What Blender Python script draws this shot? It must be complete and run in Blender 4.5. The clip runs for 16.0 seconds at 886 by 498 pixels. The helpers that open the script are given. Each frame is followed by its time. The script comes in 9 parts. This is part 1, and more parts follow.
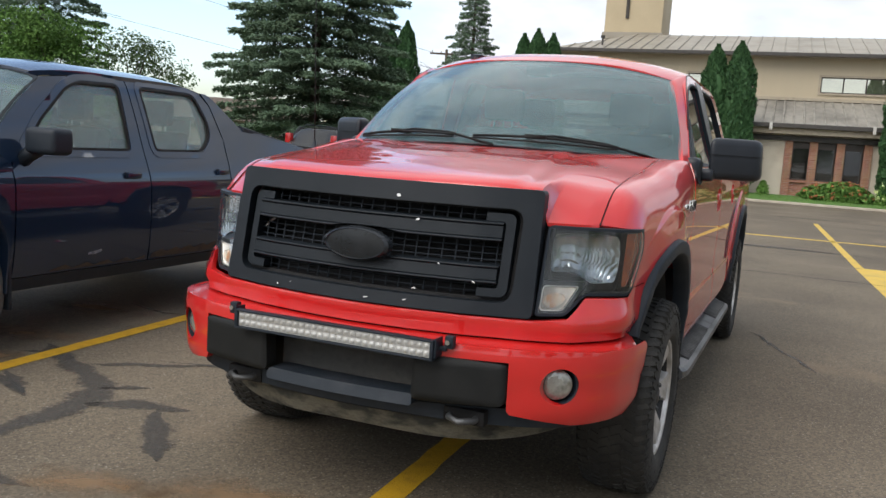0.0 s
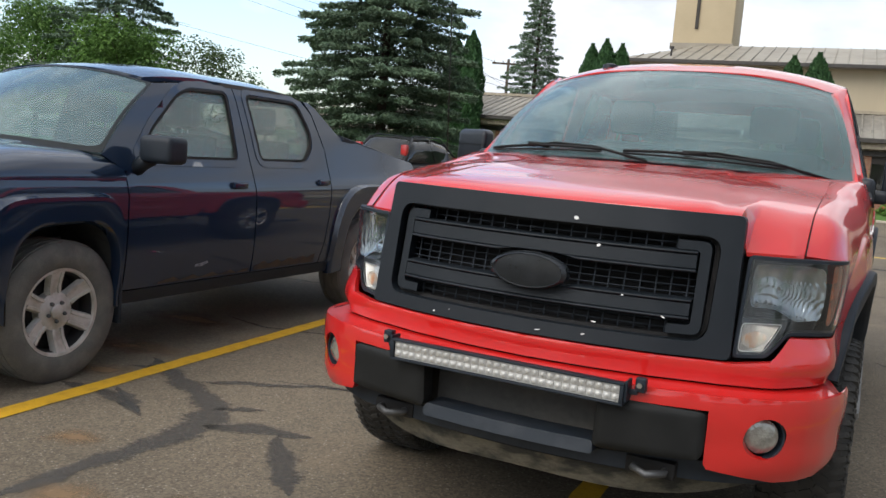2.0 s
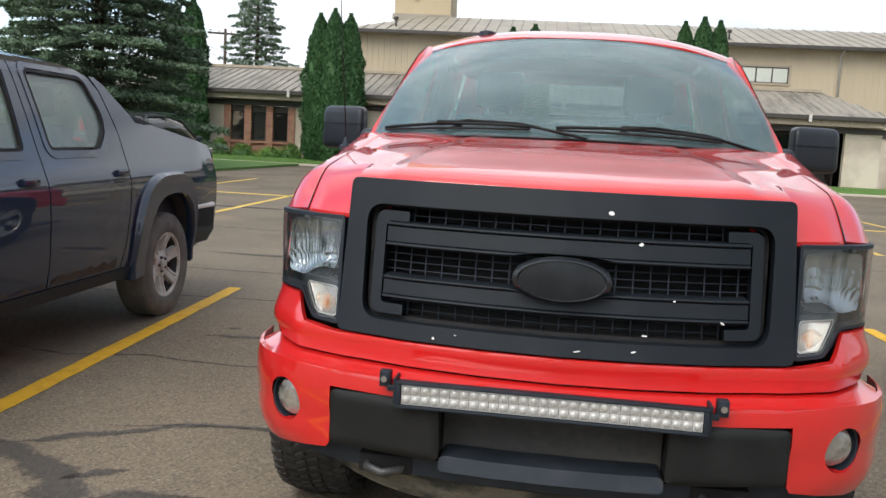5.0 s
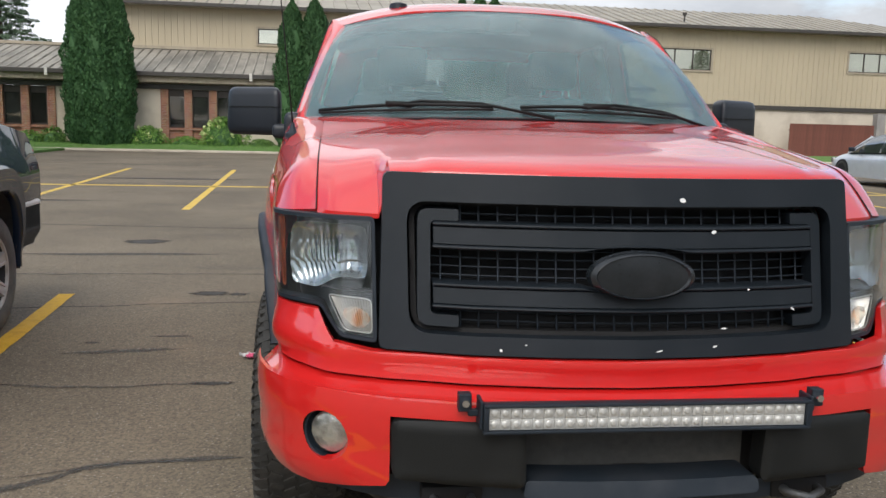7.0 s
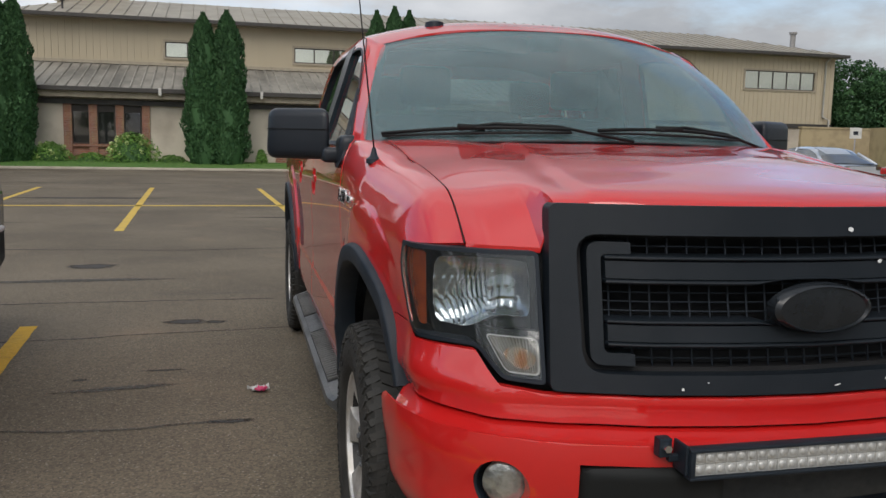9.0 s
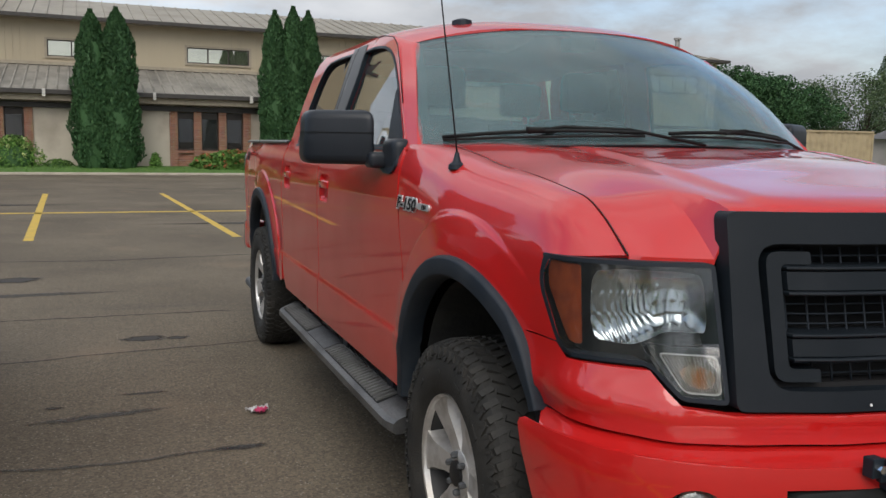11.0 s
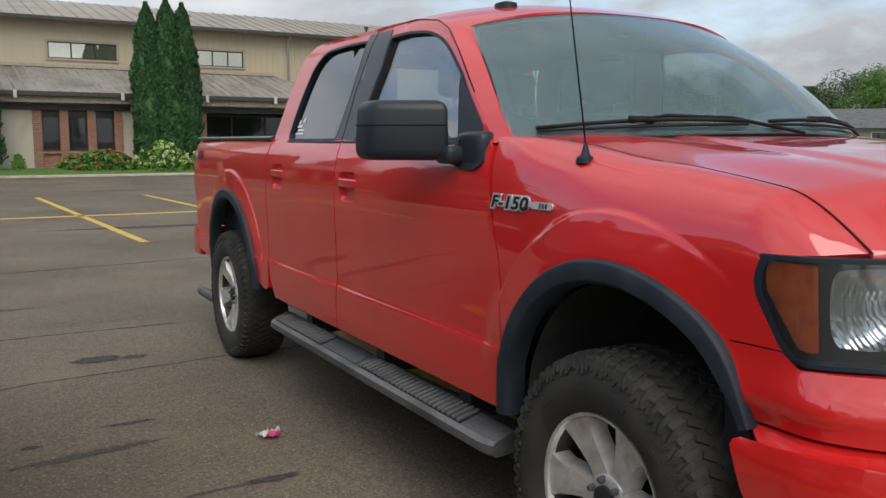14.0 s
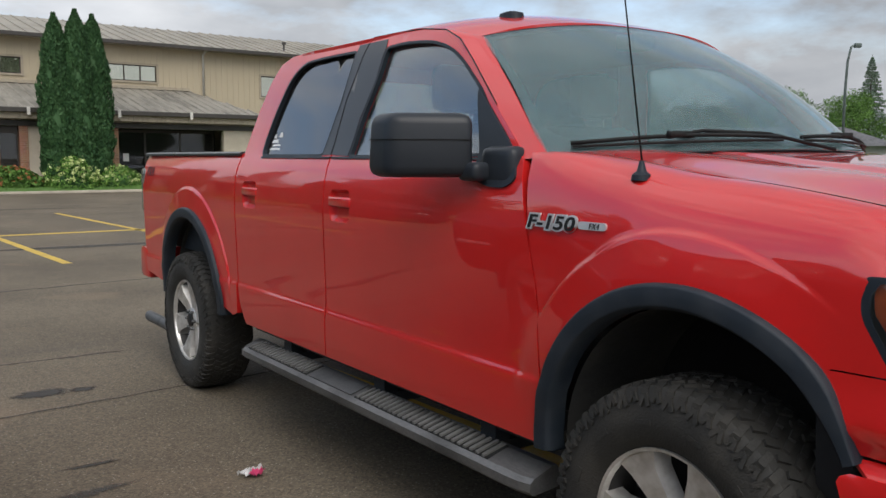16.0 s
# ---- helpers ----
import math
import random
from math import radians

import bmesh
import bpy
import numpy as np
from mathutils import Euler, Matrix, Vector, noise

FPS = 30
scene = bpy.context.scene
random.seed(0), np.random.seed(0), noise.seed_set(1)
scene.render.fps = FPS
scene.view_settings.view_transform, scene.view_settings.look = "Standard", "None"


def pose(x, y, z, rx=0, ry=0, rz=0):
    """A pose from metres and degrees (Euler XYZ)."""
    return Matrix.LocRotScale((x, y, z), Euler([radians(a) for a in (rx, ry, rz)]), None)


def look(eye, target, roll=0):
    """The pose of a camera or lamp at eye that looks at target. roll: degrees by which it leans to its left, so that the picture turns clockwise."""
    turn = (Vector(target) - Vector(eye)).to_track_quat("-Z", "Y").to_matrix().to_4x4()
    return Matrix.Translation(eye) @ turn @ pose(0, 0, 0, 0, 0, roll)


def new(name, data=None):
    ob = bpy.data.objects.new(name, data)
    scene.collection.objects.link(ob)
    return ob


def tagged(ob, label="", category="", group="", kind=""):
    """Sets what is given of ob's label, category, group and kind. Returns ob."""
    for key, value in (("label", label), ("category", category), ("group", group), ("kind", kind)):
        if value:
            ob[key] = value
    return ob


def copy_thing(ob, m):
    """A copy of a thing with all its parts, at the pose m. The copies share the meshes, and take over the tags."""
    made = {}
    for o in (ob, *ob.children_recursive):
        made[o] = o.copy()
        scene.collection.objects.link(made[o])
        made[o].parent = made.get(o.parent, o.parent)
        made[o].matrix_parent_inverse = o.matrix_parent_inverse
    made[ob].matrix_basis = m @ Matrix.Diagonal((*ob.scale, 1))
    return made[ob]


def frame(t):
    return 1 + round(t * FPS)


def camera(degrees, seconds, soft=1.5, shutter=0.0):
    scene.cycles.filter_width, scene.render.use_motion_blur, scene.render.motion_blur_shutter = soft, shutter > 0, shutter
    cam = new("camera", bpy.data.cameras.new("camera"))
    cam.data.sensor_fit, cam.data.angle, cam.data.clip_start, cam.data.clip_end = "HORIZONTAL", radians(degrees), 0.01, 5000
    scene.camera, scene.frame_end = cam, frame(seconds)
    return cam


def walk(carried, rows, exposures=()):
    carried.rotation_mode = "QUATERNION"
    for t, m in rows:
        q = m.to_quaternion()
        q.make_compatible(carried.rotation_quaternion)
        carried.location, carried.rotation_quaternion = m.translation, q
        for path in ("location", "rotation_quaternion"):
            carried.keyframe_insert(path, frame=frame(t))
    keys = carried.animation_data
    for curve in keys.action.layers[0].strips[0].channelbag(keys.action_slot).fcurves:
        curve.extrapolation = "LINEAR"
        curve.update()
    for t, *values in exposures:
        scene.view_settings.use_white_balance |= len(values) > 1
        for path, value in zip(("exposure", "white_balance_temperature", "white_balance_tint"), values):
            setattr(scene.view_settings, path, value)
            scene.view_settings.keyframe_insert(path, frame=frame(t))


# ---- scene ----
cam = camera(54.6, 16.0)
PATH = [
    (0, (1.441, -2.63, 1.373), (0.674, -0.798, 1.136), 3.9),
    (0.5, (1.257, -2.679, 1.383), (0.47, -0.855, 1.15), 3.6),
    (1, (1.15, -2.703, 1.374), (0.284, -0.915, 1.143), 4.1),
    (1.5, (1.068, -2.646, 1.356), (0.172, -0.874, 1.117), 4.3),
    (2, (0.961, -2.537, 1.367), (0.079, -0.756, 1.142), 4.7),
    (2.5, (0.799, -2.495, 1.37), (-0.082, -0.704, 1.237), 5.4),
    (3, (0.567, -2.511, 1.368), (-0.273, -0.7, 1.239), 5.3),
    (3.5, (0.423, -2.475, 1.357), (-0.255, -0.599, 1.217), 4.9),
    (4, (0.308, -2.352, 1.361), (-0.207, -0.431, 1.148), 3.6),
    (4.2, (0.258, -2.314, 1.355), (-0.195, -0.379, 1.136), 3.7),
    (6.3, (-0.436, -2.035, 1.365), (-0.452, -0.056, 1.076), 1.7),
    (6.5, (-0.495, -1.986, 1.358), (-0.448, -0.008, 1.072), 2.0),
    (7, (-0.712, -1.947, 1.364), (-0.47, 0.018, 1.078), 1.4),
    (7.5, (-0.887, -1.932, 1.397), (-0.523, 0.015, 1.123), 1.1),
    (8, (-1.006, -1.873, 1.402), (-0.623, 0.068, 1.113), 1.0),
    (8.5, (-1.142, -1.767, 1.397), (-0.73, 0.169, 1.11), 1.2),
    (9, (-1.308, -1.707, 1.385), (-0.848, 0.223, 1.136), 1.2),
    (9.5, (-1.498, -1.673, 1.387), (-1.004, 0.248, 1.131), 0.5),
    (9.7, (-1.545, -1.644, 1.364), (-1.037, 0.274, 1.114), 1.1),
    (11.8, (-2.035, -1.219, 1.388), (-1.233, 0.595, 1.135), 0.2),
    (12, (-2.072, -1.202, 1.384), (-1.255, 0.606, 1.128), 0.3),
    (12.5, (-2.139, -1.094, 1.373), (-1.282, 0.695, 1.116), 0.3),
    (13, (-2.182, -0.947, 1.379), (-1.294, 0.828, 1.133), -0.4),
    (13.5, (-2.246, -0.866, 1.356), (-1.313, 0.886, 1.107), 0.5),
    (14, (-2.401, -0.777, 1.366), (-1.429, 0.953, 1.118), 0.1),
    (14.5, (-2.493, -0.704, 1.362), (-1.472, 0.998, 1.108), 0.4),
    (15, (-2.479, -0.593, 1.368), (-1.409, 1.078, 1.115), 0.5),
    (15.5, (-2.484, -0.513, 1.362), (-1.379, 1.139, 1.139), 0.5),
    (16, (-2.597, -0.421, 1.362), (-1.455, 1.207, 1.153), 0.2),
]
EXPOSURES = [(0, 1.01), (0.5, 0.91), (1, 0.63), (1.5, 0.99), (2, 1.03), (2.5, 0.63), (3, 0.68), (3.5, 0.68), (4, 1.16), (4.2, 1.21), (6.3, 1.31), (6.5, 1.29), (7, 1.06), (7.5, 1.06), (8, 0.85), (8.5, 0.71), (9, 0.49), (9.5, 0.51), (12, 0.56), (13.5, 0.59), (14, 0.71), (14.5, 0.73), (15, 0.83), (15.5, 0.83), (16, 0.71)]
walk(cam, [(t, look(eye, target, roll)) for t, eye, target, roll in PATH], EXPOSURES)

# ---- light ----
from mathutils.geometry import delaunay_2d_cdt

world = bpy.data.worlds.new("sky")
scene.world = world
world.use_nodes = True
wn, wl = world.node_tree.nodes, world.node_tree.links
wn.clear()
w_out, w_bg = wn.new("ShaderNodeOutputWorld"), wn.new("ShaderNodeBackground")
sky = wn.new("ShaderNodeTexSky")
sky.sky_type, sky.sun_disc = "NISHITA", False
SUN_EL, SUN_ROT = radians(48), radians(200)
sky.sun_elevation, sky.sun_rotation, sky.dust_density = SUN_EL, SUN_ROT, 2.0
# broken cloud cover all over the sky
w_tc, w_map = wn.new("ShaderNodeTexCoord"), wn.new("ShaderNodeMapping")
w_map.inputs["Scale"].default_value = (1.0, 1.0, 2.6)
w_n1, w_n2 = wn.new("ShaderNodeTexNoise"), wn.new("ShaderNodeTexNoise")
w_n1.inputs["Scale"].default_value, w_n1.inputs["Detail"].default_value, w_n1.inputs["Roughness"].default_value = 2.3, 7, 0.58
w_n2.inputs["Scale"].default_value, w_n2.inputs["Detail"].default_value = 5.0, 6
w_r1, w_r2 = wn.new("ShaderNodeValToRGB"), wn.new("ShaderNodeValToRGB")
w_r1.color_ramp.elements[0].position, w_r1.color_ramp.elements[1].position = 0.31, 0.50
w_r2.color_ramp.elements[0].position, w_r2.color_ramp.elements[1].position = 0.33, 0.68
w_r2.color_ramp.elements[0].color = (4.2, 4.5, 4.95, 1)
w_r2.color_ramp.elements[1].color = (7.2, 7.4, 7.75, 1)
w_mix = wn.new("ShaderNodeMix")
w_mix.data_type = "RGBA"
wl.new(w_tc.outputs["Generated"], w_map.inputs["Vector"])
wl.new(w_map.outputs["Vector"], w_n1.inputs["Vector"])
wl.new(w_map.outputs["Vector"], w_n2.inputs["Vector"])
# the cover breaks open in the north-west
w_dot, w_gap, w_less = wn.new("ShaderNodeVectorMath"), wn.new("ShaderNodeMapRange"), wn.new("ShaderNodeMath")
w_dot.operation, w_less.operation = "DOT_PRODUCT", "SUBTRACT"
w_dot.inputs[1].default_value = Vector((-0.76, 0.62, 0.20)).normalized()
w_gap.interpolation_type = "SMOOTHSTEP"
w_gap.inputs["From Min"].default_value, w_gap.inputs["From Max"].default_value = 0.82, 0.98
w_gap.inputs["To Min"].default_value, w_gap.inputs["To Max"].default_value = 0.0, 0.21
wl.new(w_tc.outputs["Generated"], w_dot.inputs[0])
wl.new(w_dot.outputs["Value"], w_gap.inputs["Value"])
wl.new(w_n1.outputs["Fac"], w_less.inputs[0])
wl.new(w_gap.outputs["Result"], w_less.inputs[1])
wl.new(w_less.outputs["Value"], w_r1.inputs["Fac"])
wl.new(w_n2.outputs["Fac"], w_r2.inputs["Fac"])
wl.new(w_r1.outputs["Color"], w_mix.inputs["Factor"])
w_haze = wn.new("ShaderNodeVectorMath")
w_haze.operation = "SCALE"
w_haze.inputs["Scale"].default_value = 1.5
wl.new(sky.outputs["Color"], w_haze.inputs[0])
wl.new(w_haze.outputs["Vector"], w_mix.inputs["A"])
w_sep, w_east, w_heavy = wn.new("ShaderNodeSeparateXYZ"), wn.new("ShaderNodeMapRange"), wn.new("ShaderNodeVectorMath")
w_heavy.operation = "SCALE"
w_east.interpolation_type = "SMOOTHSTEP"
w_east.inputs["From Min"].default_value, w_east.inputs["From Max"].default_value = -0.35, 0.75
w_east.inputs["To Min"].default_value, w_east.inputs["To Max"].default_value = 1.04, 0.52
wl.new(w_tc.outputs["Generated"], w_sep.inputs["Vector"])
wl.new(w_sep.outputs["X"], w_east.inputs["Value"])
wl.new(w_r2.outputs["Color"], w_heavy.inputs[0])
wl.new(w_east.outputs["Result"], w_heavy.inputs["Scale"])
wl.new(w_heavy.outputs["Vector"], w_mix.inputs["B"])
wl.new(w_mix.outputs["Result"], w_bg.inputs["Color"])
w_bg.inputs["Strength"].default_value = 0.095
wl.new(w_bg.outputs["Background"], w_out.inputs["Surface"])

sun_data = bpy.data.lights.new("sun", "SUN")
sun_data.energy, sun_data.angle, sun_data.color = 1.0, radians(45), (1.0, 0.95, 0.88)
sun = new("sun", sun_data)
sun.matrix_world = look((0, 0, 30), (30 * -math.sin(SUN_ROT) / math.tan(SUN_EL), 30 * -math.cos(SUN_ROT) / math.tan(SUN_EL), 0))


# ---- materials ----
def nodes_of(name):
    m = bpy.data.materials.new(name)
    m.use_nodes = True
    nt = m.node_tree
    return m, nt.nodes, nt.links, nt.nodes["Principled BSDF"]


def mk(name, color, rough=0.5, metal=0.0, var=0.12, scale=6.0, bump=0.0, bscale=80.0, coat=0.0, color2=None, spec=0.5, stretch=(1, 1, 1), rand=0.0, mask=(0.45, 0.7), coat_ior=1.5):
    """A surface with two scales of colour change, uneven roughness and fine relief."""
    m, n, l, b = nodes_of(name)
    tc, mp = n.new("ShaderNodeTexCoord"), n.new("ShaderNodeMapping")
    mp.inputs["Scale"].default_value = stretch
    l.new(tc.outputs["Object"], mp.inputs["Vector"])
    big, fine = n.new("ShaderNodeTexNoise"), n.new("ShaderNodeTexNoise")
    big.inputs["Scale"].default_value, big.inputs["Detail"].default_value = scale, 5
    fine.inputs["Scale"].default_value, fine.inputs["Detail"].default_value = bscale, 3
    l.new(mp.outputs["Vector"], big.inputs["Vector"])
    l.new(mp.outputs["Vector"], fine.inputs["Vector"])
    ramp = n.new("ShaderNodeValToRGB")
    ramp.color_ramp.elements[0].position, ramp.color_ramp.elements[1].position = mask
    c2 = color2 or tuple(c * (1 - 2.2 * var) for c in color)
    ramp.color_ramp.elements[0].color, ramp.color_ramp.elements[1].color = (*color, 1), (*c2, 1)
    l.new(big.outputs["Fac"], ramp.inputs["Fac"])
    hsv, mapr = n.new("ShaderNodeHueSaturation"), n.new("ShaderNodeMapRange")
    mapr.inputs["To Min"].default_value, mapr.inputs["To Max"].default_value = 1 - var, 1 + var
    l.new(fine.outputs["Fac"], mapr.inputs["Value"])
    if rand:
        oi, mr2, mul = n.new("ShaderNodeObjectInfo"), n.new("ShaderNodeMapRange"), n.new("ShaderNodeMath")
        mr2.inputs["To Min"].default_value, mr2.inputs["To Max"].default_value, mul.operation = 1 - rand, 1 + rand, "MULTIPLY"
        l.new(oi.outputs["Random"], mr2.inputs["Value"])
        l.new(mr2.outputs["Result"], mul.inputs[0])
        l.new(mapr.outputs["Result"], mul.inputs[1])
        l.new(mul.outputs["Value"], hsv.inputs["Value"])
    else:
        l.new(mapr.outputs["Result"], hsv.inputs["Value"])
    l.new(ramp.outputs["Color"], hsv.inputs["Color"])
    l.new(hsv.outputs["Color"], b.inputs["Base Color"])
    rr = n.new("ShaderNodeMapRange")
    rr.inputs["To Min"].default_value, rr.inputs["To Max"].default_value = max(rough - 0.08, 0.02), min(rough + 0.08, 1)
    l.new(big.outputs["Fac"], rr.inputs["Value"])
    l.new(rr.outputs["Result"], b.inputs["Roughness"])
    b.inputs["Metallic"].default_value = metal
    b.inputs["Specular IOR Level"].default_value = spec
    if coat:
        b.inputs["Coat Weight"].default_value, b.inputs["Coat Roughness"].default_value = coat, 0.012
        b.inputs["Coat IOR"].default_value = coat_ior
    if bump:
        bp = n.new("ShaderNodeBump")
        bp.inputs["Strength"].default_value, bp.inputs["Distance"].default_value = bump, 0.01
        l.new(fine.outputs["Fac"], bp.inputs["Height"])
        l.new(bp.outputs["Normal"], b.inputs["Normal"])
    return m


def mk_glass(name, tint, gloss=(1.0, 1.0, 1.0), veil=0.0, rough=0.01, ior=1.6, film=(0.42, 0.41, 0.38)):
    """Thin glass: tinted see-through, with mirror gloss by Fresnel and a diffuse film of dust and painted sky haze."""
    m, n, l, b = nodes_of(name)
    n.remove(b)
    out = n["Material Output"]
    tr, gl, lw, mx = n.new("ShaderNodeBsdfTransparent"), n.new("ShaderNodeBsdfGlossy"), n.new("ShaderNodeLayerWeight"), n.new("ShaderNodeMixShader")
    tr.inputs["Color"].default_value = (*tint, 1)
    gl.inputs["Roughness"].default_value = rough
    gl.inputs["Color"].default_value = (*gloss, 1)
    # gloss by Schlick's rule, alike from both sides of the pane
    f0 = ((ior - 1) / (ior + 1)) ** 2
    lw.inputs["Blend"].default_value = 0.5
    pw, rise = n.new("ShaderNodeMath"), n.new("ShaderNodeMapRange")
    pw.operation = "POWER"
    pw.inputs[1].default_value = 5.0
    rise.inputs["To Min"].default_value = f0
    l.new(lw.outputs["Facing"], pw.inputs[0])
    l.new(pw.outputs["Value"], rise.inputs["Value"])
    l.new(rise.outputs["Result"], mx.inputs["Fac"])
    l.new(tr.outputs["BSDF"], mx.inputs[1])
    l.new(gl.outputs["BSDF"], mx.inputs[2])
    last = mx
    if veil:
        df, nz, mr, m2 = n.new("ShaderNodeBsdfDiffuse"), n.new("ShaderNodeTexNoise"), n.new("ShaderNodeMapRange"), n.new("ShaderNodeMixShader")
        df.inputs["Color"].default_value = (*film, 1)
        nz.inputs["Scale"].default_value, nz.inputs["Detail"].default_value = 3.0, 6
        mr.inputs["To Min"].default_value, mr.inputs["To Max"].default_value = veil * 0.4, veil * 1.6
        l.new(nz.outputs["Fac"], mr.inputs["Value"])
        l.new(mr.outputs["Result"], m2.inputs["Fac"])
        l.new(mx.outputs["Shader"], m2.inputs[1])
        l.new(df.outputs["BSDF"], m2.inputs[2])
        last = m2
    l.new(last.outputs["Shader"], out.inputs["Surface"])
    return m


def mk_leaf(name, a, b2, rough=0.6):
    """Foliage whose clumps differ from island to island."""
    m, n, l, b = nodes_of(name)
    geo, ramp, nz, mix = n.new("ShaderNodeNewGeometry"), n.new("ShaderNodeValToRGB"), n.new("ShaderNodeTexNoise"), n.new("ShaderNodeMix")
    ramp.color_ramp.elements[0].color, ramp.color_ramp.elements[1].color = (*a, 1), (*b2, 1)
    l.new(geo.outputs["Random Per Island"], ramp.inputs["Fac"])
    nz.inputs["Scale"].default_value = 1.2
    mix.data_type, mix.blend_type = "RGBA", "MULTIPLY"
    mix.inputs["Factor"].default_value = 0.6
    l.new(ramp.outputs["Color"], mix.inputs["A"])
    l.new(nz.outputs["Fac"], mix.inputs["B"])
    hs = n.new("ShaderNodeHueSaturation")
    hs.inputs["Value"].default_value = 1.45
    hs.inputs["Saturation"].default_value = 0.95
    l.new(mix.outputs["Result"], hs.inputs["Color"])
    l.new(hs.outputs["Color"], b.inputs["Base Color"])
    b.inputs["Roughness"].default_value = rough
    b.inputs["Specular IOR Level"].default_value = 0.25
    return m


def mk_asphalt():
    """Old brownish asphalt: pale and dark stones, worn patches, oil and rust-brown stains."""
    m, n, l, b = nodes_of("asphalt")
    tc = n.new("ShaderNodeTexCoord")
    stones, grit, patch, stain, dust = (n.new("ShaderNodeTexNoise") for _ in range(5))
    vor = n.new("ShaderNodeTexVoronoi")
    vor.inputs["Scale"].default_value = 95
    for node, sc, de in ((stones, 60, 2), (grit, 240, 2), (patch, 0.5, 6), (stain, 1.1, 5), (dust, 0.8, 7)):
        node.inputs["Scale"].default_value, node.inputs["Detail"].default_value = sc, de
        l.new(tc.outputs["Object"], node.inputs["Vector"])
    l.new(tc.outputs["Object"], vor.inputs["Vector"])
    # stains drawn out along the driving lanes
    lane = n.new("ShaderNodeMapping")
    lane.inputs["Scale"].default_value = (0.28, 1.0, 1.0)
    l.new(tc.outputs["Object"], lane.inputs["Vector"])
    l.new(lane.outputs["Vector"], stain.inputs["Vector"])
    # single pale stones
    chips = n.new("ShaderNodeTexVoronoi")
    chips.inputs["Scale"].default_value = 38
    l.new(tc.outputs["Object"], chips.inputs["Vector"])

    def ramp(src, p0, c0, p1, c1):
        r = n.new("ShaderNodeValToRGB")
        r.color_ramp.elements[0].position, r.color_ramp.elements[1].position = p0, p1
        r.color_ramp.elements[0].color, r.color_ramp.elements[1].color = (*c0, 1), (*c1, 1)
        l.new(src, r.inputs["Fac"])
        return r.outputs["Color"]

    def mix(mode, fac, a, c):
        x = n.new("ShaderNodeMix")
        x.data_type, x.blend_type = "RGBA", mode
        if isinstance(fac, float):
            x.inputs["Factor"].default_value = fac
        else:
            l.new(fac, x.inputs["Factor"])
        l.new(a, x.inputs["A"])
        l.new(c, x.inputs["B"])
        return x.outputs["Result"]
    base = ramp(patch.outputs["Fac"], 0.35, (0.108, 0.092, 0.070), 0.68, (0.166, 0.142, 0.108))
    base = mix("MULTIPLY", 0.5, base, ramp(vor.outputs["Color"], 0.1, (0.42, 0.41, 0.40), 0.95, (1.95, 1.84, 1.68)))
    base = mix("MULTIPLY", 0.5, base, ramp(grit.outputs["Fac"], 0.3, (0.5, 0.5, 0.5), 0.7, (1.45, 1.42, 1.38)))
    brown = n.new("ShaderNodeRGB")
    brown.outputs[0].default_value = (0.25, 0.185, 0.125, 1)
    base = mix("MIX", ramp(dust.outputs["Fac"], 0.60, (0, 0, 0), 0.74, (0.55, 0.55, 0.55)), base, brown.outputs[0])
    dark = n.new("ShaderNodeRGB")
    dark.outputs[0].default_value = (0.060, 0.056, 0.053, 1)
    base = mix("MIX", ramp(stain.outputs["Fac"], 0.63, (0, 0, 0), 0.78, (0.5, 0.5, 0.5)), base, dark.outputs[0])
    pale = n.new("ShaderNodeRGB")
    pale.outputs[0].default_value = (0.36, 0.33, 0.28, 1)
    base = mix("MIX", ramp(chips.outputs["Distance"], 0.11, (0.65, 0.65, 0.65), 0.20, (0, 0, 0)), base, pale.outputs[0])
    l.new(base, b.inputs["Base Color"])
    b.inputs["Roughness"].default_value = 0.88
    b.inputs["Specular IOR Level"].default_value = 0.3
    bp = n.new("ShaderNodeBump")
    bp.inputs["Strength"].default_value, bp.inputs["Distance"].default_value = 0.7, 0.006
    l.new(stones.outputs["Fac"], bp.inputs["Height"])
    l.new(bp.outputs["Normal"], b.inputs["Normal"])
    return m


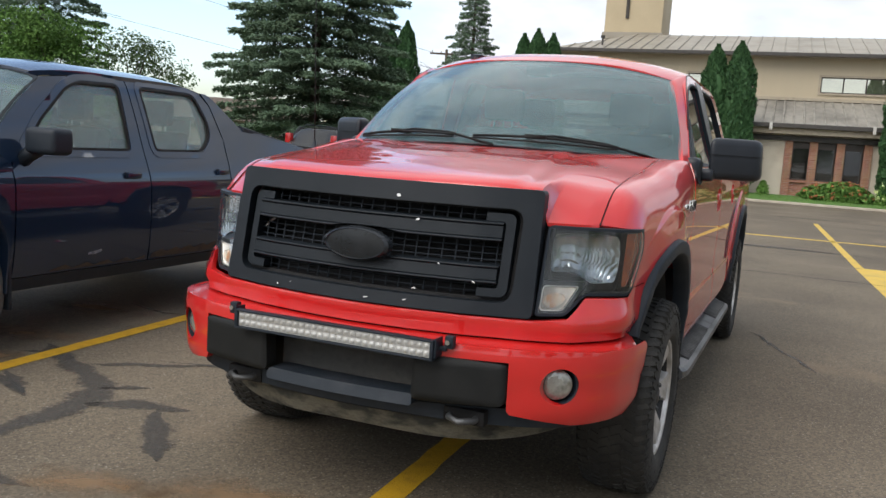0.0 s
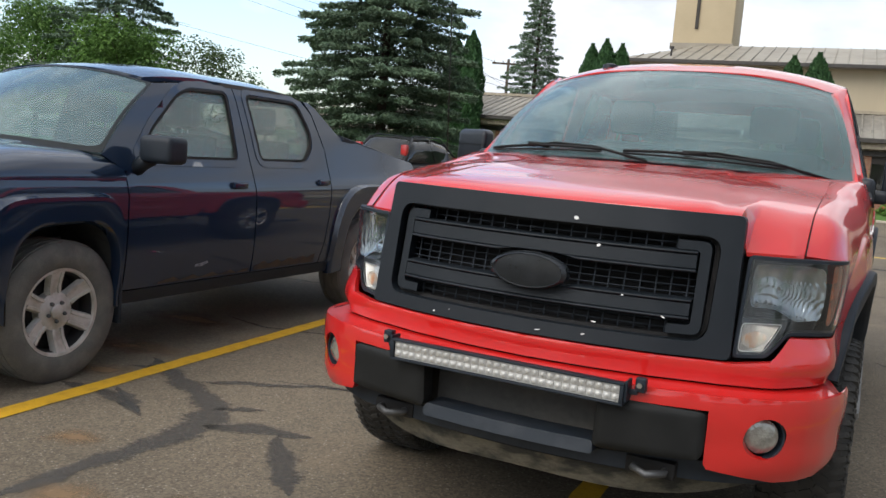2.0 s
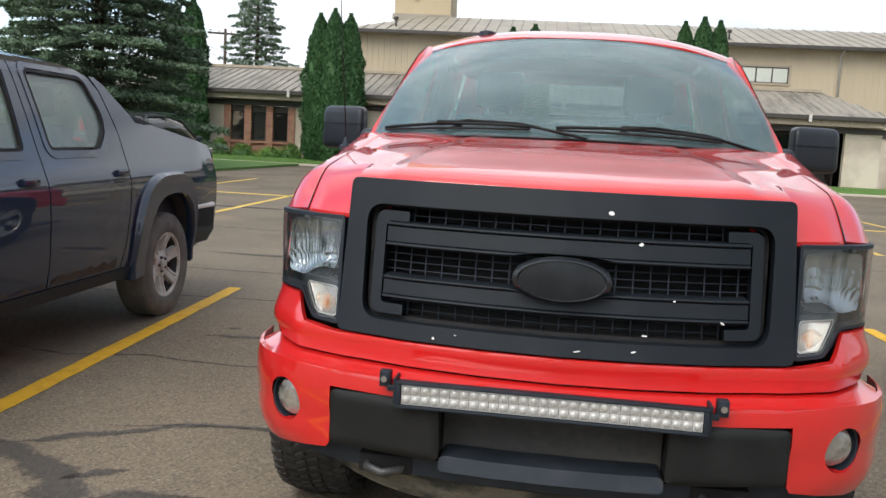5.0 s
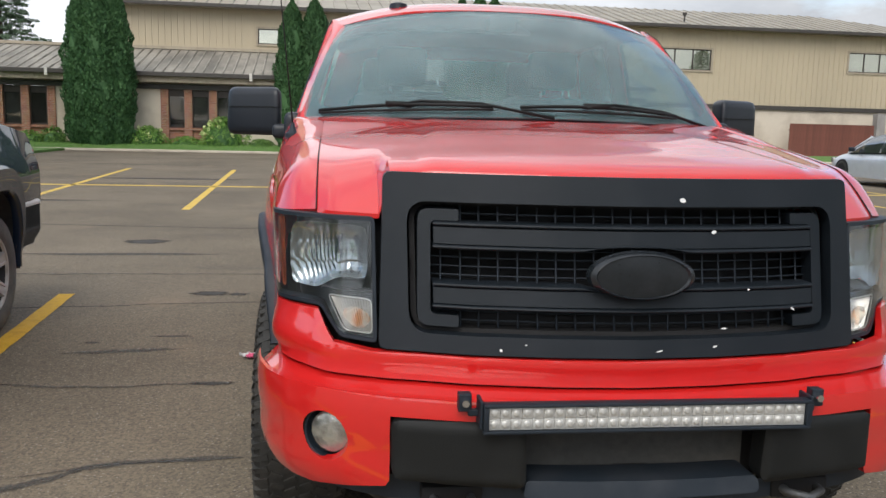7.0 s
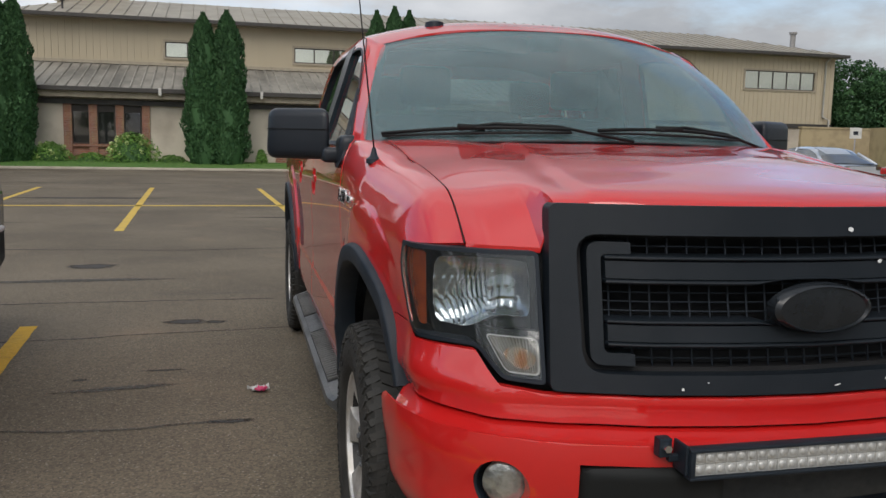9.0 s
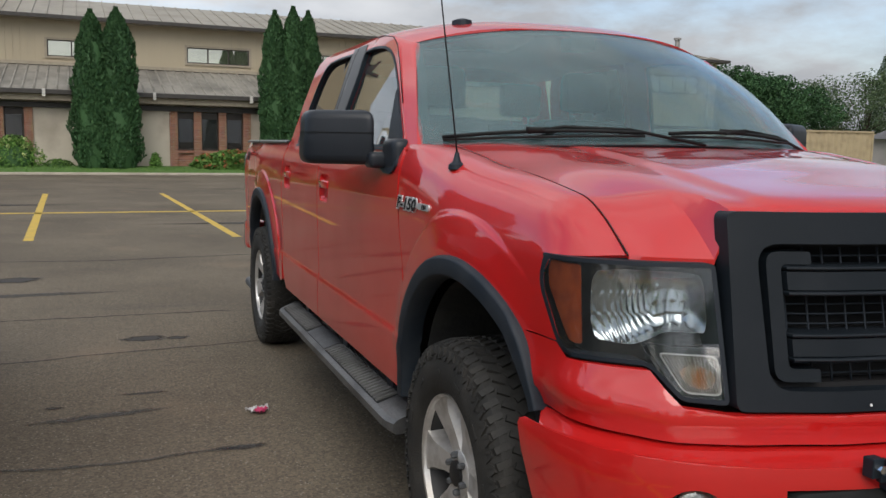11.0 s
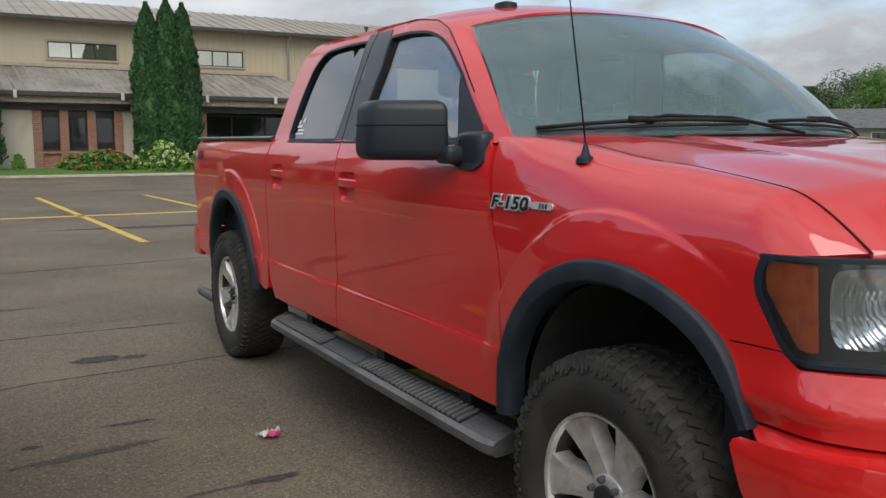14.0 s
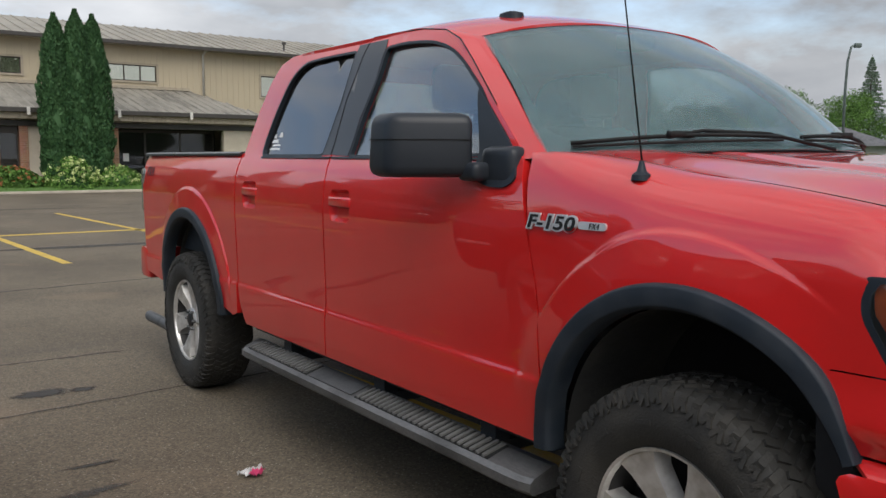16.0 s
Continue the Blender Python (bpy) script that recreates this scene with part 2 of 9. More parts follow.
def mk_mark(name, color, strength, lo=0.30, hi=0.62, sc=14.0):
    """A soaked-in mark whose edge frays out; the UV height runs across it."""
    m, n, l, b = nodes_of(name)
    out, uv, sep, nz, nz2 = n["Material Output"], n.new("ShaderNodeUVMap"), n.new("ShaderNodeSeparateXYZ"), n.new("ShaderNodeTexNoise"), n.new("ShaderNodeTexNoise")
    tc, tr, mx = n.new("ShaderNodeTexCoord"), n.new("ShaderNodeBsdfTransparent"), n.new("ShaderNodeMixShader")
    l.new(uv.outputs["UV"], sep.inputs["Vector"])
    nz.inputs["Scale"].default_value, nz.inputs["Detail"].default_value = sc, 6
    nz2.inputs["Scale"].default_value, nz2.inputs["Detail"].default_value = 160, 2
    l.new(tc.outputs["Object"], nz.inputs["Vector"])
    l.new(tc.outputs["Object"], nz2.inputs["Vector"])

    def calc(op, a, c):
        x = n.new("ShaderNodeMath")
        x.operation = op
        for k, q in enumerate((a, c)):
            if isinstance(q, (int, float)):
                x.inputs[k].default_value = q
            else:
                l.new(q, x.inputs[k])
        return x.outputs["Value"]
    dist = calc("ABSOLUTE", calc("SUBTRACT", calc("MULTIPLY", sep.outputs["Y"], 2.0), 1.0), 0.0)
    body_ = calc("SUBTRACT", calc("ADD", calc("MULTIPLY", calc("SUBTRACT", 1.0, dist), 0.62), calc("MULTIPLY", nz.outputs["Fac"], 0.55)), calc("MULTIPLY", nz2.outputs["Fac"], 0.18))
    mr = n.new("ShaderNodeMapRange")
    mr.interpolation_type = "SMOOTHSTEP"
    mr.inputs["From Min"].default_value, mr.inputs["From Max"].default_value = lo, hi
    mr.inputs["To Max"].default_value = strength
    l.new(body_, mr.inputs["Value"])
    l.new(calc("MULTIPLY", mr.outputs["Result"], calc("SUBTRACT", 1.0, calc("POWER", dist, 6.0))), mx.inputs["Fac"])
    l.new(tr.outputs["BSDF"], mx.inputs[1])
    l.new(b.outputs["BSDF"], mx.inputs[2])
    l.new(mx.outputs["Shader"], out.inputs["Surface"])
    b.inputs["Base Color"].default_value = (*color, 1)
    b.inputs["Roughness"].default_value = 0.85
    return m


M_ASPHALT = mk_asphalt()
M_SMEAR = mk_mark("soaked_tar", (0.062, 0.060, 0.058), 0.60, 0.30, 0.55, 26.0)
M_SAND = mk_mark("washed_sand", (0.25, 0.160, 0.085), 0.72, 0.34, 0.80, 7.0)
M_OIL = mk_mark("soaked_oil", (0.050, 0.046, 0.043), 0.80, 0.15, 0.45)
M_RED = mk("red_paint", (0.58, 0.014, 0.013), 0.40, var=0.03, scale=3, coat=1.0, coat_ior=1.75, bscale=400, color2=(0.54, 0.014, 0.013), spec=0.25)
M_NAVY = mk("navy_paint", (0.007, 0.019, 0.046), 0.45, var=0.08, scale=2, coat=1.0, bscale=300, color2=(0.008, 0.020, 0.042), spec=0.08, coat_ior=1.70)
M_PLASTIC = mk("black_plastic", (0.013, 0.019, 0.027), 0.50, spec=0.30, var=0.12, scale=7, bump=0.12, bscale=500, color2=(0.020, 0.026, 0.035))
M_MIRROR = mk("satin_black_shell", (0.018, 0.022, 0.028), 0.38, spec=0.35, var=0.08, scale=7, bump=0.05, bscale=500, color2=(0.022, 0.026, 0.033))
M_GRILLE = mk("coated_grille_plastic", (0.0085, 0.0125, 0.017), 0.50, spec=0.28, var=0.12, scale=7, bump=0.12, bscale=450, color2=(0.012, 0.016, 0.021))
M_PILLAR = mk("glossy_pillar_trim", (0.026, 0.030, 0.036), 0.30, var=0.06, scale=5, spec=0.5, color2=(0.030, 0.034, 0.040))
M_MUD = mk("dried_mud", (0.060, 0.044, 0.026), 0.85, var=0.25, scale=12, bump=0.2, bscale=90, color2=(0.022, 0.022, 0.026), mask=(0.45, 0.66))
M_SCUFF = mk("scuffed_paint", (0.24, 0.27, 0.32), 0.6, var=0.25, scale=40, color2=(0.06, 0.07, 0.10))
M_COVER = mk("matt_black_cover", (0.009, 0.010, 0.010), 0.62, spec=0.25, var=0.15, scale=6, bump=0.15, bscale=420, color2=(0.016, 0.017, 0.017))
M_DARKPL = mk("dark_grey_plastic", (0.015, 0.022, 0.031), 0.54, spec=0.32, var=0.15, scale=9, bump=0.15, bscale=420, color2=(0.030, 0.036, 0.045))
# near-black for dark parts, and for shade painted into gaps and rooms
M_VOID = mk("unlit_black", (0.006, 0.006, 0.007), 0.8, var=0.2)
M_RUBBER = mk("tyre_rubber", (0.019, 0.0187, 0.017), 0.72, var=0.25, scale=9, bump=0.3, bscale=160, color2=(0.040, 0.037, 0.032))
M_LINER = mk("dirty_intake_panel", (0.045, 0.045, 0.042), 0.85, var=0.3, scale=5, bump=0.3, bscale=40, color2=(0.075, 0.070, 0.060))
M_ARCH = mk("dusty_arch_liner", (0.030, 0.031, 0.030), 0.85, var=0.3, scale=7, bump=0.3, bscale=40, color2=(0.055, 0.053, 0.048))
M_RUBBER2 = mk("dusty_tyre_rubber", (0.100, 0.102, 0.094), 0.85, var=0.22, scale=10, bump=0.3, bscale=160, color2=(0.150, 0.147, 0.132))
M_ALLOY = mk("machined_alloy", (0.68, 0.67, 0.655), 0.40, 0.65, var=0.10, scale=14, color2=(0.44, 0.42, 0.39))
M_ALLOY2 = mk("dull_alloy", (0.56, 0.555, 0.53), 0.5, 0.35, var=0.12, scale=12, color2=(0.38, 0.36, 0.32))
M_POCKET = mk("rim_pocket_grey", (0.022, 0.022, 0.023), 0.5, 0.3, var=0.2)
M_CHROME = mk("chrome", (0.82, 0.83, 0.84), 0.09, 1.0, var=0.03, scale=20)
M_CHROME2 = mk("lamp_reflector", (0.47, 0.50, 0.51), 0.10, 0.97, var=0.2, scale=30, bump=0.15, bscale=60, stretch=(1, 1, 0.15))
M_LAMPBACK = mk("lamp_bezel_grey", (0.018, 0.020, 0.022), 0.35, 0.1, var=0.2)
M_LENS = mk_glass("clear_lens", (0.955, 0.97, 0.975), veil=0.016, ior=1.45, film=(0.46, 0.51, 0.51))
M_AMBER = mk("amber_lens", (0.30, 0.055, 0.010), 0.12, var=0.15, scale=30, coat=1.0, color2=(0.20, 0.034, 0.010))
M_SIGNAL = mk("signal_lens", (0.52, 0.49, 0.45), 0.14, 0.6, var=0.2, scale=40, coat=1.0, color2=(0.38, 0.34, 0.29), stretch=(1, 1, 0.3))
M_SIGNAL2 = mk("orange_signal_core", (0.50, 0.20, 0.06), 0.15, 0.5, var=0.25, scale=60, coat=1.0, color2=(0.44, 0.38, 0.30), stretch=(1, 1, 0.3), mask=(0.38, 0.60))
M_FOG = mk("fog_lens", (0.374, 0.381, 0.351), 0.10, 0.5, var=0.3, scale=24, coat=1.0, bump=0.4, bscale=60)
M_BADGE = mk("bright_badge", (0.72, 0.73, 0.74), 0.30, 0.55, var=0.05)
M_REDLENS = mk("red_lens", (0.45, 0.012, 0.014), 0.12, var=0.15, coat=1.0)
# teal film: dust, with the sky's milky reflection painted into its colour
M_WSHIELD = mk_glass("windscreen_glass", (0.78, 0.86, 0.86), veil=0.18, ior=1.6, film=(0.25, 0.37, 0.39))
M_TINT = mk_glass("tinted_glass", (0.16, 0.18, 0.20), veil=0.012, ior=2.3)
# pale green film paints reflected haze into the navy cab's glass
M_NGLASS = mk_glass("pale_cab_glass", (0.94, 0.98, 0.96), veil=0.17, ior=1.6, film=(0.47, 0.60, 0.54))
M_CLEAR = mk_glass("side_glass", (0.78, 0.83, 0.84), veil=0.02, ior=2.2, film=(0.34, 0.42, 0.45))
M_FRIT = mk("black_frit", (0.008, 0.011, 0.013), 0.35, var=0.1, spec=0.2)
M_FABRIC = mk("dark_seat_fabric", (0.045, 0.045, 0.048), 0.9, var=0.2, bump=0.3, bscale=300)
M_FABRIC2 = mk("grey_seat_fabric", (0.055, 0.056, 0.060), 0.9, var=0.2, bump=0.3, bscale=300)
M_EMBLEM = mk("glossy_black_plastic", (0.012, 0.015, 0.018), 0.24, var=0.2, scale=12, spec=0.5, color2=(0.018, 0.021, 0.025))
M_DIRT = mk("dirty_metal", (0.15, 0.132, 0.102), 0.8, 0.1, var=0.3, scale=7, bump=0.4, bscale=60, color2=(0.045, 0.038, 0.03))
M_DAM = mk("mud_stained_plastic", (0.115, 0.106, 0.080), 0.85, var=0.4, scale=9, bump=0.5, bscale=70, color2=(0.026, 0.027, 0.023), stretch=(1, 1, 2.2), mask=(0.44, 0.60))
M_BOARD = mk("worn_aluminium_step", (0.15, 0.152, 0.153), 0.42, 0.55, var=0.25, scale=7, bump=0.2, bscale=120, color2=(0.062, 0.062, 0.062), stretch=(1, 0.4, 1))
M_PAD = mk("dusty_step_rubber", (0.13, 0.13, 0.128), 0.7, var=0.3, scale=6, bump=0.2, bscale=120, color2=(0.065, 0.065, 0.062))
M_STEEL = mk("worn_step_metal", (0.11, 0.115, 0.12), 0.5, 0.5, var=0.25, scale=9, bump=0.2, bscale=150, color2=(0.06, 0.06, 0.062))
M_WHITE = mk("bare_chip", (0.75, 0.75, 0.74), 0.5, var=0.06)
M_LED = mk("led_cell", (0.52, 0.52, 0.50), 0.38, 0.2, var=0.25, scale=60, color2=(0.36, 0.36, 0.34))
M_YELLOW = mk("road_paint_yellow", (0.62, 0.35, 0.010), 0.75, var=0.18, scale=12, bump=0.4, bscale=120, color2=(0.48, 0.27, 0.015), mask=(0.5, 0.72))
M_YELLOW2 = mk("worn_road_paint", (0.62, 0.42, 0.07), 0.8, var=0.15, scale=3, bump=0.3, bscale=90, color2=(0.48, 0.34, 0.09))
M_SIDING = mk("tan_siding", (0.470, 0.405, 0.290), 0.6, var=0.05, scale=0.35, bscale=3, color2=(0.435, 0.375, 0.268), stretch=(1, 1, 0.12))
M_TOWER = mk("tower_render", (0.515, 0.426, 0.280), 0.7, var=0.05, scale=0.6, bscale=12, color2=(0.470, 0.386, 0.252))
M_ROOFMET = mk("roof_metal", (0.324, 0.294, 0.240), 0.55, 0.1, var=0.10, scale=0.7, bscale=6, color2=(0.252, 0.228, 0.186))
M_ROOFLOW = mk("weathered_roof_metal", (0.284, 0.263, 0.223), 0.7, 0.05, var=0.22, scale=0.9, bscale=5, color2=(0.135, 0.126, 0.108), stretch=(1, 0.35, 1))
M_GUTTER = mk("dark_gutter", (0.055, 0.05, 0.045), 0.5, var=0.12)
M_STUCCO = mk("cream_stucco", (0.600, 0.540, 0.444), 0.9, var=0.10, scale=0.8, bump=0.4, bscale=30, color2=(0.432, 0.378, 0.300))
M_DKWIN = mk_glass("dark_window", (0.40, 0.43, 0.44), veil=0.03, ior=1.6)
M_WINREF = mk_glass("mirrored_window", (0.30, 0.34, 0.33), gloss=(1.0, 1.0, 0.84), veil=0.10, ior=12.0, film=(0.62, 0.64, 0.50))
M_SKYWIN = mk_glass("pale_car_glass", (0.42, 0.46, 0.47), veil=0.05, ior=3.0, film=(0.5, 0.52, 0.53))
M_BLIND = mk("pale_blind", (0.50, 0.48, 0.42), 0.85, var=0.05)
M_FRAME = mk("bronze_frame", (0.045, 0.038, 0.032), 0.5, 0.2, var=0.12)
M_FRAMELT = mk("tan_trim", (0.38, 0.33, 0.25), 0.6, var=0.08)
M_WHITEM = mk("white_metal", (0.62, 0.61, 0.57), 0.5, var=0.08)
M_GRASS = mk_leaf("grass", (0.063, 0.168, 0.025), (0.140, 0.280, 0.049))
M_TURF = mk("turf", (0.078, 0.169, 0.033), 0.9, var=0.25, scale=3, bump=0.6, bscale=60, color2=(0.117, 0.195, 0.046))
M_CONC = mk("concrete", (0.525, 0.475, 0.388), 0.85, var=0.15, scale=2, bump=0.3, bscale=60, color2=(0.413, 0.362, 0.300))
M_BARK = mk("bark", (0.085, 0.065, 0.05), 0.9, var=0.25, bump=0.6, bscale=30, stretch=(1, 1, 0.2))
M_SPRUCE = mk_leaf("spruce_needles", (0.064, 0.116, 0.066), (0.155, 0.230, 0.138))
M_CEDAR = mk_leaf("cedar_sprays", (0.021, 0.070, 0.024), (0.058, 0.138, 0.046))
M_LEAF = mk_leaf("broad_leaves", (0.053, 0.128, 0.021), (0.150, 0.285, 0.053))
M_LEAF2 = mk_leaf("dusky_leaves", (0.049, 0.091, 0.036), (0.133, 0.189, 0.087))
M_HYDRA = mk_leaf("pale_blossom", (0.50, 0.60, 0.20), (0.72, 0.78, 0.40))
M_LILY = mk_leaf("orange_blossom", (0.42, 0.12, 0.05), (0.55, 0.22, 0.08))
M_SHRUB = mk_leaf("shrub_leaves", (0.072, 0.189, 0.029), (0.217, 0.392, 0.072))
M_SILVER = mk("silver_paint", (0.52, 0.55, 0.59), 0.35, 0.35, var=0.03, coat=1.0)
M_BLACKP = mk("black_paint", (0.010, 0.011, 0.013), 0.5, var=0.05, coat=0.25, spec=0.2)
M_WOODRED = mk("stained_boards", (0.16, 0.058, 0.040), 0.75, var=0.15, scale=3, bump=0.3, bscale=40, stretch=(1, 1, 0.1), rand=0.12)
M_CONTAINER = mk("tan_container", (0.44, 0.35, 0.21), 0.6, var=0.1, scale=2)
M_GREYW = mk("grey_weathered", (0.30, 0.29, 0.28), 0.8, var=0.1, scale=1.5)
M_ROOFGR = mk("grey_shingles", (0.13, 0.13, 0.135), 0.9, var=0.2, scale=4, bump=0.4, bscale=20)


# ---- mesh helpers ----
def part(name, bm, material, parent=None, label="", smooth=True, loc=None):
    """Links a bmesh as one mesh object under a thing or a part."""
    me = bpy.data.meshes.new(name)
    if smooth:
        for fc in bm.faces:
            fc.smooth = True
        for e in bm.edges:
            if len(e.link_faces) == 2 and e.calc_face_angle(0) > 0.72:
                e.smooth = False
    bm.to_mesh(me)
    bm.free()
    me.materials.append(material)
    ob = new(name, me)
    if parent:
        ob.parent = parent
    if loc is not None:
        ob.matrix_basis = loc
    if label:
        tagged(ob, label)
    return ob


def again(ob, m, parent=None):
    """Another object on the same mesh."""
    o = new(ob.name.split(".")[0], ob.data)
    o.parent = parent or ob.parent
    o.matrix_basis = m
    for key in ("label", "kind"):
        if key in ob:
            o[key] = ob[key]
    return o


def thing(name, label, category, group="", m=None, kind=""):
    ob = new(name)
    ob.empty_display_size = 0.1
    if m is not None:
        ob.matrix_basis = m
    return tagged(ob, label, category, group, kind)


def box(bm, x0, y0, z0, x1, y1, z1, bevel=0.0, m=None, seg=2):
    vs = [bm.verts.new((x, y, z)) for x in (x0, x1) for y in (y0, y1) for z in (z0, z1)]
    fs = [bm.faces.new([vs[i] for i in q]) for q in ((0, 1, 3, 2), (4, 6, 7, 5), (0, 4, 5, 1), (2, 3, 7, 6), (0, 2, 6, 4), (1, 5, 7, 3))]
    if bevel:
        es = list({e for fc in fs for e in fc.edges})
        r = bmesh.ops.bevel(bm, geom=es, offset=bevel, segments=seg, affect="EDGES", profile=0.55)
        vs = list({v for fc in r["faces"] for v in fc.verts} | {v for v in vs if v.is_valid})
    if m is not None:
        for v in vs:
            v.co = m @ v.co
    return vs


def boxes(*dims, bevel=0.0, seg=2):
    bm = bmesh.new()
    for d in dims:
        box(bm, *d, bevel=bevel, seg=seg)
    return bm


def tube(bm, pts, radius, n=8, taper=None, cap=True):
    """A round bar along the points."""
    rings = []
    pts = [Vector(p) for p in pts]
    for i, p in enumerate(pts):
        d = (pts[min(i + 1, len(pts) - 1)] - pts[max(i - 1, 0)]).normalized()
        a = d.orthogonal().normalized() if i == 0 else (rings_a - d * rings_a.dot(d)).normalized()
        rings_a = a
        b = d.cross(a)
        r = radius if taper is None else radius + (taper - radius) * i / (len(pts) - 1)
        rings.append([bm.verts.new(p + (a * math.cos(k * math.tau / n) + b * math.sin(k * math.tau / n)) * r) for k in range(n)])
    for p, q in zip(rings, rings[1:]):
        for k in range(n):
            bm.faces.new((p[k], p[(k + 1) % n], q[(k + 1) % n], q[k]))
    if cap:
        bm.faces.new(rings[0][::-1])
        bm.faces.new(rings[-1])


def lathe(bm, prof, n=32, axis="x", m=None, closed=True):
    """Turns the profile of (along, radius) round an axis through the origin."""
    rings = []
    for a, r in prof:
        ring = []
        for k in range(n):
            c, s = r * math.cos(k * math.tau / n), r * math.sin(k * math.tau / n)
            v = Vector((a, c, s) if axis == "x" else (c, a, s) if axis == "y" else (c, s, a))
            ring.append(bm.verts.new(m @ v if m is not None else v))
        rings.append(ring)
    for p, q in zip(rings, rings[1:] + ([rings[0]] if closed else [])):
        for k in range(n):
            bm.faces.new((p[k], p[(k + 1) % n], q[(k + 1) % n], q[k]))
    bmesh.ops.recalc_face_normals(bm, faces=bm.faces)


def disc(bm, prof, n=32, axis="x", m=None):
    """A turned solid: the profile runs from the axis at one end to the axis at the other."""
    rings = []
    for a, r in prof:
        rr = max(r, 1e-4)
        ring = []
        for k in range(n):
            c, s = rr * math.cos(k * math.tau / n), rr * math.sin(k * math.tau / n)
            v = Vector((a, c, s) if axis == "x" else (c, a, s) if axis == "y" else (c, s, a))
            ring.append(bm.verts.new(m @ v if m is not None else v))
        rings.append(ring)
    fs = []
    for p, q in zip(rings, rings[1:]):
        for k in range(n):
            fs.append(bm.faces.new((p[k], p[(k + 1) % n], q[(k + 1) % n], q[k])))
    fs.append(bm.faces.new(rings[0]))
    fs.append(bm.faces.new(rings[-1][::-1]))
    bmesh.ops.recalc_face_normals(bm, faces=fs)


def dense(poly, step):
    out = []
    for i, p in enumerate(poly):
        q = poly[(i + 1) % len(poly)]
        k = max(1, int(math.ceil(math.hypot(q[0] - p[0], q[1] - p[1]) / step)))
        out += [(p[0] + (q[0] - p[0]) * j / k, p[1] + (q[1] - p[1]) * j / k) for j in range(k)]
    return out


def inside(poly, pts):
    pts, poly = np.asarray(pts, float), np.asarray(poly, float)
    x, y = pts[:, 0], pts[:, 1]
    res = np.zeros(len(pts), bool)
    for (x0, y0), (x1, y1) in zip(poly, np.roll(poly, -1, 0)):
        hit = ((y0 > y) != (y1 > y)) & (x < (x1 - x0) * (y - y0) / (y1 - y0 + 1e-12) + x0)
        res ^= hit
    return res


def rounded(poly, r, n=4):
    """The polygon with its corners rounded; r is one radius or one for each corner."""
    out, k = [], len(poly)
    for i in range(k):
        p, a, b = Vector(poly[i]), Vector(poly[i - 1]), Vector(poly[(i + 1) % k])
        rr = r[i] if isinstance(r, (list, tuple)) else r
        da, db = a - p, b - p
        rr = min(rr, da.length * 0.48, db.length * 0.48)
        if rr < 1e-4:
            out.append(tuple(p))
            continue
        s, e = p + da.normalized() * rr, p + db.normalized() * rr
        out += [tuple((1 - t) ** 2 * s + 2 * t * (1 - t) * p + t * t * e) for t in (j / n for j in range(n + 1))]
    return out


def grow(poly, d):
    """The polygon with its edges moved outwards by d (inwards if negative)."""
    k = len(poly)
    area = sum(poly[i][0] * poly[(i + 1) % k][1] - poly[(i + 1) % k][0] * poly[i][1] for i in range(k))
    s = 1 if area > 0 else -1
    out = []
    for i in range(k):
        p, a, b = Vector(poly[i]), Vector(poly[i - 1]), Vector(poly[(i + 1) % k])
        e0, e1 = (p - a), (b - p)
        n0, n1 = Vector((e0.y, -e0.x)), Vector((e1.y, -e1.x))
        n0, n1 = n0.normalized() if n0.length else n0, n1.normalized() if n1.length else n1
        nn = n0 + n1
        nn = nn / max(nn.length_squared / 2, 0.35) if nn.length else n0
        out.append(tuple(p + nn * d * s))
    return out


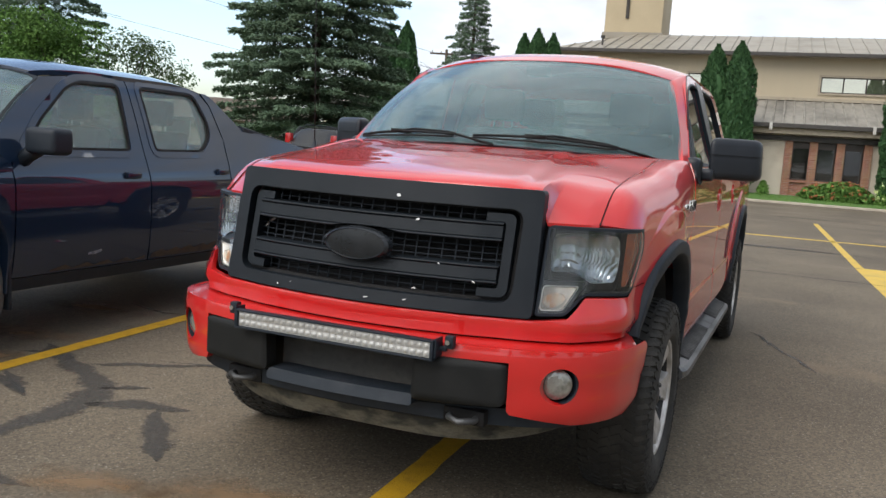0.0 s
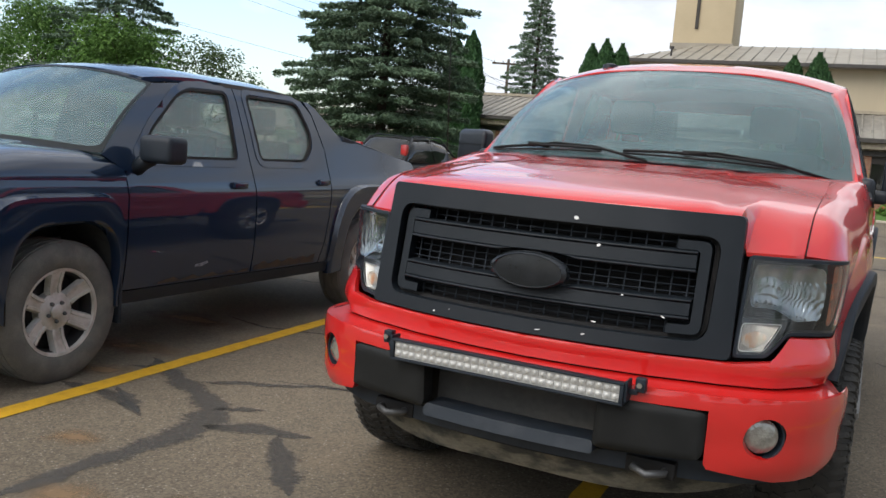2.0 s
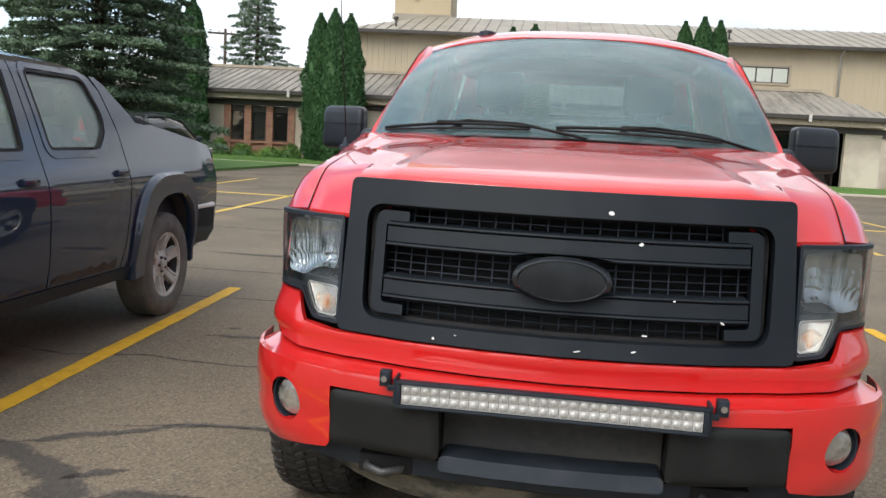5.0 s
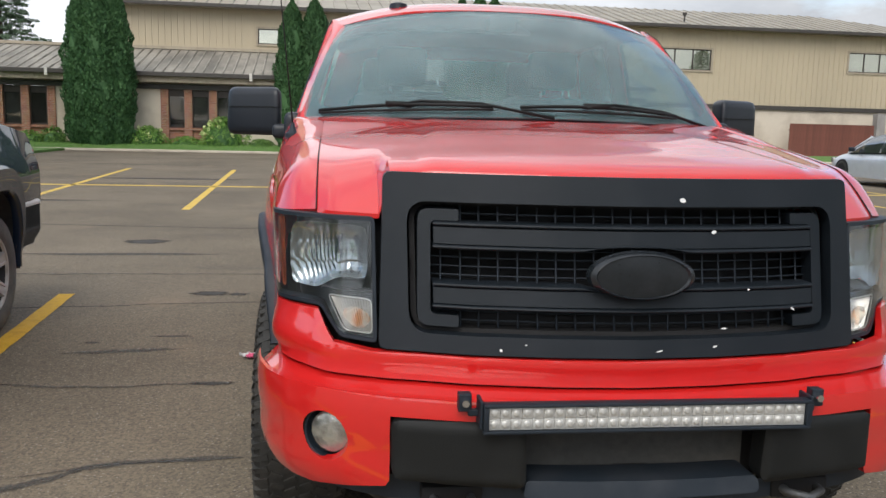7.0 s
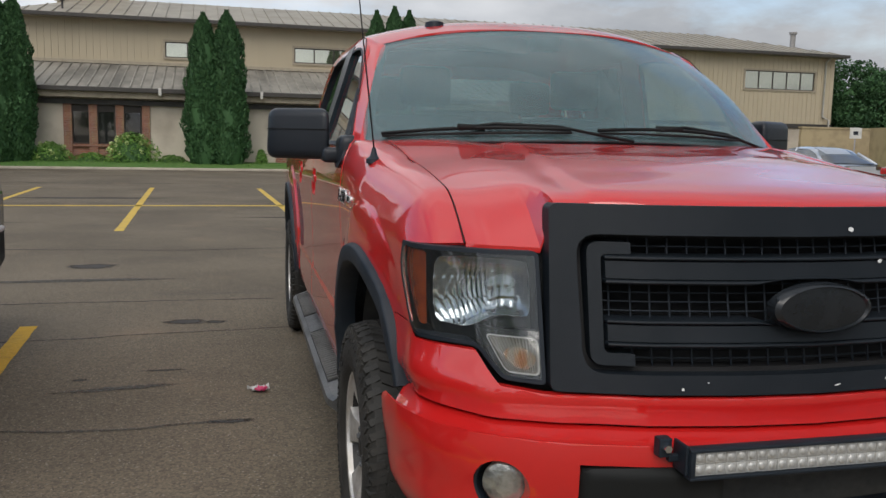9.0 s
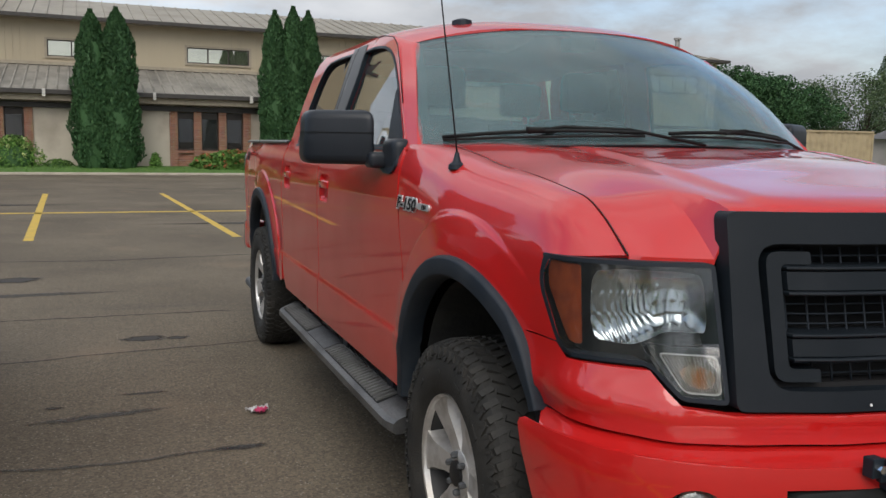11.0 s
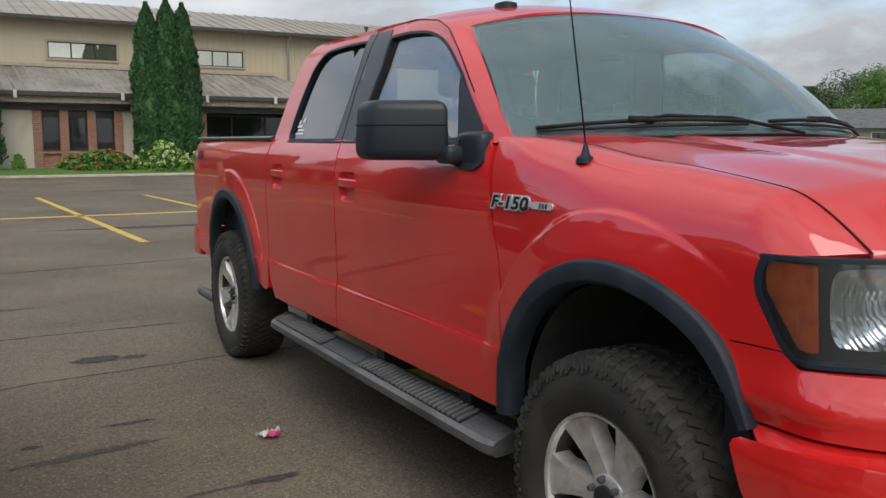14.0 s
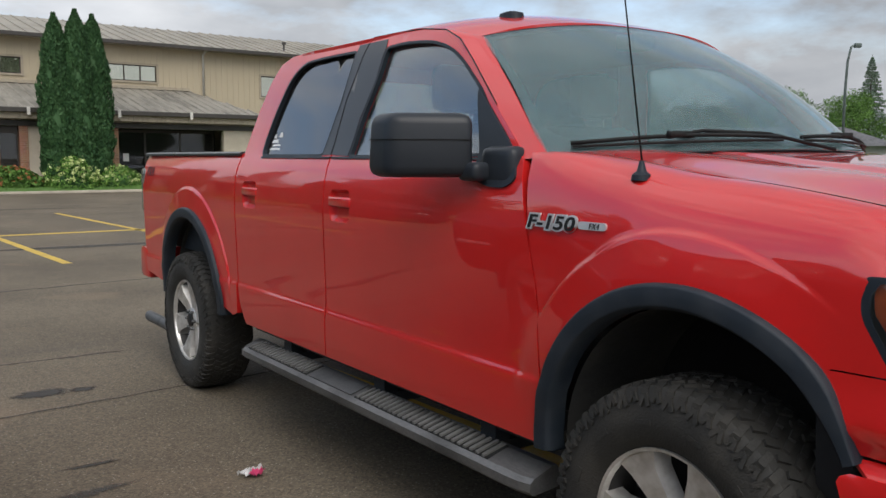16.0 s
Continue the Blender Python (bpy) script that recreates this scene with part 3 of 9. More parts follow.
def sheet(outline, fn, step=0.05, holes=(), thick=0.012, inward=(1, 0, 0), lines=(), rings=None):
    """A curved panel of even thickness: a flat outline with holes, bent by fn(u, v)."""
    loops = [dense(outline, step)] + [dense(h, step) for h in holes]
    pts, edges = [], []
    for lp in loops:
        o = len(pts)
        pts += lp
        edges += [(o + i, o + (i + 1) % len(lp)) for i in range(len(lp))]
    rim = np.array(pts)
    lo, hi = rim.min(0), rim.max(0)
    nx, ny = max(2, int((hi[0] - lo[0]) / step) + 1), max(2, int((hi[1] - lo[1]) / step) + 1)
    gx, gy = np.meshgrid(np.linspace(lo[0], hi[0], nx), np.linspace(lo[1], hi[1], ny))
    grid = np.c_[gx.ravel(), gy.ravel()]
    for v in lines:
        grid = grid[abs(grid[:, 1] - v) > 0.5 * step]
    for v in lines:
        grid = np.concatenate([grid, np.c_[np.linspace(lo[0], hi[0], 2 * nx), np.full(2 * nx, v)]])
    if rings:
        # close rows of points along an arch-shaped crease
        (ry, rz), r0, r1 = rings
        rr = np.hypot(grid[:, 0] - ry, (grid[:, 1] - rz) * 0.97)
        grid = grid[(rr < r0 - 0.4 * step) | (rr > r1 + 0.4 * step)]
        ang = np.linspace(-0.3, math.pi + 0.3, 110)
        for r in np.linspace(r0, r1, 8):
            grid = np.concatenate([grid, np.c_[ry + r * np.cos(ang), rz + r * np.sin(ang) / 0.97]])
    ok = inside(loops[0], grid)
    for h in loops[1:]:
        ok &= ~inside(h, grid)
    grid = grid[ok]
    if len(grid):
        near = np.sqrt(((grid[:, None] - rim[None]) ** 2).sum(-1)).min(1)
        grid = grid[near > 0.30 * step]
    allp = [Vector(p) for p in pts] + [Vector(p) for p in grid]
    vs, _, fs, *_ = delaunay_2d_cdt(allp, edges, [], 0, 1e-6)
    cen = np.array([[sum(vs[i].x for i in fc) / len(fc), sum(vs[i].y for i in fc) / len(fc)] for fc in fs])
    keep = inside(loops[0], cen)
    for h in loops[1:]:
        keep &= ~inside(h, cen)
    bm = bmesh.new()
    inv = Vector(inward) if not callable(inward) else None
    front, back = {}, {}
    for i, v in enumerate(vs):
        p = Vector(fn(v.x, v.y))
        d = inv if inv is not None else Vector(inward(v.x, v.y))
        front[i], back[i] = p, p + d.normalized() * thick
    fv, bv, count = {}, {}, {}
    for ok2, fc in zip(keep, fs):
        if not ok2:
            continue
        for i in fc:
            if i not in fv:
                fv[i], bv[i] = bm.verts.new(front[i]), bm.verts.new(back[i])
        bm.faces.new([fv[i] for i in fc])
        bm.faces.new([bv[i] for i in reversed(fc)])
        for a, b in zip(fc, (*fc[1:], fc[0])):
            count[frozenset((a, b))] = (a, b) if frozenset((a, b)) not in count else None
    for ab in count.values():
        if ab:
            a, b = ab
            bm.faces.new((fv[b], fv[a], bv[a], bv[b]))
    bmesh.ops.recalc_face_normals(bm, faces=bm.faces)
    return bm


def lattice(fn, nu, nv, thick=0.0, inward=(0, 0, -1)):
    """A grid of quads over fn(u, v), u and v from 0 to 1, with a back at that thickness."""
    bm = bmesh.new()
    us, vs = [i / nu for i in range(nu + 1)], [j / nv for j in range(nv + 1)]
    a = [[bm.verts.new(fn(u, v)) for v in vs] for u in us]
    for i in range(nu):
        for j in range(nv):
            bm.faces.new((a[i][j], a[i + 1][j], a[i + 1][j + 1], a[i][j + 1]))
    if thick:
        d = Vector(inward).normalized() * thick
        b = [[bm.verts.new(q.co + d) for q in row] for row in a]
        for i in range(nu):
            for j in range(nv):
                bm.faces.new((b[i][j + 1], b[i + 1][j + 1], b[i + 1][j], b[i][j]))
        rim = [(i, 0) for i in range(nu)] + [(nu, j) for j in range(nv)] + [(i, nv) for i in range(nu, 0, -1)] + [(0, j) for j in range(nv, 0, -1)]
        for (i, j), (k, h) in zip(rim, rim[1:] + rim[:1]):
            bm.faces.new((a[k][h], a[i][j], b[i][j], b[k][h]))
        bmesh.ops.recalc_face_normals(bm, faces=bm.faces)
    return bm


def prism(poly, z0, z1, axis="z"):
    """A flat outline drawn out along an axis."""
    bm = bmesh.new()

    def at(p, h):
        return (p[0], p[1], h) if axis == "z" else (h, p[0], p[1]) if axis == "x" else (p[0], h, p[1])
    a, b = [bm.verts.new(at(p, z0)) for p in poly], [bm.verts.new(at(p, z1)) for p in poly]
    bm.faces.new(a)
    bm.faces.new(b[::-1])
    for i in range(len(poly)):
        j = (i + 1) % len(poly)
        bm.faces.new((a[j], a[i], b[i], b[j]))
    bmesh.ops.recalc_face_normals(bm, faces=bm.faces)
    return bm


def smooth_step(a, b, x):
    t = min(max((x - a) / (b - a), 0.0), 1.0)
    return t * t * (3 - 2 * t)


def curve(xs, ys):
    """A softened run through the given points."""
    xs, ys = np.array(xs, float), np.array(ys, float)
    w = (xs[-1] - xs[0]) * 0.012
    g = np.linspace(xs[0] - 4 * w, xs[-1] + 4 * w, 400)
    lin = np.interp(g, xs, ys)
    left, right = g < xs[0], g > xs[-1]
    lin[left] = ys[0] + (g[left] - xs[0]) * (ys[1] - ys[0]) / (xs[1] - xs[0])
    lin[right] = ys[-1] + (g[right] - xs[-1]) * (ys[-1] - ys[-2]) / (xs[-1] - xs[-2])
    kern = np.exp(-0.5 * ((np.arange(-12, 13)) * (g[1] - g[0]) / w) ** 2)
    sm = np.convolve(np.pad(lin, 12, mode="edge"), kern / kern.sum(), "valid")
    return lambda x: float(np.interp(x, g, sm))


def bars(parent, name, material, x0, x1, z0, z1, n, fn):
    """Unreadable writing as plain raised bars."""
    bm = bmesh.new()
    w = (x1 - x0) / n
    for i in range(n):
        p = [fn(x0 + w * (i + k), z) for k, z in ((0.12, z0), (0.88, z0), (0.88, z1), (0.12, z1))]
        bm.faces.new([bm.verts.new(q) for q in p])
    return part(name, bm, material, parent, smooth=False)


# ---- ground ----
def mk_brick():
    m, n, l, b = nodes_of("brickwork")
    tc, br, nz = n.new("ShaderNodeTexCoord"), n.new("ShaderNodeTexBrick"), n.new("ShaderNodeTexNoise")
    mp = n.new("ShaderNodeMapping")
    mp.inputs["Rotation"].default_value = (radians(90), 0, 0)
    l.new(tc.outputs["Object"], mp.inputs["Vector"])
    l.new(mp.outputs["Vector"], br.inputs["Vector"])
    br.inputs["Color1"].default_value, br.inputs["Color2"].default_value = (0.34, 0.15, 0.085, 1), (0.22, 0.085, 0.05, 1)
    br.inputs["Mortar"].default_value = (0.36, 0.31, 0.26, 1)
    br.inputs["Scale"].default_value = 1.0
    br.inputs["Brick Width"].default_value, br.inputs["Row Height"].default_value, br.inputs["Mortar Size"].default_value = 0.21, 0.075, 0.007
    nz.inputs["Scale"].default_value = 3
    mx = n.new("ShaderNodeMix")
    mx.data_type, mx.blend_type = "RGBA", "OVERLAY"
    mx.inputs["Factor"].default_value = 0.35
    l.new(br.outputs["Color"], mx.inputs["A"])
    l.new(nz.outputs["Color"], mx.inputs["B"])
    l.new(mx.outputs["Result"], b.inputs["Base Color"])
    b.inputs["Roughness"].default_value = 0.85
    bp = n.new("ShaderNodeBump")
    bp.inputs["Strength"].default_value = 0.5
    l.new(br.outputs["Fac"], bp.inputs["Height"])
    bp.invert = True
    l.new(bp.outputs["Normal"], b.inputs["Normal"])
    return m


M_BRICKW = mk_brick()


def field(x0, y0, x1, y1, n, z=0.0, rough=0.0):
    bm = bmesh.new()
    bmesh.ops.create_grid(bm, x_segments=n, y_segments=n, size=0.5)
    for v in bm.verts:
        v.co = (x0 + (v.co.x + 0.5) * (x1 - x0), y0 + (v.co.y + 0.5) * (y1 - y0), z)
    return bm


ground = part("ground", field(-900, -900, 900, 900, 60), M_ASPHALT, smooth=False)
tagged(ground, "worn brownish asphalt of a parking lot with cracks and oil stains", "ground", kind="structure")

LOT = pose(0, 0, 0, 0, 0, 2.2)  # the lot's own axes, turned a little against the parked pickup


def stripe(bm, a, b, w, z=0.004, edge=0.008):
    """A painted line with a slightly ragged edge."""
    a, b = Vector((*a, z)), Vector((*b, z))
    d = (b - a).normalized()
    s = Vector((-d.y, d.x, 0)) * w / 2
    k = max(2, int((b - a).length / 0.12))
    left, right = [], []
    for i in range(k + 1):
        p = a + (b - a) * i / k
        left.append(bm.verts.new(p + s * (1 + random.uniform(-1, 1) * edge / w)))
        right.append(bm.verts.new(p - s * (1 + random.uniform(-1, 1) * edge / w)))
    for i in range(k):
        bm.faces.new((right[i], right[i + 1], left[i + 1], left[i]))


def line_mark(a, b, w, material, label):
    bm = bmesh.new()
    stripe(bm, a, b, w)
    ob = part("parking_line", bm, material, smooth=False)
    return tagged(ob, label, "road marking", "yellow parking lines", "structure")


for a, b in (((-2.44, -1.2), (-2.79, 4.86)), ((0.10, -0.62), (-0.12, 5.3)), ((2.85, -0.55), (2.55, 5.2)), ((-5.3, -0.8), (-5.6, 4.7))):
    line_mark(a, b, 0.115, M_YELLOW, "fresh yellow stall line painted on asphalt")
line_mark((-7.0, -0.86), (0.05, -0.62), 0.115, M_YELLOW, "yellow head line across the stalls on asphalt")
for x in range(-8, 9):
    bx = -0.25 + 2.76 * x if x <= 0 else -0.25 + 2.5 * x
    if -24 < bx < 22:
        line_mark((bx, 11.35), (bx - 0.55, 22.2), 0.125, M_YELLOW2, "faded yellow stall line painted on asphalt")
arrow = bmesh.new()
arrow.faces.new([arrow.verts.new((x, y, 0.0032)) for x, y in ((2.19, 11.27), (2.40, 8.0), (2.72, 11.38), (2.48, 11.40), (2.36, 11.40))])
tagged(part("arrow_mark", arrow, M_YELLOW2, smooth=False), "solid yellow arrowhead painted on the asphalt", "road marking", "", "structure")
line_mark((-26, 15.55), (24, 16.75), 0.24, M_YELLOW2, "faded yellow centre line between two rows of stalls")


def crack(pts, w, label="dark tar-sealed crack winding through the asphalt", jag=0.02):
    """A ragged ribbon of tar along a broken line."""
    bm = bmesh.new()
    fine = []
    for p, q in zip(pts, pts[1:]):
        k = max(2, int(math.hypot(q[0] - p[0], q[1] - p[1]) / 0.05))
        fine += [(p[0] + (q[0] - p[0]) * i / k, p[1] + (q[1] - p[1]) * i / k) for i in range(k)]
    fine.append(pts[-1])
    left, right = [], []
    for i, p in enumerate(fine):
        q, r = fine[min(i + 1, len(fine) - 1)], fine[max(i - 1, 0)]
        d = Vector((q[0] - r[0], q[1] - r[1], 0)).normalized()
        s = Vector((-d.y, d.x, 0))
        off = noise.noise(Vector((p[0] * 4, p[1] * 4, 1))) * jag * 1.5
        ww = (2.8 if w > 0.03 else 1.4) * w * (0.55 + 0.9 * abs(noise.noise(Vector((p[0] * 9, p[1] * 9, 5))))) * min(1, (i + 0.3) / 4, (len(fine) - i - 0.7) / 4)
        c = Vector((*p, 0.0035)) + s * off
        left.append(bm.verts.new(c + s * ww * random.uniform(0.8, 1.2)))
        right.append(bm.verts.new(c - s * ww * random.uniform(0.8, 1.2)))
    uv = bm.loops.layers.uv.new("UVMap")
    for i in range(len(fine) - 1):
        fc = bm.faces.new((right[i], right[i + 1], left[i + 1], left[i]))
        for lp, h in zip(fc.loops, (0, 0, 1, 1)):
            lp[uv].uv = (0, h)
    ob = part("crack", bm, M_SMEAR, smooth=False)
    return tagged(ob, label, "crack", "cracks in the asphalt", "structure")


def blot(x, y, rx, ry, material, label, seed=0, turn=0):
    """A flat stain with an uneven outline."""
    bm = bmesh.new()
    vs = []
    for k in range(40):
        a = k * math.tau / 40
        r = 1 + 0.28 * noise.noise(Vector((math.cos(a) * 1.6, math.sin(a) * 1.6, seed)))
        px, py = rx * r * math.cos(a), ry * r * math.sin(a)
        vs.append(bm.verts.new((x + px * math.cos(turn) - py * math.sin(turn), y + px * math.sin(turn) + py * math.cos(turn), 0.003)))
    uv = bm.loops.layers.uv.new("UVMap")
    mid = bm.verts.new((x, y, 0.003))
    for k in range(40):
        fc = bm.faces.new((mid, vs[k], vs[(k + 1) % 40]))
        for lp, h in zip(fc.loops, (0.5, 0, 0)):
            lp[uv].uv = (0, h)
    ob = part("stain", bm, material, smooth=False)
    return tagged(ob, label, "stain", "stains on the asphalt", "structure")


# ---- the church hall ----
BLD = pose(1.4, 42.7, 0, 0, 0, 2.0)


def on_wall(name, bm, material, label, category, smooth=False, group=""):
    ob = part(name, bm, material, None, "", smooth, BLD)
    return tagged(ob, label, category, group, "structure")


UP_X0, UP_X1, EAVE = -12.9, 32.0, 6.85
WINDOWS = ((-6.14, -3.05, 5.12, 5.87, 3), (0.02, 3.0, 5.12, 5.87, 3), (6.0, 9.13, 5.08, 5.86, 4), (14.7, 17.8, 4.62, 5.72, 3), (25.9, 30.65, 4.8, 5.86, 5))
bm = bmesh.new()
cuts = sorted({UP_X0, UP_X1, *(w[0] for w in WINDOWS), *(w[1] for w in WINDOWS)})
for x0, x1 in zip(cuts, cuts[1:]):
    win = [w for w in WINDOWS if w[0] <= (x0 + x1) / 2 <= w[1]]
    if win:
        box(bm, x0, 0, 2.85, x1, 0.25, win[0][2])
        box(bm, x0, 0, win[0][3], x1, 0.25, EAVE)
    else:
        box(bm, x0, 0, 2.85, x1, 0.25, EAVE)
box(bm, UP_X0, 0.25, 0, UP_X0 + 0.25, 14, EAVE)
box(bm, UP_X1 - 0.25, 0.25, 0, UP_X1, 14, EAVE)
box(bm, UP_X0, 13.75, 0, UP_X1, 14, EAVE)
wall_upper = on_wall("wall_upper", bm, M_SIDING, "tan vertical metal siding of a church hall upper storey", "wall")
# standing ribs of the siding
bm = bmesh.new()
x = UP_X0 + 0.1
while x < UP_X1:
    win = [w for w in WINDOWS if w[0] - 0.12 <= x <= w[1] + 0.12]
    for z0, z1 in (((2.86, win[0][2] - 0.1), (win[0][3] + 0.1, EAVE)) if win else ((2.86, EAVE),)):
        box(bm, x, -0.035, z0, x + 0.07, 0, z1)
    x += 0.305
siding_ribs = part("siding_rib", bm, M_SIDING, wall_upper, smooth=False)
siding_ribs["kind"] = "stuff"
on_wall("wall_base", boxes((11.9, 0.02, 0, 32, 0.25, 2.72), (-12.9, 0.02, 0, 11.9, 0.25, 2.85)), M_STUCCO, "cream stucco base wall of the hall", "wall")
on_wall("band_trim", boxes((11.9, -0.10, 2.62, 32.0, 0.0, 2.84)), M_GUTTER, "dark metal band under the tan siding", "trim")

for n, (x0, x1, z0, z1, k) in enumerate(WINDOWS):
    bm = boxes((x0, 0.02, z0, x1, 0.09, z0 + 0.05), (x0, 0.02, z1 - 0.05, x1, 0.09, z1), (x0, 0.02, z0 + 0.05, x0 + 0.05, 0.09, z1 - 0.05), (x1 - 0.05, 0.02, z0 + 0.05, x1, 0.09, z1 - 0.05))
    win = on_wall("window_%d" % (n + 1), bm, M_FRAME, "long strip window with bronze frame in tan siding", "window")
    w = (x1 - x0) / k
    for i in range(k):
        part("pane", boxes((x0 + i * w + 0.03, 0.050, z0 + 0.04, x0 + (i + 1) * w - 0.03, 0.056, z1 - 0.04)), M_WINREF, win, smooth=False)
        if i:
            part("mullion", boxes((x0 + i * w - 0.03, 0.02, z0 + 0.05, x0 + i * w + 0.03, 0.09, z1 - 0.05)), M_FRAME, win, smooth=False)
        if (n, i) in ((1, 0), (3, 2), (4, 3)):
            part("blind", boxes((x0 + i * w + 0.05, 0.12, z0 + 0.05, x0 + (i + 1) * w - 0.05, 0.13, z1 - 0.05)), M_BLIND, win, smooth=False)
    part("casing", boxes((x0 - 0.1, -0.05, z1, x1 + 0.1, 0.0, z1 + 0.09), (x0 - 0.1, -0.07, z0 - 0.09, x1 + 0.1, 0.0, z0), (x0 - 0.1, -0.05, z0, x0, 0.0, z1), (x1, -0.05, z0, x1 + 0.1, 0.0, z1)), M_FRAMELT, win, smooth=False)
    # black panel: the room's darkness is put into its colour
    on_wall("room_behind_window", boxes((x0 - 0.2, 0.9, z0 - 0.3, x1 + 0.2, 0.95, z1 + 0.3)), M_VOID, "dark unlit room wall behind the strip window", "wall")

# upper roof: low slope with standing seams, hipped at its ends
RZ, RY = 8.55, 6.0
def roof_z(y):
    return EAVE + 0.1 + (RZ - EAVE) * min(max((y + 0.6) / (RY + 0.6), 0), 1)


bm = bmesh.new()
x0, x1, e = UP_X0 - 0.35, UP_X1 + 0.45, -0.6
pts = [(x0, e, EAVE + 0.05), (x1, e, EAVE + 0.05), (x1, 14.6, EAVE + 0.05), (x0, 14.6, EAVE + 0.05), (x0 + 3.4, RY, RZ), (x1 - 5.5, RY, RZ)]
top = [bm.verts.new(p) for p in pts]
low = [bm.verts.new((p[0], p[1], p[2] - 0.16)) for p in pts[:4]]
for q in ((0, 1, 5, 4), (1, 2, 5), (2, 3, 4, 5), (3, 0, 4)):
    bm.faces.new([top[i] for i in q])
bm.faces.new(low[::-1])
for i in range(4):
    bm.faces.new((top[(i + 1) % 4], top[i], low[i], low[(i + 1) % 4]))
roof_upper = on_wall("roof_upper", bm, M_ROOFMET, "weathered tan metal roof with standing seams", "roof")
bm = bmesh.new()
x = x0 + 0.3
while x < x1 - 0.2:
    yt = min(RY, (x - x0) * (RY + 0.6) / 3.4 - 0.6, (x1 - x) * (RY + 0.6) / 5.5 - 0.6)
    z = EAVE + 0.05 + (RZ - EAVE - 0.05) * (yt + 0.6) / (RY + 0.6)
    vs = [bm.verts.new(p) for p in ((x, e, EAVE + 0.05), (x + 0.06, e, EAVE + 0.05), (x + 0.06, yt, z), (x, yt, z), (x + 0.015, e, EAVE + 0.115), (x + 0.045, e, EAVE + 0.115), (x + 0.045, yt, z + 0.05), (x + 0.015, yt, z + 0.05))]
    for q in ((4, 5, 6, 7), (0, 4, 7, 3), (5, 1, 2, 6), (0, 1, 5, 4)):
        bm.faces.new([vs[i] for i in q])
    x += 0.62
seams = part("roof_seam", bm, M_ROOFMET, roof_upper, smooth=False)
seams["kind"] = "stuff"
on_wall("gutter_upper", boxes((x0, e - 0.14, EAVE - 0.12, x1, e, EAVE + 0.06), bevel=0.02), M_GUTTER, "dark brown gutter along the upper eave", "gutter")
bm = bmesh.new()
disc(bm, [(EAVE + 0.3, 0.16), (EAVE + 1.55, 0.16)], 16, "z", pose(30.6, 2.2, 0))
disc(bm, [(EAVE + 1.5, 0.24), (EAVE + 1.62, 0.24)], 16, "z", pose(30.6, 2.2, 0))
on_wall("roof_vent", bm, M_GREYW, "round grey metal flue pipe on the roof", "vent", True)
for vx, vz in ((-10.8, 0.9), (6.2, 0.5), (16.4, 0.6)):
    bm = bmesh.new()
    disc(bm, [(roof_z(vz) - 0.1, 0.05), (roof_z(vz) + 0.28, 0.05)], 10, "z", pose(vx, vz, 0))
    disc(bm, [(roof_z(vz) + 0.28, 0.11), (roof_z(vz) + 0.42, 0.12)], 10, "z", pose(vx, vz, 0))
    on_wall("roof_vent", bm, M_GUTTER, "small dark roof vent pipe with a cap", "vent", True)


def downspout(pts, mat):
    bm = bmesh.new()
    tube(bm, pts, 0.055, 8)
    return on_wall("downspout", bm, mat, "pale metal downspout fixed to tan siding", "downspout", True, "downspouts")


downspout([(11.5, -0.6, 6.75), (11.5, -0.1, 6.55), (11.5, -0.1, 4.5)], M_WHITEM)
downspout([(31.3, -0.6, 6.75), (31.3, -0.1, 6.5), (31.3, -0.1, 3.3), (31.75, -0.12, 3.1), (31.75, -0.12, 0.1)], M_WHITEM)

# bell tower with its cross
tower = tagged(part("tower", boxes((-11.8, 6.0, 6.0, -8.5, 9.6, 17.5), bevel=0.03), M_TOWER, None, "", True, BLD), "square tan church tower rising behind the hall roof", "tower", "", "structure")
tower_flash = part("flashing", boxes((-11.9, 5.9, 8.3, -8.4, 6.0, 8.66)), M_ROOFMET, tower, smooth=False)
cross = part("cross", boxes((-10.60, 5.90, 9.45, -10.42, 5.99, 13.05), (-11.14, 5.90, 12.0, -10.60, 5.99, 12.2), (-10.42, 5.90, 12.0, -9.88, 5.99, 12.2), bevel=0.012), M_FRAME, None, "", False, BLD)
tagged(cross, "large dark metal cross fixed to the tower face", "cross")

# annex: low wing in front of the hall, with brick-framed window bays
AX0, AX1, AY, AE = -24.0, 12.0, -5.0, 3.3
BAYS = (-17.85, -10.05, -1.3)
bm = bmesh.new()
spans, last = [], AX0
for b0 in BAYS:
    spans.append((last, b0))
    last = b0 + 3.45
spans.append((last, 5.25))
for a, b in spans:
    box(bm, a, AY, 0, b, AY + 0.25, 2.62)
box(bm, AX0, AY, 2.62, AX1, AY + 0.25, 3.1)
box(bm, AX0, AY + 0.25, 0, AX0 + 0.25, 0, 3.1)
box(bm, 10.45, AY, 0, AX1, AY + 0.25, 2.62)
box(bm, AX1 - 0.25, AY + 0.25, 0, AX1, 0, 3.1)
annex_wall = on_wall("wall_annex", bm, M_STUCCO, "stained cream stucco wall of a low church wing", "wall")
on_wall("fascia_trim", boxes((AX0 - 0.3, AY - 0.10, 2.62, 5.0, AY, 2.84), (5.0, AY - 0.10, 2.62, AX1 + 0.2, AY, 2.84)), M_GUTTER, "dark timber fascia band above the windows", "trim")
bm = bmesh.new()
box(bm, AX0, AY - 0.56, 2.90, AX1 + 0.2, AY - 0.50, 3.15)
x = AX0
while x < AX1:
    box(bm, x, AY - 0.585, 2.90, x + 0.11, AY - 0.56, 3.15)
    x += 0.2
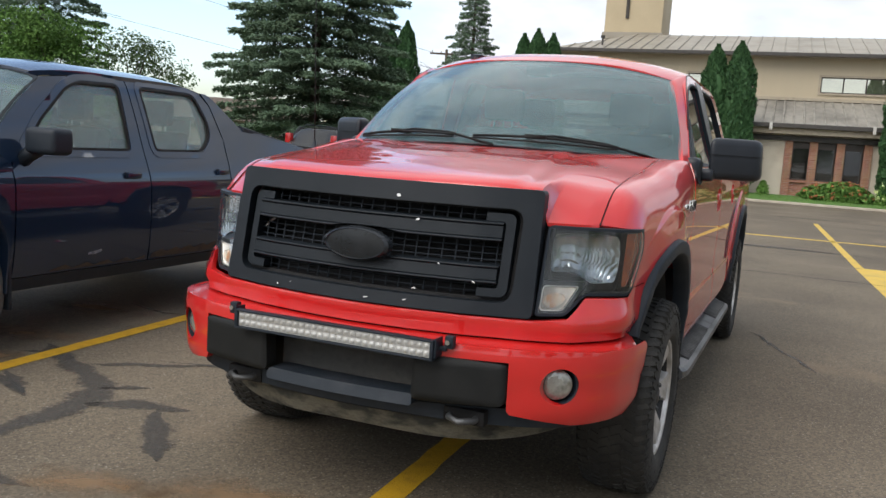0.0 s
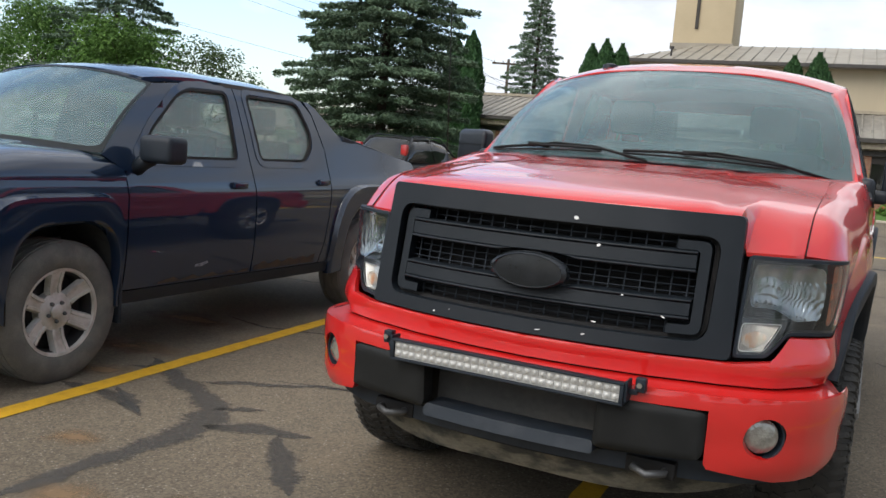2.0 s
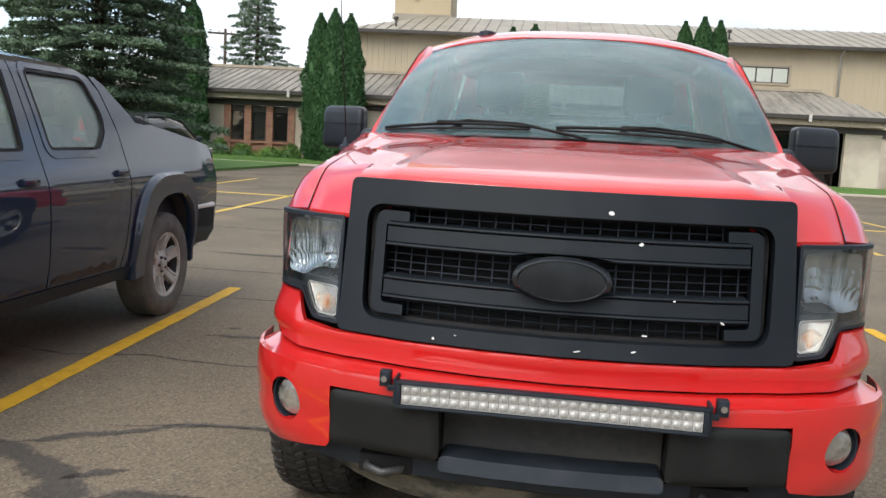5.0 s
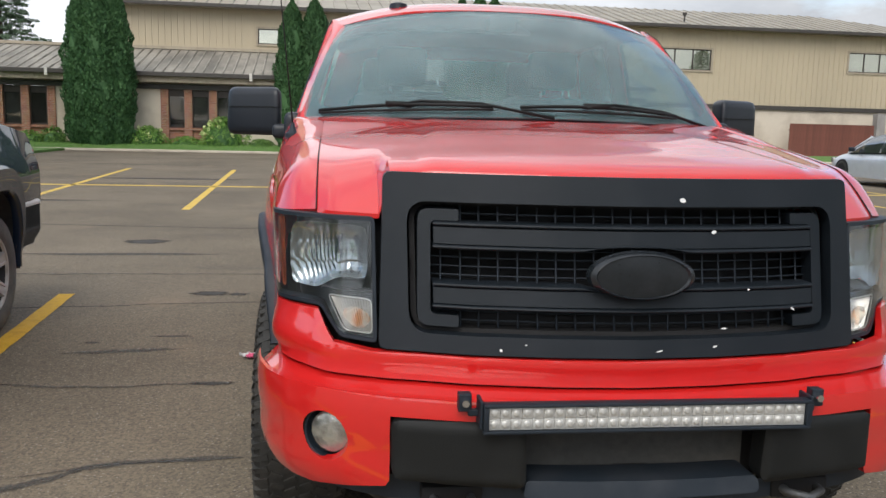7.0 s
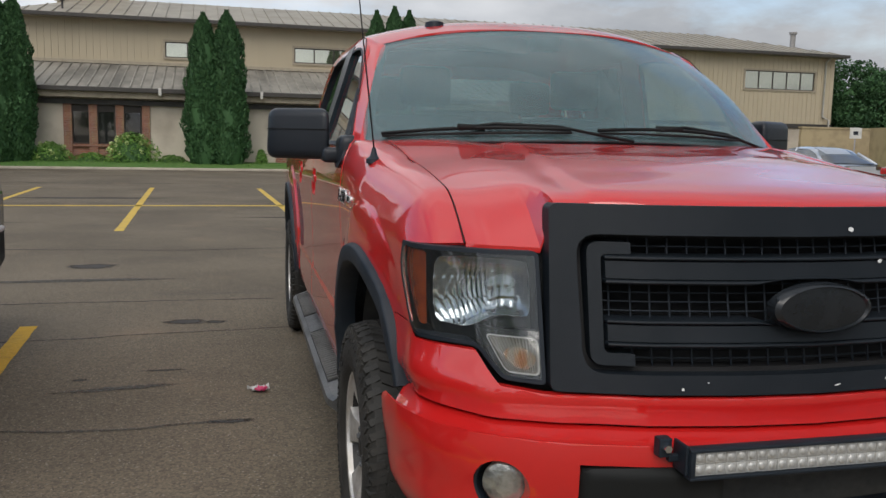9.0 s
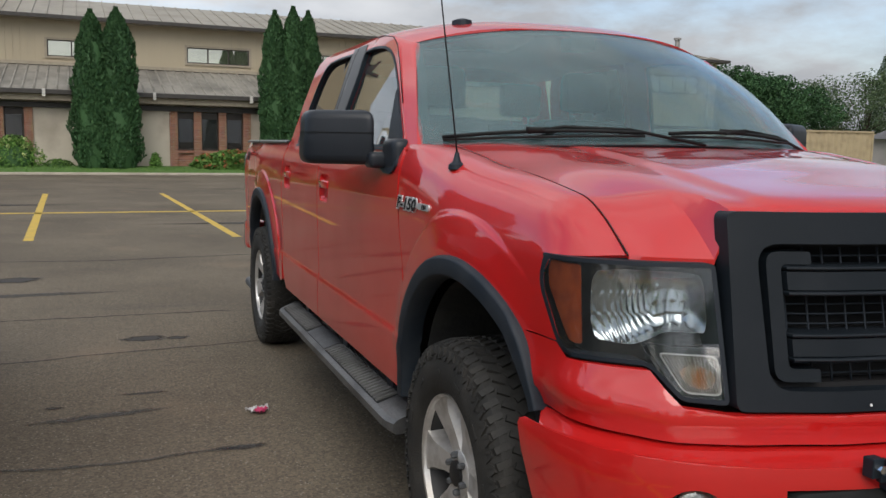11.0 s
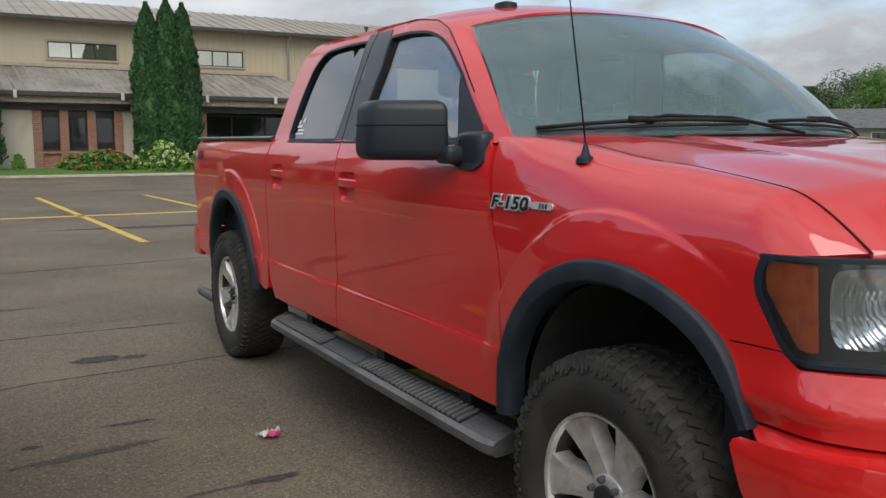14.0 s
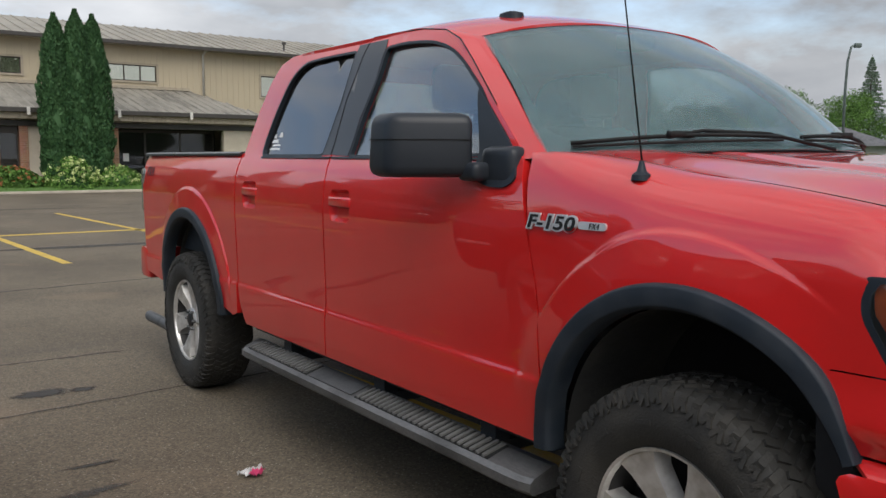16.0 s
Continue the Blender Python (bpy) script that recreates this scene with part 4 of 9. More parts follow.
soffit = on_wall("soffit_trim", bm, M_FRAMELT, "ribbed tan soffit strip under the low eave", "trim")
soffit["kind"] = "structure"
for n, b0 in enumerate(BAYS):
    win = on_wall("window_%d" % (n + 6), boxes((b0 + 0.02, AY + 0.03, 0.12, b0 + 3.43, AY + 0.25, 0.86)), M_BRICKW, "three tall dark windows framed by red brick piers", "window")
    part("brick_sill", boxes((b0, AY - 0.08, 0.86, b0 + 3.45, AY + 0.10, 0.96)), M_BRICKW, win, smooth=False)
    for i, px in enumerate((0.0, 1.0, 2.06, 3.12)):
        part("brick_pier", boxes((b0 + px, AY - 0.07, 0.0, b0 + px + 0.33, AY + 0.2, 2.62)), M_BRICKW, win, smooth=False)
    for i, px in enumerate((0.33, 1.33, 2.39)):
        x0w, x1w = b0 + px, b0 + px + 0.70
        part("window_frame", boxes((x0w, AY + 0.08, 0.96, x0w + 0.05, AY + 0.14, 2.6), (x1w - 0.05, AY + 0.08, 0.96, x1w, AY + 0.14, 2.6), (x0w + 0.05, AY + 0.08, 0.96, x1w - 0.05, AY + 0.14, 1.03), (x0w + 0.05, AY + 0.08, 2.32, x1w - 0.05, AY + 0.14, 2.6)), M_FRAME, win, smooth=False)
        part("pane", boxes((x0w + 0.05, AY + 0.10, 1.03, x1w - 0.05, AY + 0.106, 2.32)), M_DKWIN, win, smooth=False)
        if i == 1:
            part("blind", boxes((x0w + 0.06, AY + 0.16, 1.05, x1w - 0.06, AY + 0.17, 2.30)), M_BLIND, win, smooth=False)
    # black panel paints the darkness of the annex room
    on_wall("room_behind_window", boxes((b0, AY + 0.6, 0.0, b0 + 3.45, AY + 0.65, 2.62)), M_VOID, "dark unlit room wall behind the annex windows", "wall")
# recessed glazed entrance
on_wall("entrance_pier", boxes((5.25, AY - 0.07, 0, 5.70, AY + 0.3, 2.62)), M_BRICKW, "red brick pier beside the glazed entrance", "pier")
entry = on_wall("door_1", boxes((5.72, AY + 1.2, 0.0, 5.80, AY + 1.28, 2.6), (10.40, AY + 1.2, 0, 10.46, AY + 1.28, 2.6), (5.80, AY + 1.2, 2.48, 10.40, AY + 1.28, 2.6), (7.2, AY + 1.2, 0.0, 7.28, AY + 1.28, 2.48), (8.8, AY + 1.2, 0.0, 8.88, AY + 1.28, 2.48)), M_FRAME, "dark glazed entrance doors set back under the eave", "door")
for a, b in ((5.8, 7.2), (7.28, 8.8), (8.88, 10.4)):
    part("pane", boxes((a, AY + 1.23, 0.05, b, AY + 1.236, 2.48)), M_DKWIN, entry, smooth=False)
part("door_notice", boxes((6.25, AY + 1.21, 1.2, 6.5, AY + 1.222, 1.55)), M_WHITE, entry, "small white notice on the glass", smooth=False)
# black panel paints the darkness of the lobby
on_wall("room_behind_door", boxes((5.3, AY + 4.2, 0, 11.9, AY + 4.3, 2.9)), M_VOID, "black panel that stands for the dark lobby behind the entrance glass", "wall")

ridge_y, ridge_z = -0.02, 4.72
def aroof(x, y):
    return AE + (ridge_z - AE) * (y - (AY - 0.65)) / (ridge_y - (AY - 0.65))


bm = bmesh.new()
ye = AY - 0.65
hip = 1.6
pts = [(AX0 - 0.4, ye, AE), (AX1 + 0.3, ye, AE), (AX1 + 0.3 - hip, ridge_y, ridge_z), (AX0 - 0.4, ridge_y, ridge_z), (AX1 + 0.3, ridge_y, AE)]
t5 = [bm.verts.new(p) for p in pts]
l5 = [bm.verts.new((p[0], p[1], AE - 0.14)) for p in (pts[0], pts[1], pts[4], (AX0 - 0.4, ridge_y, 0))]
bm.faces.new((t5[0], t5[1], t5[2], t5[3]))
bm.faces.new((t5[1], t5[4], t5[2]))
bm.faces.new((t5[1], t5[0], l5[0], l5[1]))
bm.faces.new((t5[4], t5[1], l5[1], l5[2]))
bm.faces.new((l5[0], l5[3], l5[2], l5[1]))
bm.faces.new((t5[0], t5[3], l5[3], l5[0]))
roof_annex = on_wall("roof_annex", bm, M_ROOFLOW, "weathered grey ribbed metal roof of the low wing", "roof")
bm = bmesh.new()
x = AX0 - 0.2
while x < AX1 + 0.2:
    yt = min(ridge_y, ye + (AX1 + 0.3 - x) / hip * (ridge_y - ye))
    if yt > ye + 0.3:
        vs = [bm.verts.new(p) for p in ((x, ye, AE), (x + 0.10, ye, AE), (x + 0.10, yt, aroof(x, yt)), (x, yt, aroof(x, yt)), (x + 0.03, ye, AE + 0.055), (x + 0.07, ye, AE + 0.055), (x + 0.07, yt, aroof(x, yt) + 0.055), (x + 0.03, yt, aroof(x, yt) + 0.055))]
        for q in ((4, 5, 6, 7), (0, 4, 7, 3), (5, 1, 2, 6), (0, 1, 5, 4)):
            bm.faces.new([vs[i] for i in q])
    x += 0.42
ribs = part("roof_rib", bm, mk("pale_roof_ribs", (0.30, 0.28, 0.24), 0.7, var=0.2, scale=0.8, color2=(0.16, 0.15, 0.125)), roof_annex, smooth=False)
ribs["kind"] = "stuff"
part("ridge_flashing", boxes((AX0 - 0.4, ridge_y - 0.25, ridge_z - 0.02, AX1 + 0.3 - hip, ridge_y, ridge_z + 0.12)), M_FRAMELT, roof_annex, smooth=False)
on_wall("gutter_annex", boxes((AX0 - 0.45, ye - 0.13, AE - 0.16, AX1 + 0.4, ye, AE + 0.03), bevel=0.02), M_GUTTER, "dark gutter along the low eave", "gutter")
for bx in (-14.6, -6.2, -2.0, 2.0, 5.5, 8.6):
    b_ = part("gutter_bracket", boxes((bx, ye - 0.17, AE - 0.26, bx + 0.12, ye - 0.131, AE + 0.05)), M_WHITEM, None, "", False, BLD)
    tagged(b_, "pale metal bracket on the dark gutter", "bracket", "gutter brackets")

# boarded enclosure and boundary beyond the hall
enclosure = thing("board_fence", "dark red-brown board fence against the cream wall", "fence", m=BLD)
bm = boxes((0, 0, 0, 0.185, 0.03, 1.9))
first = part("board", bm, M_WOODRED, enclosure, smooth=False, loc=pose(22.0, -1.2, 0))
for i in range(1, 26):
    again(first, pose(22.0 + 0.192 * i, -1.2, 0))
part("rail", boxes((22.0, -1.165, 0.3, 26.99, -1.10, 0.4), (22.0, -1.165, 1.5, 26.99, -1.10, 1.6)), M_WOODRED, enclosure, smooth=False)
part("post", boxes((27.1, -1.25, 0, 27.6, -0.85, 2.55)), M_GREYW, enclosure, smooth=False)

# kerb, grass strip and planting bed
kerb = part("kerb", boxes((-60, -8.12, 0, 60, -7.95, 0.10), bevel=0.02), M_CONC, None, "", True, BLD)
tagged(kerb, "pale concrete kerb along the grass strip", "kerb", kind="structure")
lawn = part("lawn", prism([(-7.95, 0.0), (-7.95, 0.10), (-7.3, 0.19), (-6.6, 0.26), (-4.9, 0.28), (-4.9, 0.0)], -60, 60, "x"), M_TURF, None, "", False, BLD)
tagged(lawn, "strip of green lawn in front of the low wing", "lawn", kind="structure")
bm = bmesh.new()
rng = random.Random(4)
for i in range(9000):
    gx, gy = rng.uniform(-24, 14), rng.uniform(-7.93, -6.7)
    h, a = rng.uniform(0.03, 0.085), rng.uniform(0, math.tau)
    dx, dy = 0.012 * math.cos(a), 0.012 * math.sin(a)
    g0 = 0.09 + 0.125 * (gy + 7.95)
    bm.faces.new([bm.verts.new(p) for p in ((gx - dx, gy - dy, g0), (gx + dx, gy + dy, g0), (gx + rng.uniform(-0.03, 0.03), gy + rng.uniform(-0.03, 0.03), g0 + h))])
tagged(part("grass", bm, M_GRASS, None, "", False, BLD), "short green grass blades on the lawn strip", "grass", kind="stuff")


# ---- wheels ----
def wheel_set(parent, R, W, rim_r, spokes, centres, knobby, rubber, alloy, lugs, face=0.0, turns=(18, 40, 3, 25)):
    """Four wheels on shared meshes; each is a hub with a tyre and a rim under it. Outer face towards -x."""
    h = W / 2
    side = [(-h * 0.80, rim_r * 1.00), (-h * 0.98, rim_r * 1.12), (-h * 1.0, R * 0.80), (-h * 0.93, R * 0.93), (-h * 0.80, R * 0.978), (-h * 0.4, R * 0.988)]
    prof = side + [(-a, r) for a, r in side[::-1]]
    bt, btr, ribs = bmesh.new(), bmesh.new(), []
    lathe(bt, prof, 56)
    if knobby:
        n = 60
        rows = ((-0.93, -0.62, 16, 0.0, 0.0120, 0.011), (-0.60, -0.32, -26, 0.35, 0.0105, 0.018), (-0.30, -0.02, 26, 0.8, 0.0110, 0.019), (0.02, 0.30, 26, 0.3, 0.0110, 0.019), (0.32, 0.60, -26, 0.75, 0.0105, 0.018), (0.62, 0.93, 16, 0.5, 0.0120, 0.011))
        for k in range(n):
            for row, (a0, a1, yaw, sh, wd, top) in enumerate(rows):
                m = pose(0, 0, 0, (k + sh) * 360 / n) @ pose((a0 + a1) / 2 * h, 0, R * 0.985, 0, 0, yaw)
                e = (a1 - a0) / 2 * h
                # each lug is narrower at its top
                for v in box(btr, -e, -wd, -0.022, e, wd, R * top, m=None):
                    v.co.x *= 0.93 if v.co.z > 0 else 1.0
                    v.co.y *= 0.80 if v.co.z > 0 else 1.0
                    if row in (0, 5) and v.co.z > 0 and (v.co.x < 0) == (row == 0):
                        v.co.z -= 0.011
                    v.co = m @ v.co
            # interlocking lugs low on the shoulder, alternately long and short
            for sgn in (-1, 1):
                for tilt, lift in ((24, 0.0), (-24, 0.45)):
                    m = pose(0, 0, 0, (k + lift) * 360 / n) @ pose(sgn * h * 0.940, 0, R * (0.898 if k % 2 else 0.910), tilt) @ pose(0, 0, 0, 0, -sgn * 14)
                    box(btr, -0.0065, -0.006, -R * (0.044 if k % 2 else 0.026), 0.0065, 0.006, R * 0.040, m=m)
            if k % 5 == 0:
                for sgn in (-1, 1):
                    box(btr, sgn * h * 1.0 - 0.0015, -0.022, R * 0.742, sgn * h * 1.0 + 0.0015, 0.022, R * 0.775, m=pose(0, 0, 0, k * 360 / n))
        bmesh.ops.recalc_face_normals(btr, faces=btr.faces)
    else:
        for a in (-0.62, -0.2, 0.2, 0.62):
            ribs.append(bmesh.new())
            lathe(ribs[-1], [((a - 0.13) * h, R * 0.985), ((a - 0.12) * h, R), ((a + 0.12) * h, R), ((a + 0.13) * h, R * 0.985)], 56)
    br = bmesh.new()
    f = -h * (0.62 if not knobby else 0.72) + face
    lathe(br, [(-h * 0.86, rim_r * 0.985), (-h * 0.88, rim_r * (1.02 if knobby else 1.045)), (-h * 0.80, rim_r * (1.025 if knobby else 1.05)), (-h * 0.70, rim_r * 1.0), (-h * 0.74, rim_r * 0.96)], 48)
    bb = bmesh.new()
    lathe(bb, [(-h * 0.74, rim_r * 0.955), (-h * 0.2, rim_r * 0.93), (h * 0.7, rim_r * 0.93), (h * 0.7, rim_r * 0.90), (-h * 0.3, rim_r * 0.90), (-h * 0.72, rim_r * 0.95)], 48)
    deep = 0.050 if knobby else 0.026

    def blade(m, ys, fr):
        left, right, lb, rb_ = [], [], [], []
        for (r, w0, w1), x in zip(ys, fr):
            left.append(br.verts.new(m @ Vector((x, w0, r))))
            right.append(br.verts.new(m @ Vector((x, w1, r))))
            lb.append(br.verts.new(m @ Vector((x + deep, w0 - 0.25 * deep, r))))
            rb_.append(br.verts.new(m @ Vector((x + deep, w1 + 0.25 * deep, r))))
        for i in range(len(ys) - 1):
            br.faces.new((left[i], right[i], right[i + 1], left[i + 1]))
            br.faces.new((left[i + 1], lb[i + 1], lb[i], left[i]))
            br.faces.new((right[i], rb_[i], rb_[i + 1], right[i + 1]))
            br.faces.new((lb[i + 1], rb_[i + 1], rb_[i], lb[i]))
        br.faces.new((left[-1], right[-1], rb_[-1], lb[-1]))
        br.faces.new((right[0], left[0], lb[0], rb_[0]))
    for k in range(spokes):
        m = pose(0, 0, 0, 360 * k / spokes + 12)
        fr = [f + 0.018, f + 0.010, f - 0.006, -h * 0.80]
        if not knobby:
            wi, wo = rim_r * 0.165, rim_r * 0.20
            blade(m, [(rim_r * 0.18, -wi, wi), (rim_r * 0.55, -wi, wi), (rim_r * 0.80, -wi * 1.1, wi * 1.1), (rim_r * 0.965, -wo, wo)], fr)
            for e in (-0.72, 0.72):
                blade(m, [(rim_r * 0.42, e * wi - 0.007, e * wi + 0.007), (rim_r * 0.62, e * wi - 0.008, e * wi + 0.008), (rim_r * 0.94, e * wo - 0.008, e * wo + 0.008)], [fr[1] - 0.008, fr[1] - 0.012, fr[3] - 0.006])
        else:
            a = [(rim_r * 0.24, 0.030), (rim_r * 0.48, 0.033), (rim_r * 0.76, 0.044), (rim_r * 0.965, 0.068)]
            blade(m, [(r, -w, w) for r, w in a], fr)
    mid = 0.46 if not knobby else 0.29
    disc(br, [(f + 0.07, rim_r * mid), (f + 0.014, rim_r * mid), (f + 0.008, rim_r * (mid - 0.04))], 32)
    bmesh.ops.recalc_face_normals(br, faces=br.faces)
    bh = bmesh.new()
    disc(bh, [(h * 0.4, rim_r * 0.88), (-h * 0.1, rim_r * 0.88), (-h * 0.1, rim_r * 0.3), (f + 0.06, rim_r * 0.2)], 32)
    bc = bmesh.new()
    disc(bc, [(f + 0.02, rim_r * 0.17), (f - 0.002, rim_r * 0.165), (f - 0.008, rim_r * 0.12)], 24)
    bl = bmesh.new()
    disc(bl, [(f + 0.03, 0.011), (f - 0.004, 0.0105), (f - 0.010, 0.007)], 6)
    first = None
    for (cx, cy, cz), turn in zip(centres, turns):
        m = pose(cx, cy, cz, turn) if cx < 0 else pose(cx, cy, cz, turn) @ pose(0, 0, 0, 0, 0, 180)
        if first is None:
            hub = part("wheel", bh, M_POCKET, parent, "", True, m)
            tyre = part("tyre", bt, rubber, hub, "black rubber tyre with worn tread")
            rim = part("rim", br, alloy, hub, "cast alloy rim")
            cap = part("centre_cap", bc, M_POCKET if knobby else alloy, hub)
            barrel = part("rim_barrel", bb, M_POCKET, hub)
            tread = [tagged(part("tread", btr, rubber, hub, "", False), kind="stuff")] if knobby else [part("tread_rib", b, rubber, hub) for b in ribs]
            nut = part("lug_nut", bl, M_STEEL, hub, "", True, pose(0, rim_r * 0.235, 0))
            nuts = [nut]
            for k in range(1, lugs):
                a = k * math.tau / lugs
                nuts.append(again(nut, pose(0, rim_r * 0.235 * math.cos(a), rim_r * 0.235 * math.sin(a)), hub))
            first = (hub, tyre, rim, cap, barrel, *tread, nuts)
        else:
            o = again(first[0], m, parent)
            for c in first[1:-1]:
                again(c, Matrix(), o)
            for c in first[-1]:
                again(c, c.matrix_basis, o)


# ---- the red pickup ----
TRUCK = thing("pickup_truck", "bright red crew-cab pickup with black grille and knobby tyres", "pickup truck", m=pose(0.01, 0, 0))
side_x = curve((0.50, 0.56, 0.70, 0.735, 0.755, 0.90, 1.05, 1.16, 1.24, 1.30, 1.345, 1.375, 1.40, 1.60, 1.81, 1.88), (0.935, 0.942, 0.943, 0.943, 0.943, 0.947, 0.953, 0.954, 0.949, 0.938, 0.921, 0.900, 0.892, 0.832, 0.770, 0.735))
FA, RA = (0.94, 0.54), (4.51, 0.555)  # arch centres (y, z)


def bulge(y, z):
    """How far the wings swell out round the wheel arches."""
    out = 0.0
    for cy, cz in (FA, RA):
        r = math.hypot(y - cy, (z - cz) * 0.97)
        out += (0.0085 * (1 - smooth_step(0.611, 0.622, r)) + 0.014 * (1 - smooth_step(0.48, 0.640, r))) * smooth_step(0.58, 0.80, z)
    return out * smooth_step(0.50, 0.84, y)


def body(y, z, s):
    """A place on the body side; s is -1 for the passenger side, 1 for the driver's."""
    x = side_x(z) + bulge(y, z) + 0.008 * (1 - smooth_step(0.706, 0.726, z))
    x -= 0.050 * (max(1.1 - y, 0) / 0.6) ** 1.25
    x -= 0.012 * smooth_step(4.6, 5.4, y)
    return (s * x, y, z)


PLAN_X = (0.0, 0.2, 0.4, 0.6, 0.74, 0.85, 0.912, 0.938, 0.948)
PLAN_Y = (0.012, 0.025, 0.058, 0.122, 0.198, 0.315, 0.445, 0.56, 0.72)
plan_y = curve(PLAN_X[:7], PLAN_Y[:7])


def crown_z(y):
    """Height of the bonnet along its middle: flat at the windscreen, falling away towards the nose."""
    return 1.376 - 0.096 * max(1.25 - y, 0) ** 2


def bonnet(u, v):
    """The bonnet, from its nose edge (v 0) to the windscreen (v 1)."""
    x = -0.778 + 1.556 * u
    ax = abs(x)
    edge = smooth_step(0.604, 0.614, ax)
    yf = plan_y(ax) + 0.080
    zb = 1.243 - 0.105 * edge
    yr = 1.215 + 0.30 * (ax / 0.78) ** 2.2
    y = yf + (yr - yf) * v ** 1.25
    base = crown_z(y)
    xb = 0.50 - 0.10 * smooth_step(0.2, 1.2, y)
    drop = 0.010 * (ax / 0.5) ** 2 + 0.009 * smooth_step(xb - 0.020, xb + 0.040, ax) + 0.034 * smooth_step(0.55, 0.78, ax) * (1 - 0.6 * smooth_step(0.3, 1.1, y))
    zt = base - drop + 0.012 * smooth_step(0.9, 1.2, y) + 0.045 * smooth_step(1.0, 1.5, y) * smooth_step(0.20, 0.77, ax) + 0.022 * (1 - edge) * (1 - smooth_step(0.15, 0.5, y)) * 0.6
    r = 0.07 + 0.15 * edge
    q = min((y - yf) / r, 1)
    k = math.sqrt(max(1 - (1 - q) ** 2, 0)) if edge < 0.5 else 1 - (1 - q) ** 2
    return (x, y, zb + (zt - zb) * k)


def top_z(y):
    """Height at which the wing meets the bonnet, were it not rounded off at the nose."""
    base = crown_z(y)
    drop = 0.010 * (0.778 / 0.5) ** 2 + 0.009 + 0.034 * (1 - 0.6 * smooth_step(0.3, 1.1, y))
    return base - drop + 0.012 * smooth_step(0.9, 1.2, y) + 0.045 * smooth_step(1.0, 1.5, y)


def wing(y, t):
    """Section of the wing's shoulder: t 0 at the upright side, 1 at the bonnet's edge."""
    th = t * math.pi / 2
    n = 2.0 + 1.2 * smooth_step(0.70, 1.55, y)
    c, d = max(math.cos(th), 0), math.sin(th)
    r = (c ** n + d ** n) ** (-1 / n)
    xs = body(y, 1.10, 1)[0] - bulge(y, 1.10)
    return 0.783 + (xs - 0.783) * r * c, 1.10 + (top_z(y) - 1.10) * r * d, th


def wing_front(t):
    """Where the wing's front edge lies on the headlight's top edge."""
    y = 0.45
    for _ in range(30):
        x = wing(y, t)[0]
        y = 0.5 * y + 0.5 * (plan_y(min(x, 0.91)) + 0.080 - 0.028 * smooth_step(0.79, 0.91, x))
    return y


_wt = [i / 24 for i in range(25)]
_wy = [wing_front(t) for t in _wt]


def fender(y, v, s):
    """The front wing: upright side below 1.10 m, then rounding in to the bonnet's edge."""
    if v <= 1.10:
        return body(y, v, s)
    t = min((v - 1.10) / 0.30, 1)
    x, z, th = wing(y, t)
    # run into the door's own section at the rear edge
    w = smooth_step(1.25, 1.52, y) * (1 - smooth_step(0.70, 0.98, t))
    x += w * max(side_x(z) - x, 0)
    zb = min(1.121 + 0.017 * t, z)
    r = 0.10 + 0.12 * t
    k = 1 - (1 - min(max(y - float(np.interp(t, _wt, _wy)), 0) / r, 1)) ** 2
    z = zb + (z - zb) * k
    return (s * (x + bulge(y, v) * smooth_step(1.0, 0.45, t)), y, z)


def fender_at(y, z, s):
    """The wing's surface at a true height."""
    lo, hi = 1.0, 1.40
    for _ in range(24):
        mid = (lo + hi) / 2
        lo, hi = (mid, hi) if fender(y, mid, s)[2] < z else (lo, mid)
    return fender(y, lo, s)


def arc(c, a, b, t0, t1, n):
    return [(c[0] + a * math.cos(radians(t0 + (t1 - t0) * i / n)), c[1] + b * math.sin(radians(t0 + (t1 - t0) * i / n))) for i in range(n + 1)]


def cup_line(hy, hz):
    return rounded([(hy - 0.082, hz - 0.085), (hy + 0.082, hz - 0.085), (hy + 0.082, hz + 0.046), (hy - 0.082, hz + 0.046)], 0.028)


GRIPS = ((2.672, 1.190), (3.612, 1.202))
LEDGE = (0.698, 0.708, 0.716, 0.724, 0.734)
F_DOOR = [(1.445, 0.52), (1.432, 0.715), (1.47, 1.0), (1.545, 1.29), (1.565, 1.345), (1.63, 1.412), (1.785, 1.535), (1.98, 1.70), (2.09, 1.785), (2.20, 1.830), (2.36, 1.852), (2.55, 1.860), (2.745, 1.862), (2.770, 1.77), (2.815, 1.60), (2.825, 1.38), (2.810, 1.30), (2.810, 0.52)]
F_WIN = rounded([(2.675, 1.368), (2.655, 1.524), (2.605, 1.681), (2.590, 1.806), (2.451, 1.812), (2.247, 1.795), (2.124, 1.757), (2.036, 1.708), (1.876, 1.590), (1.70, 1.405), (1.685, 1.376)], [0.02, 0.1, 0.1, 0.02, 0.08, 0.08, 0.06, 0.06, 0.05, 0.03, 0.02], 3)
R_DOOR = [(2.820, 0.52), (2.820, 1.30), (2.835, 1.38), (2.825, 1.60), (2.780, 1.77), (2.755, 1.862), (3.40, 1.862), (3.52, 1.856), (3.61, 1.825), (3.68, 1.74), (3.74, 1.60), (3.785, 1.42), (3.795, 1.36), (3.795, 0.74), (3.765, 0.62), (3.70, 0.52)]
R_WIN = rounded([(2.912, 1.374), (2.862, 1.60), (2.842, 1.815), (3.105, 1.817), (3.330, 1.810), (3.445, 1.744), (3.517, 1.598), (3.553, 1.475), (3.560, 1.392), (3.535, 1.374)], [0.02, 0.1, 0.02, 0.05, 0.10, 0.06, 0.05, 0.04, 0.02, 0.02], 3)
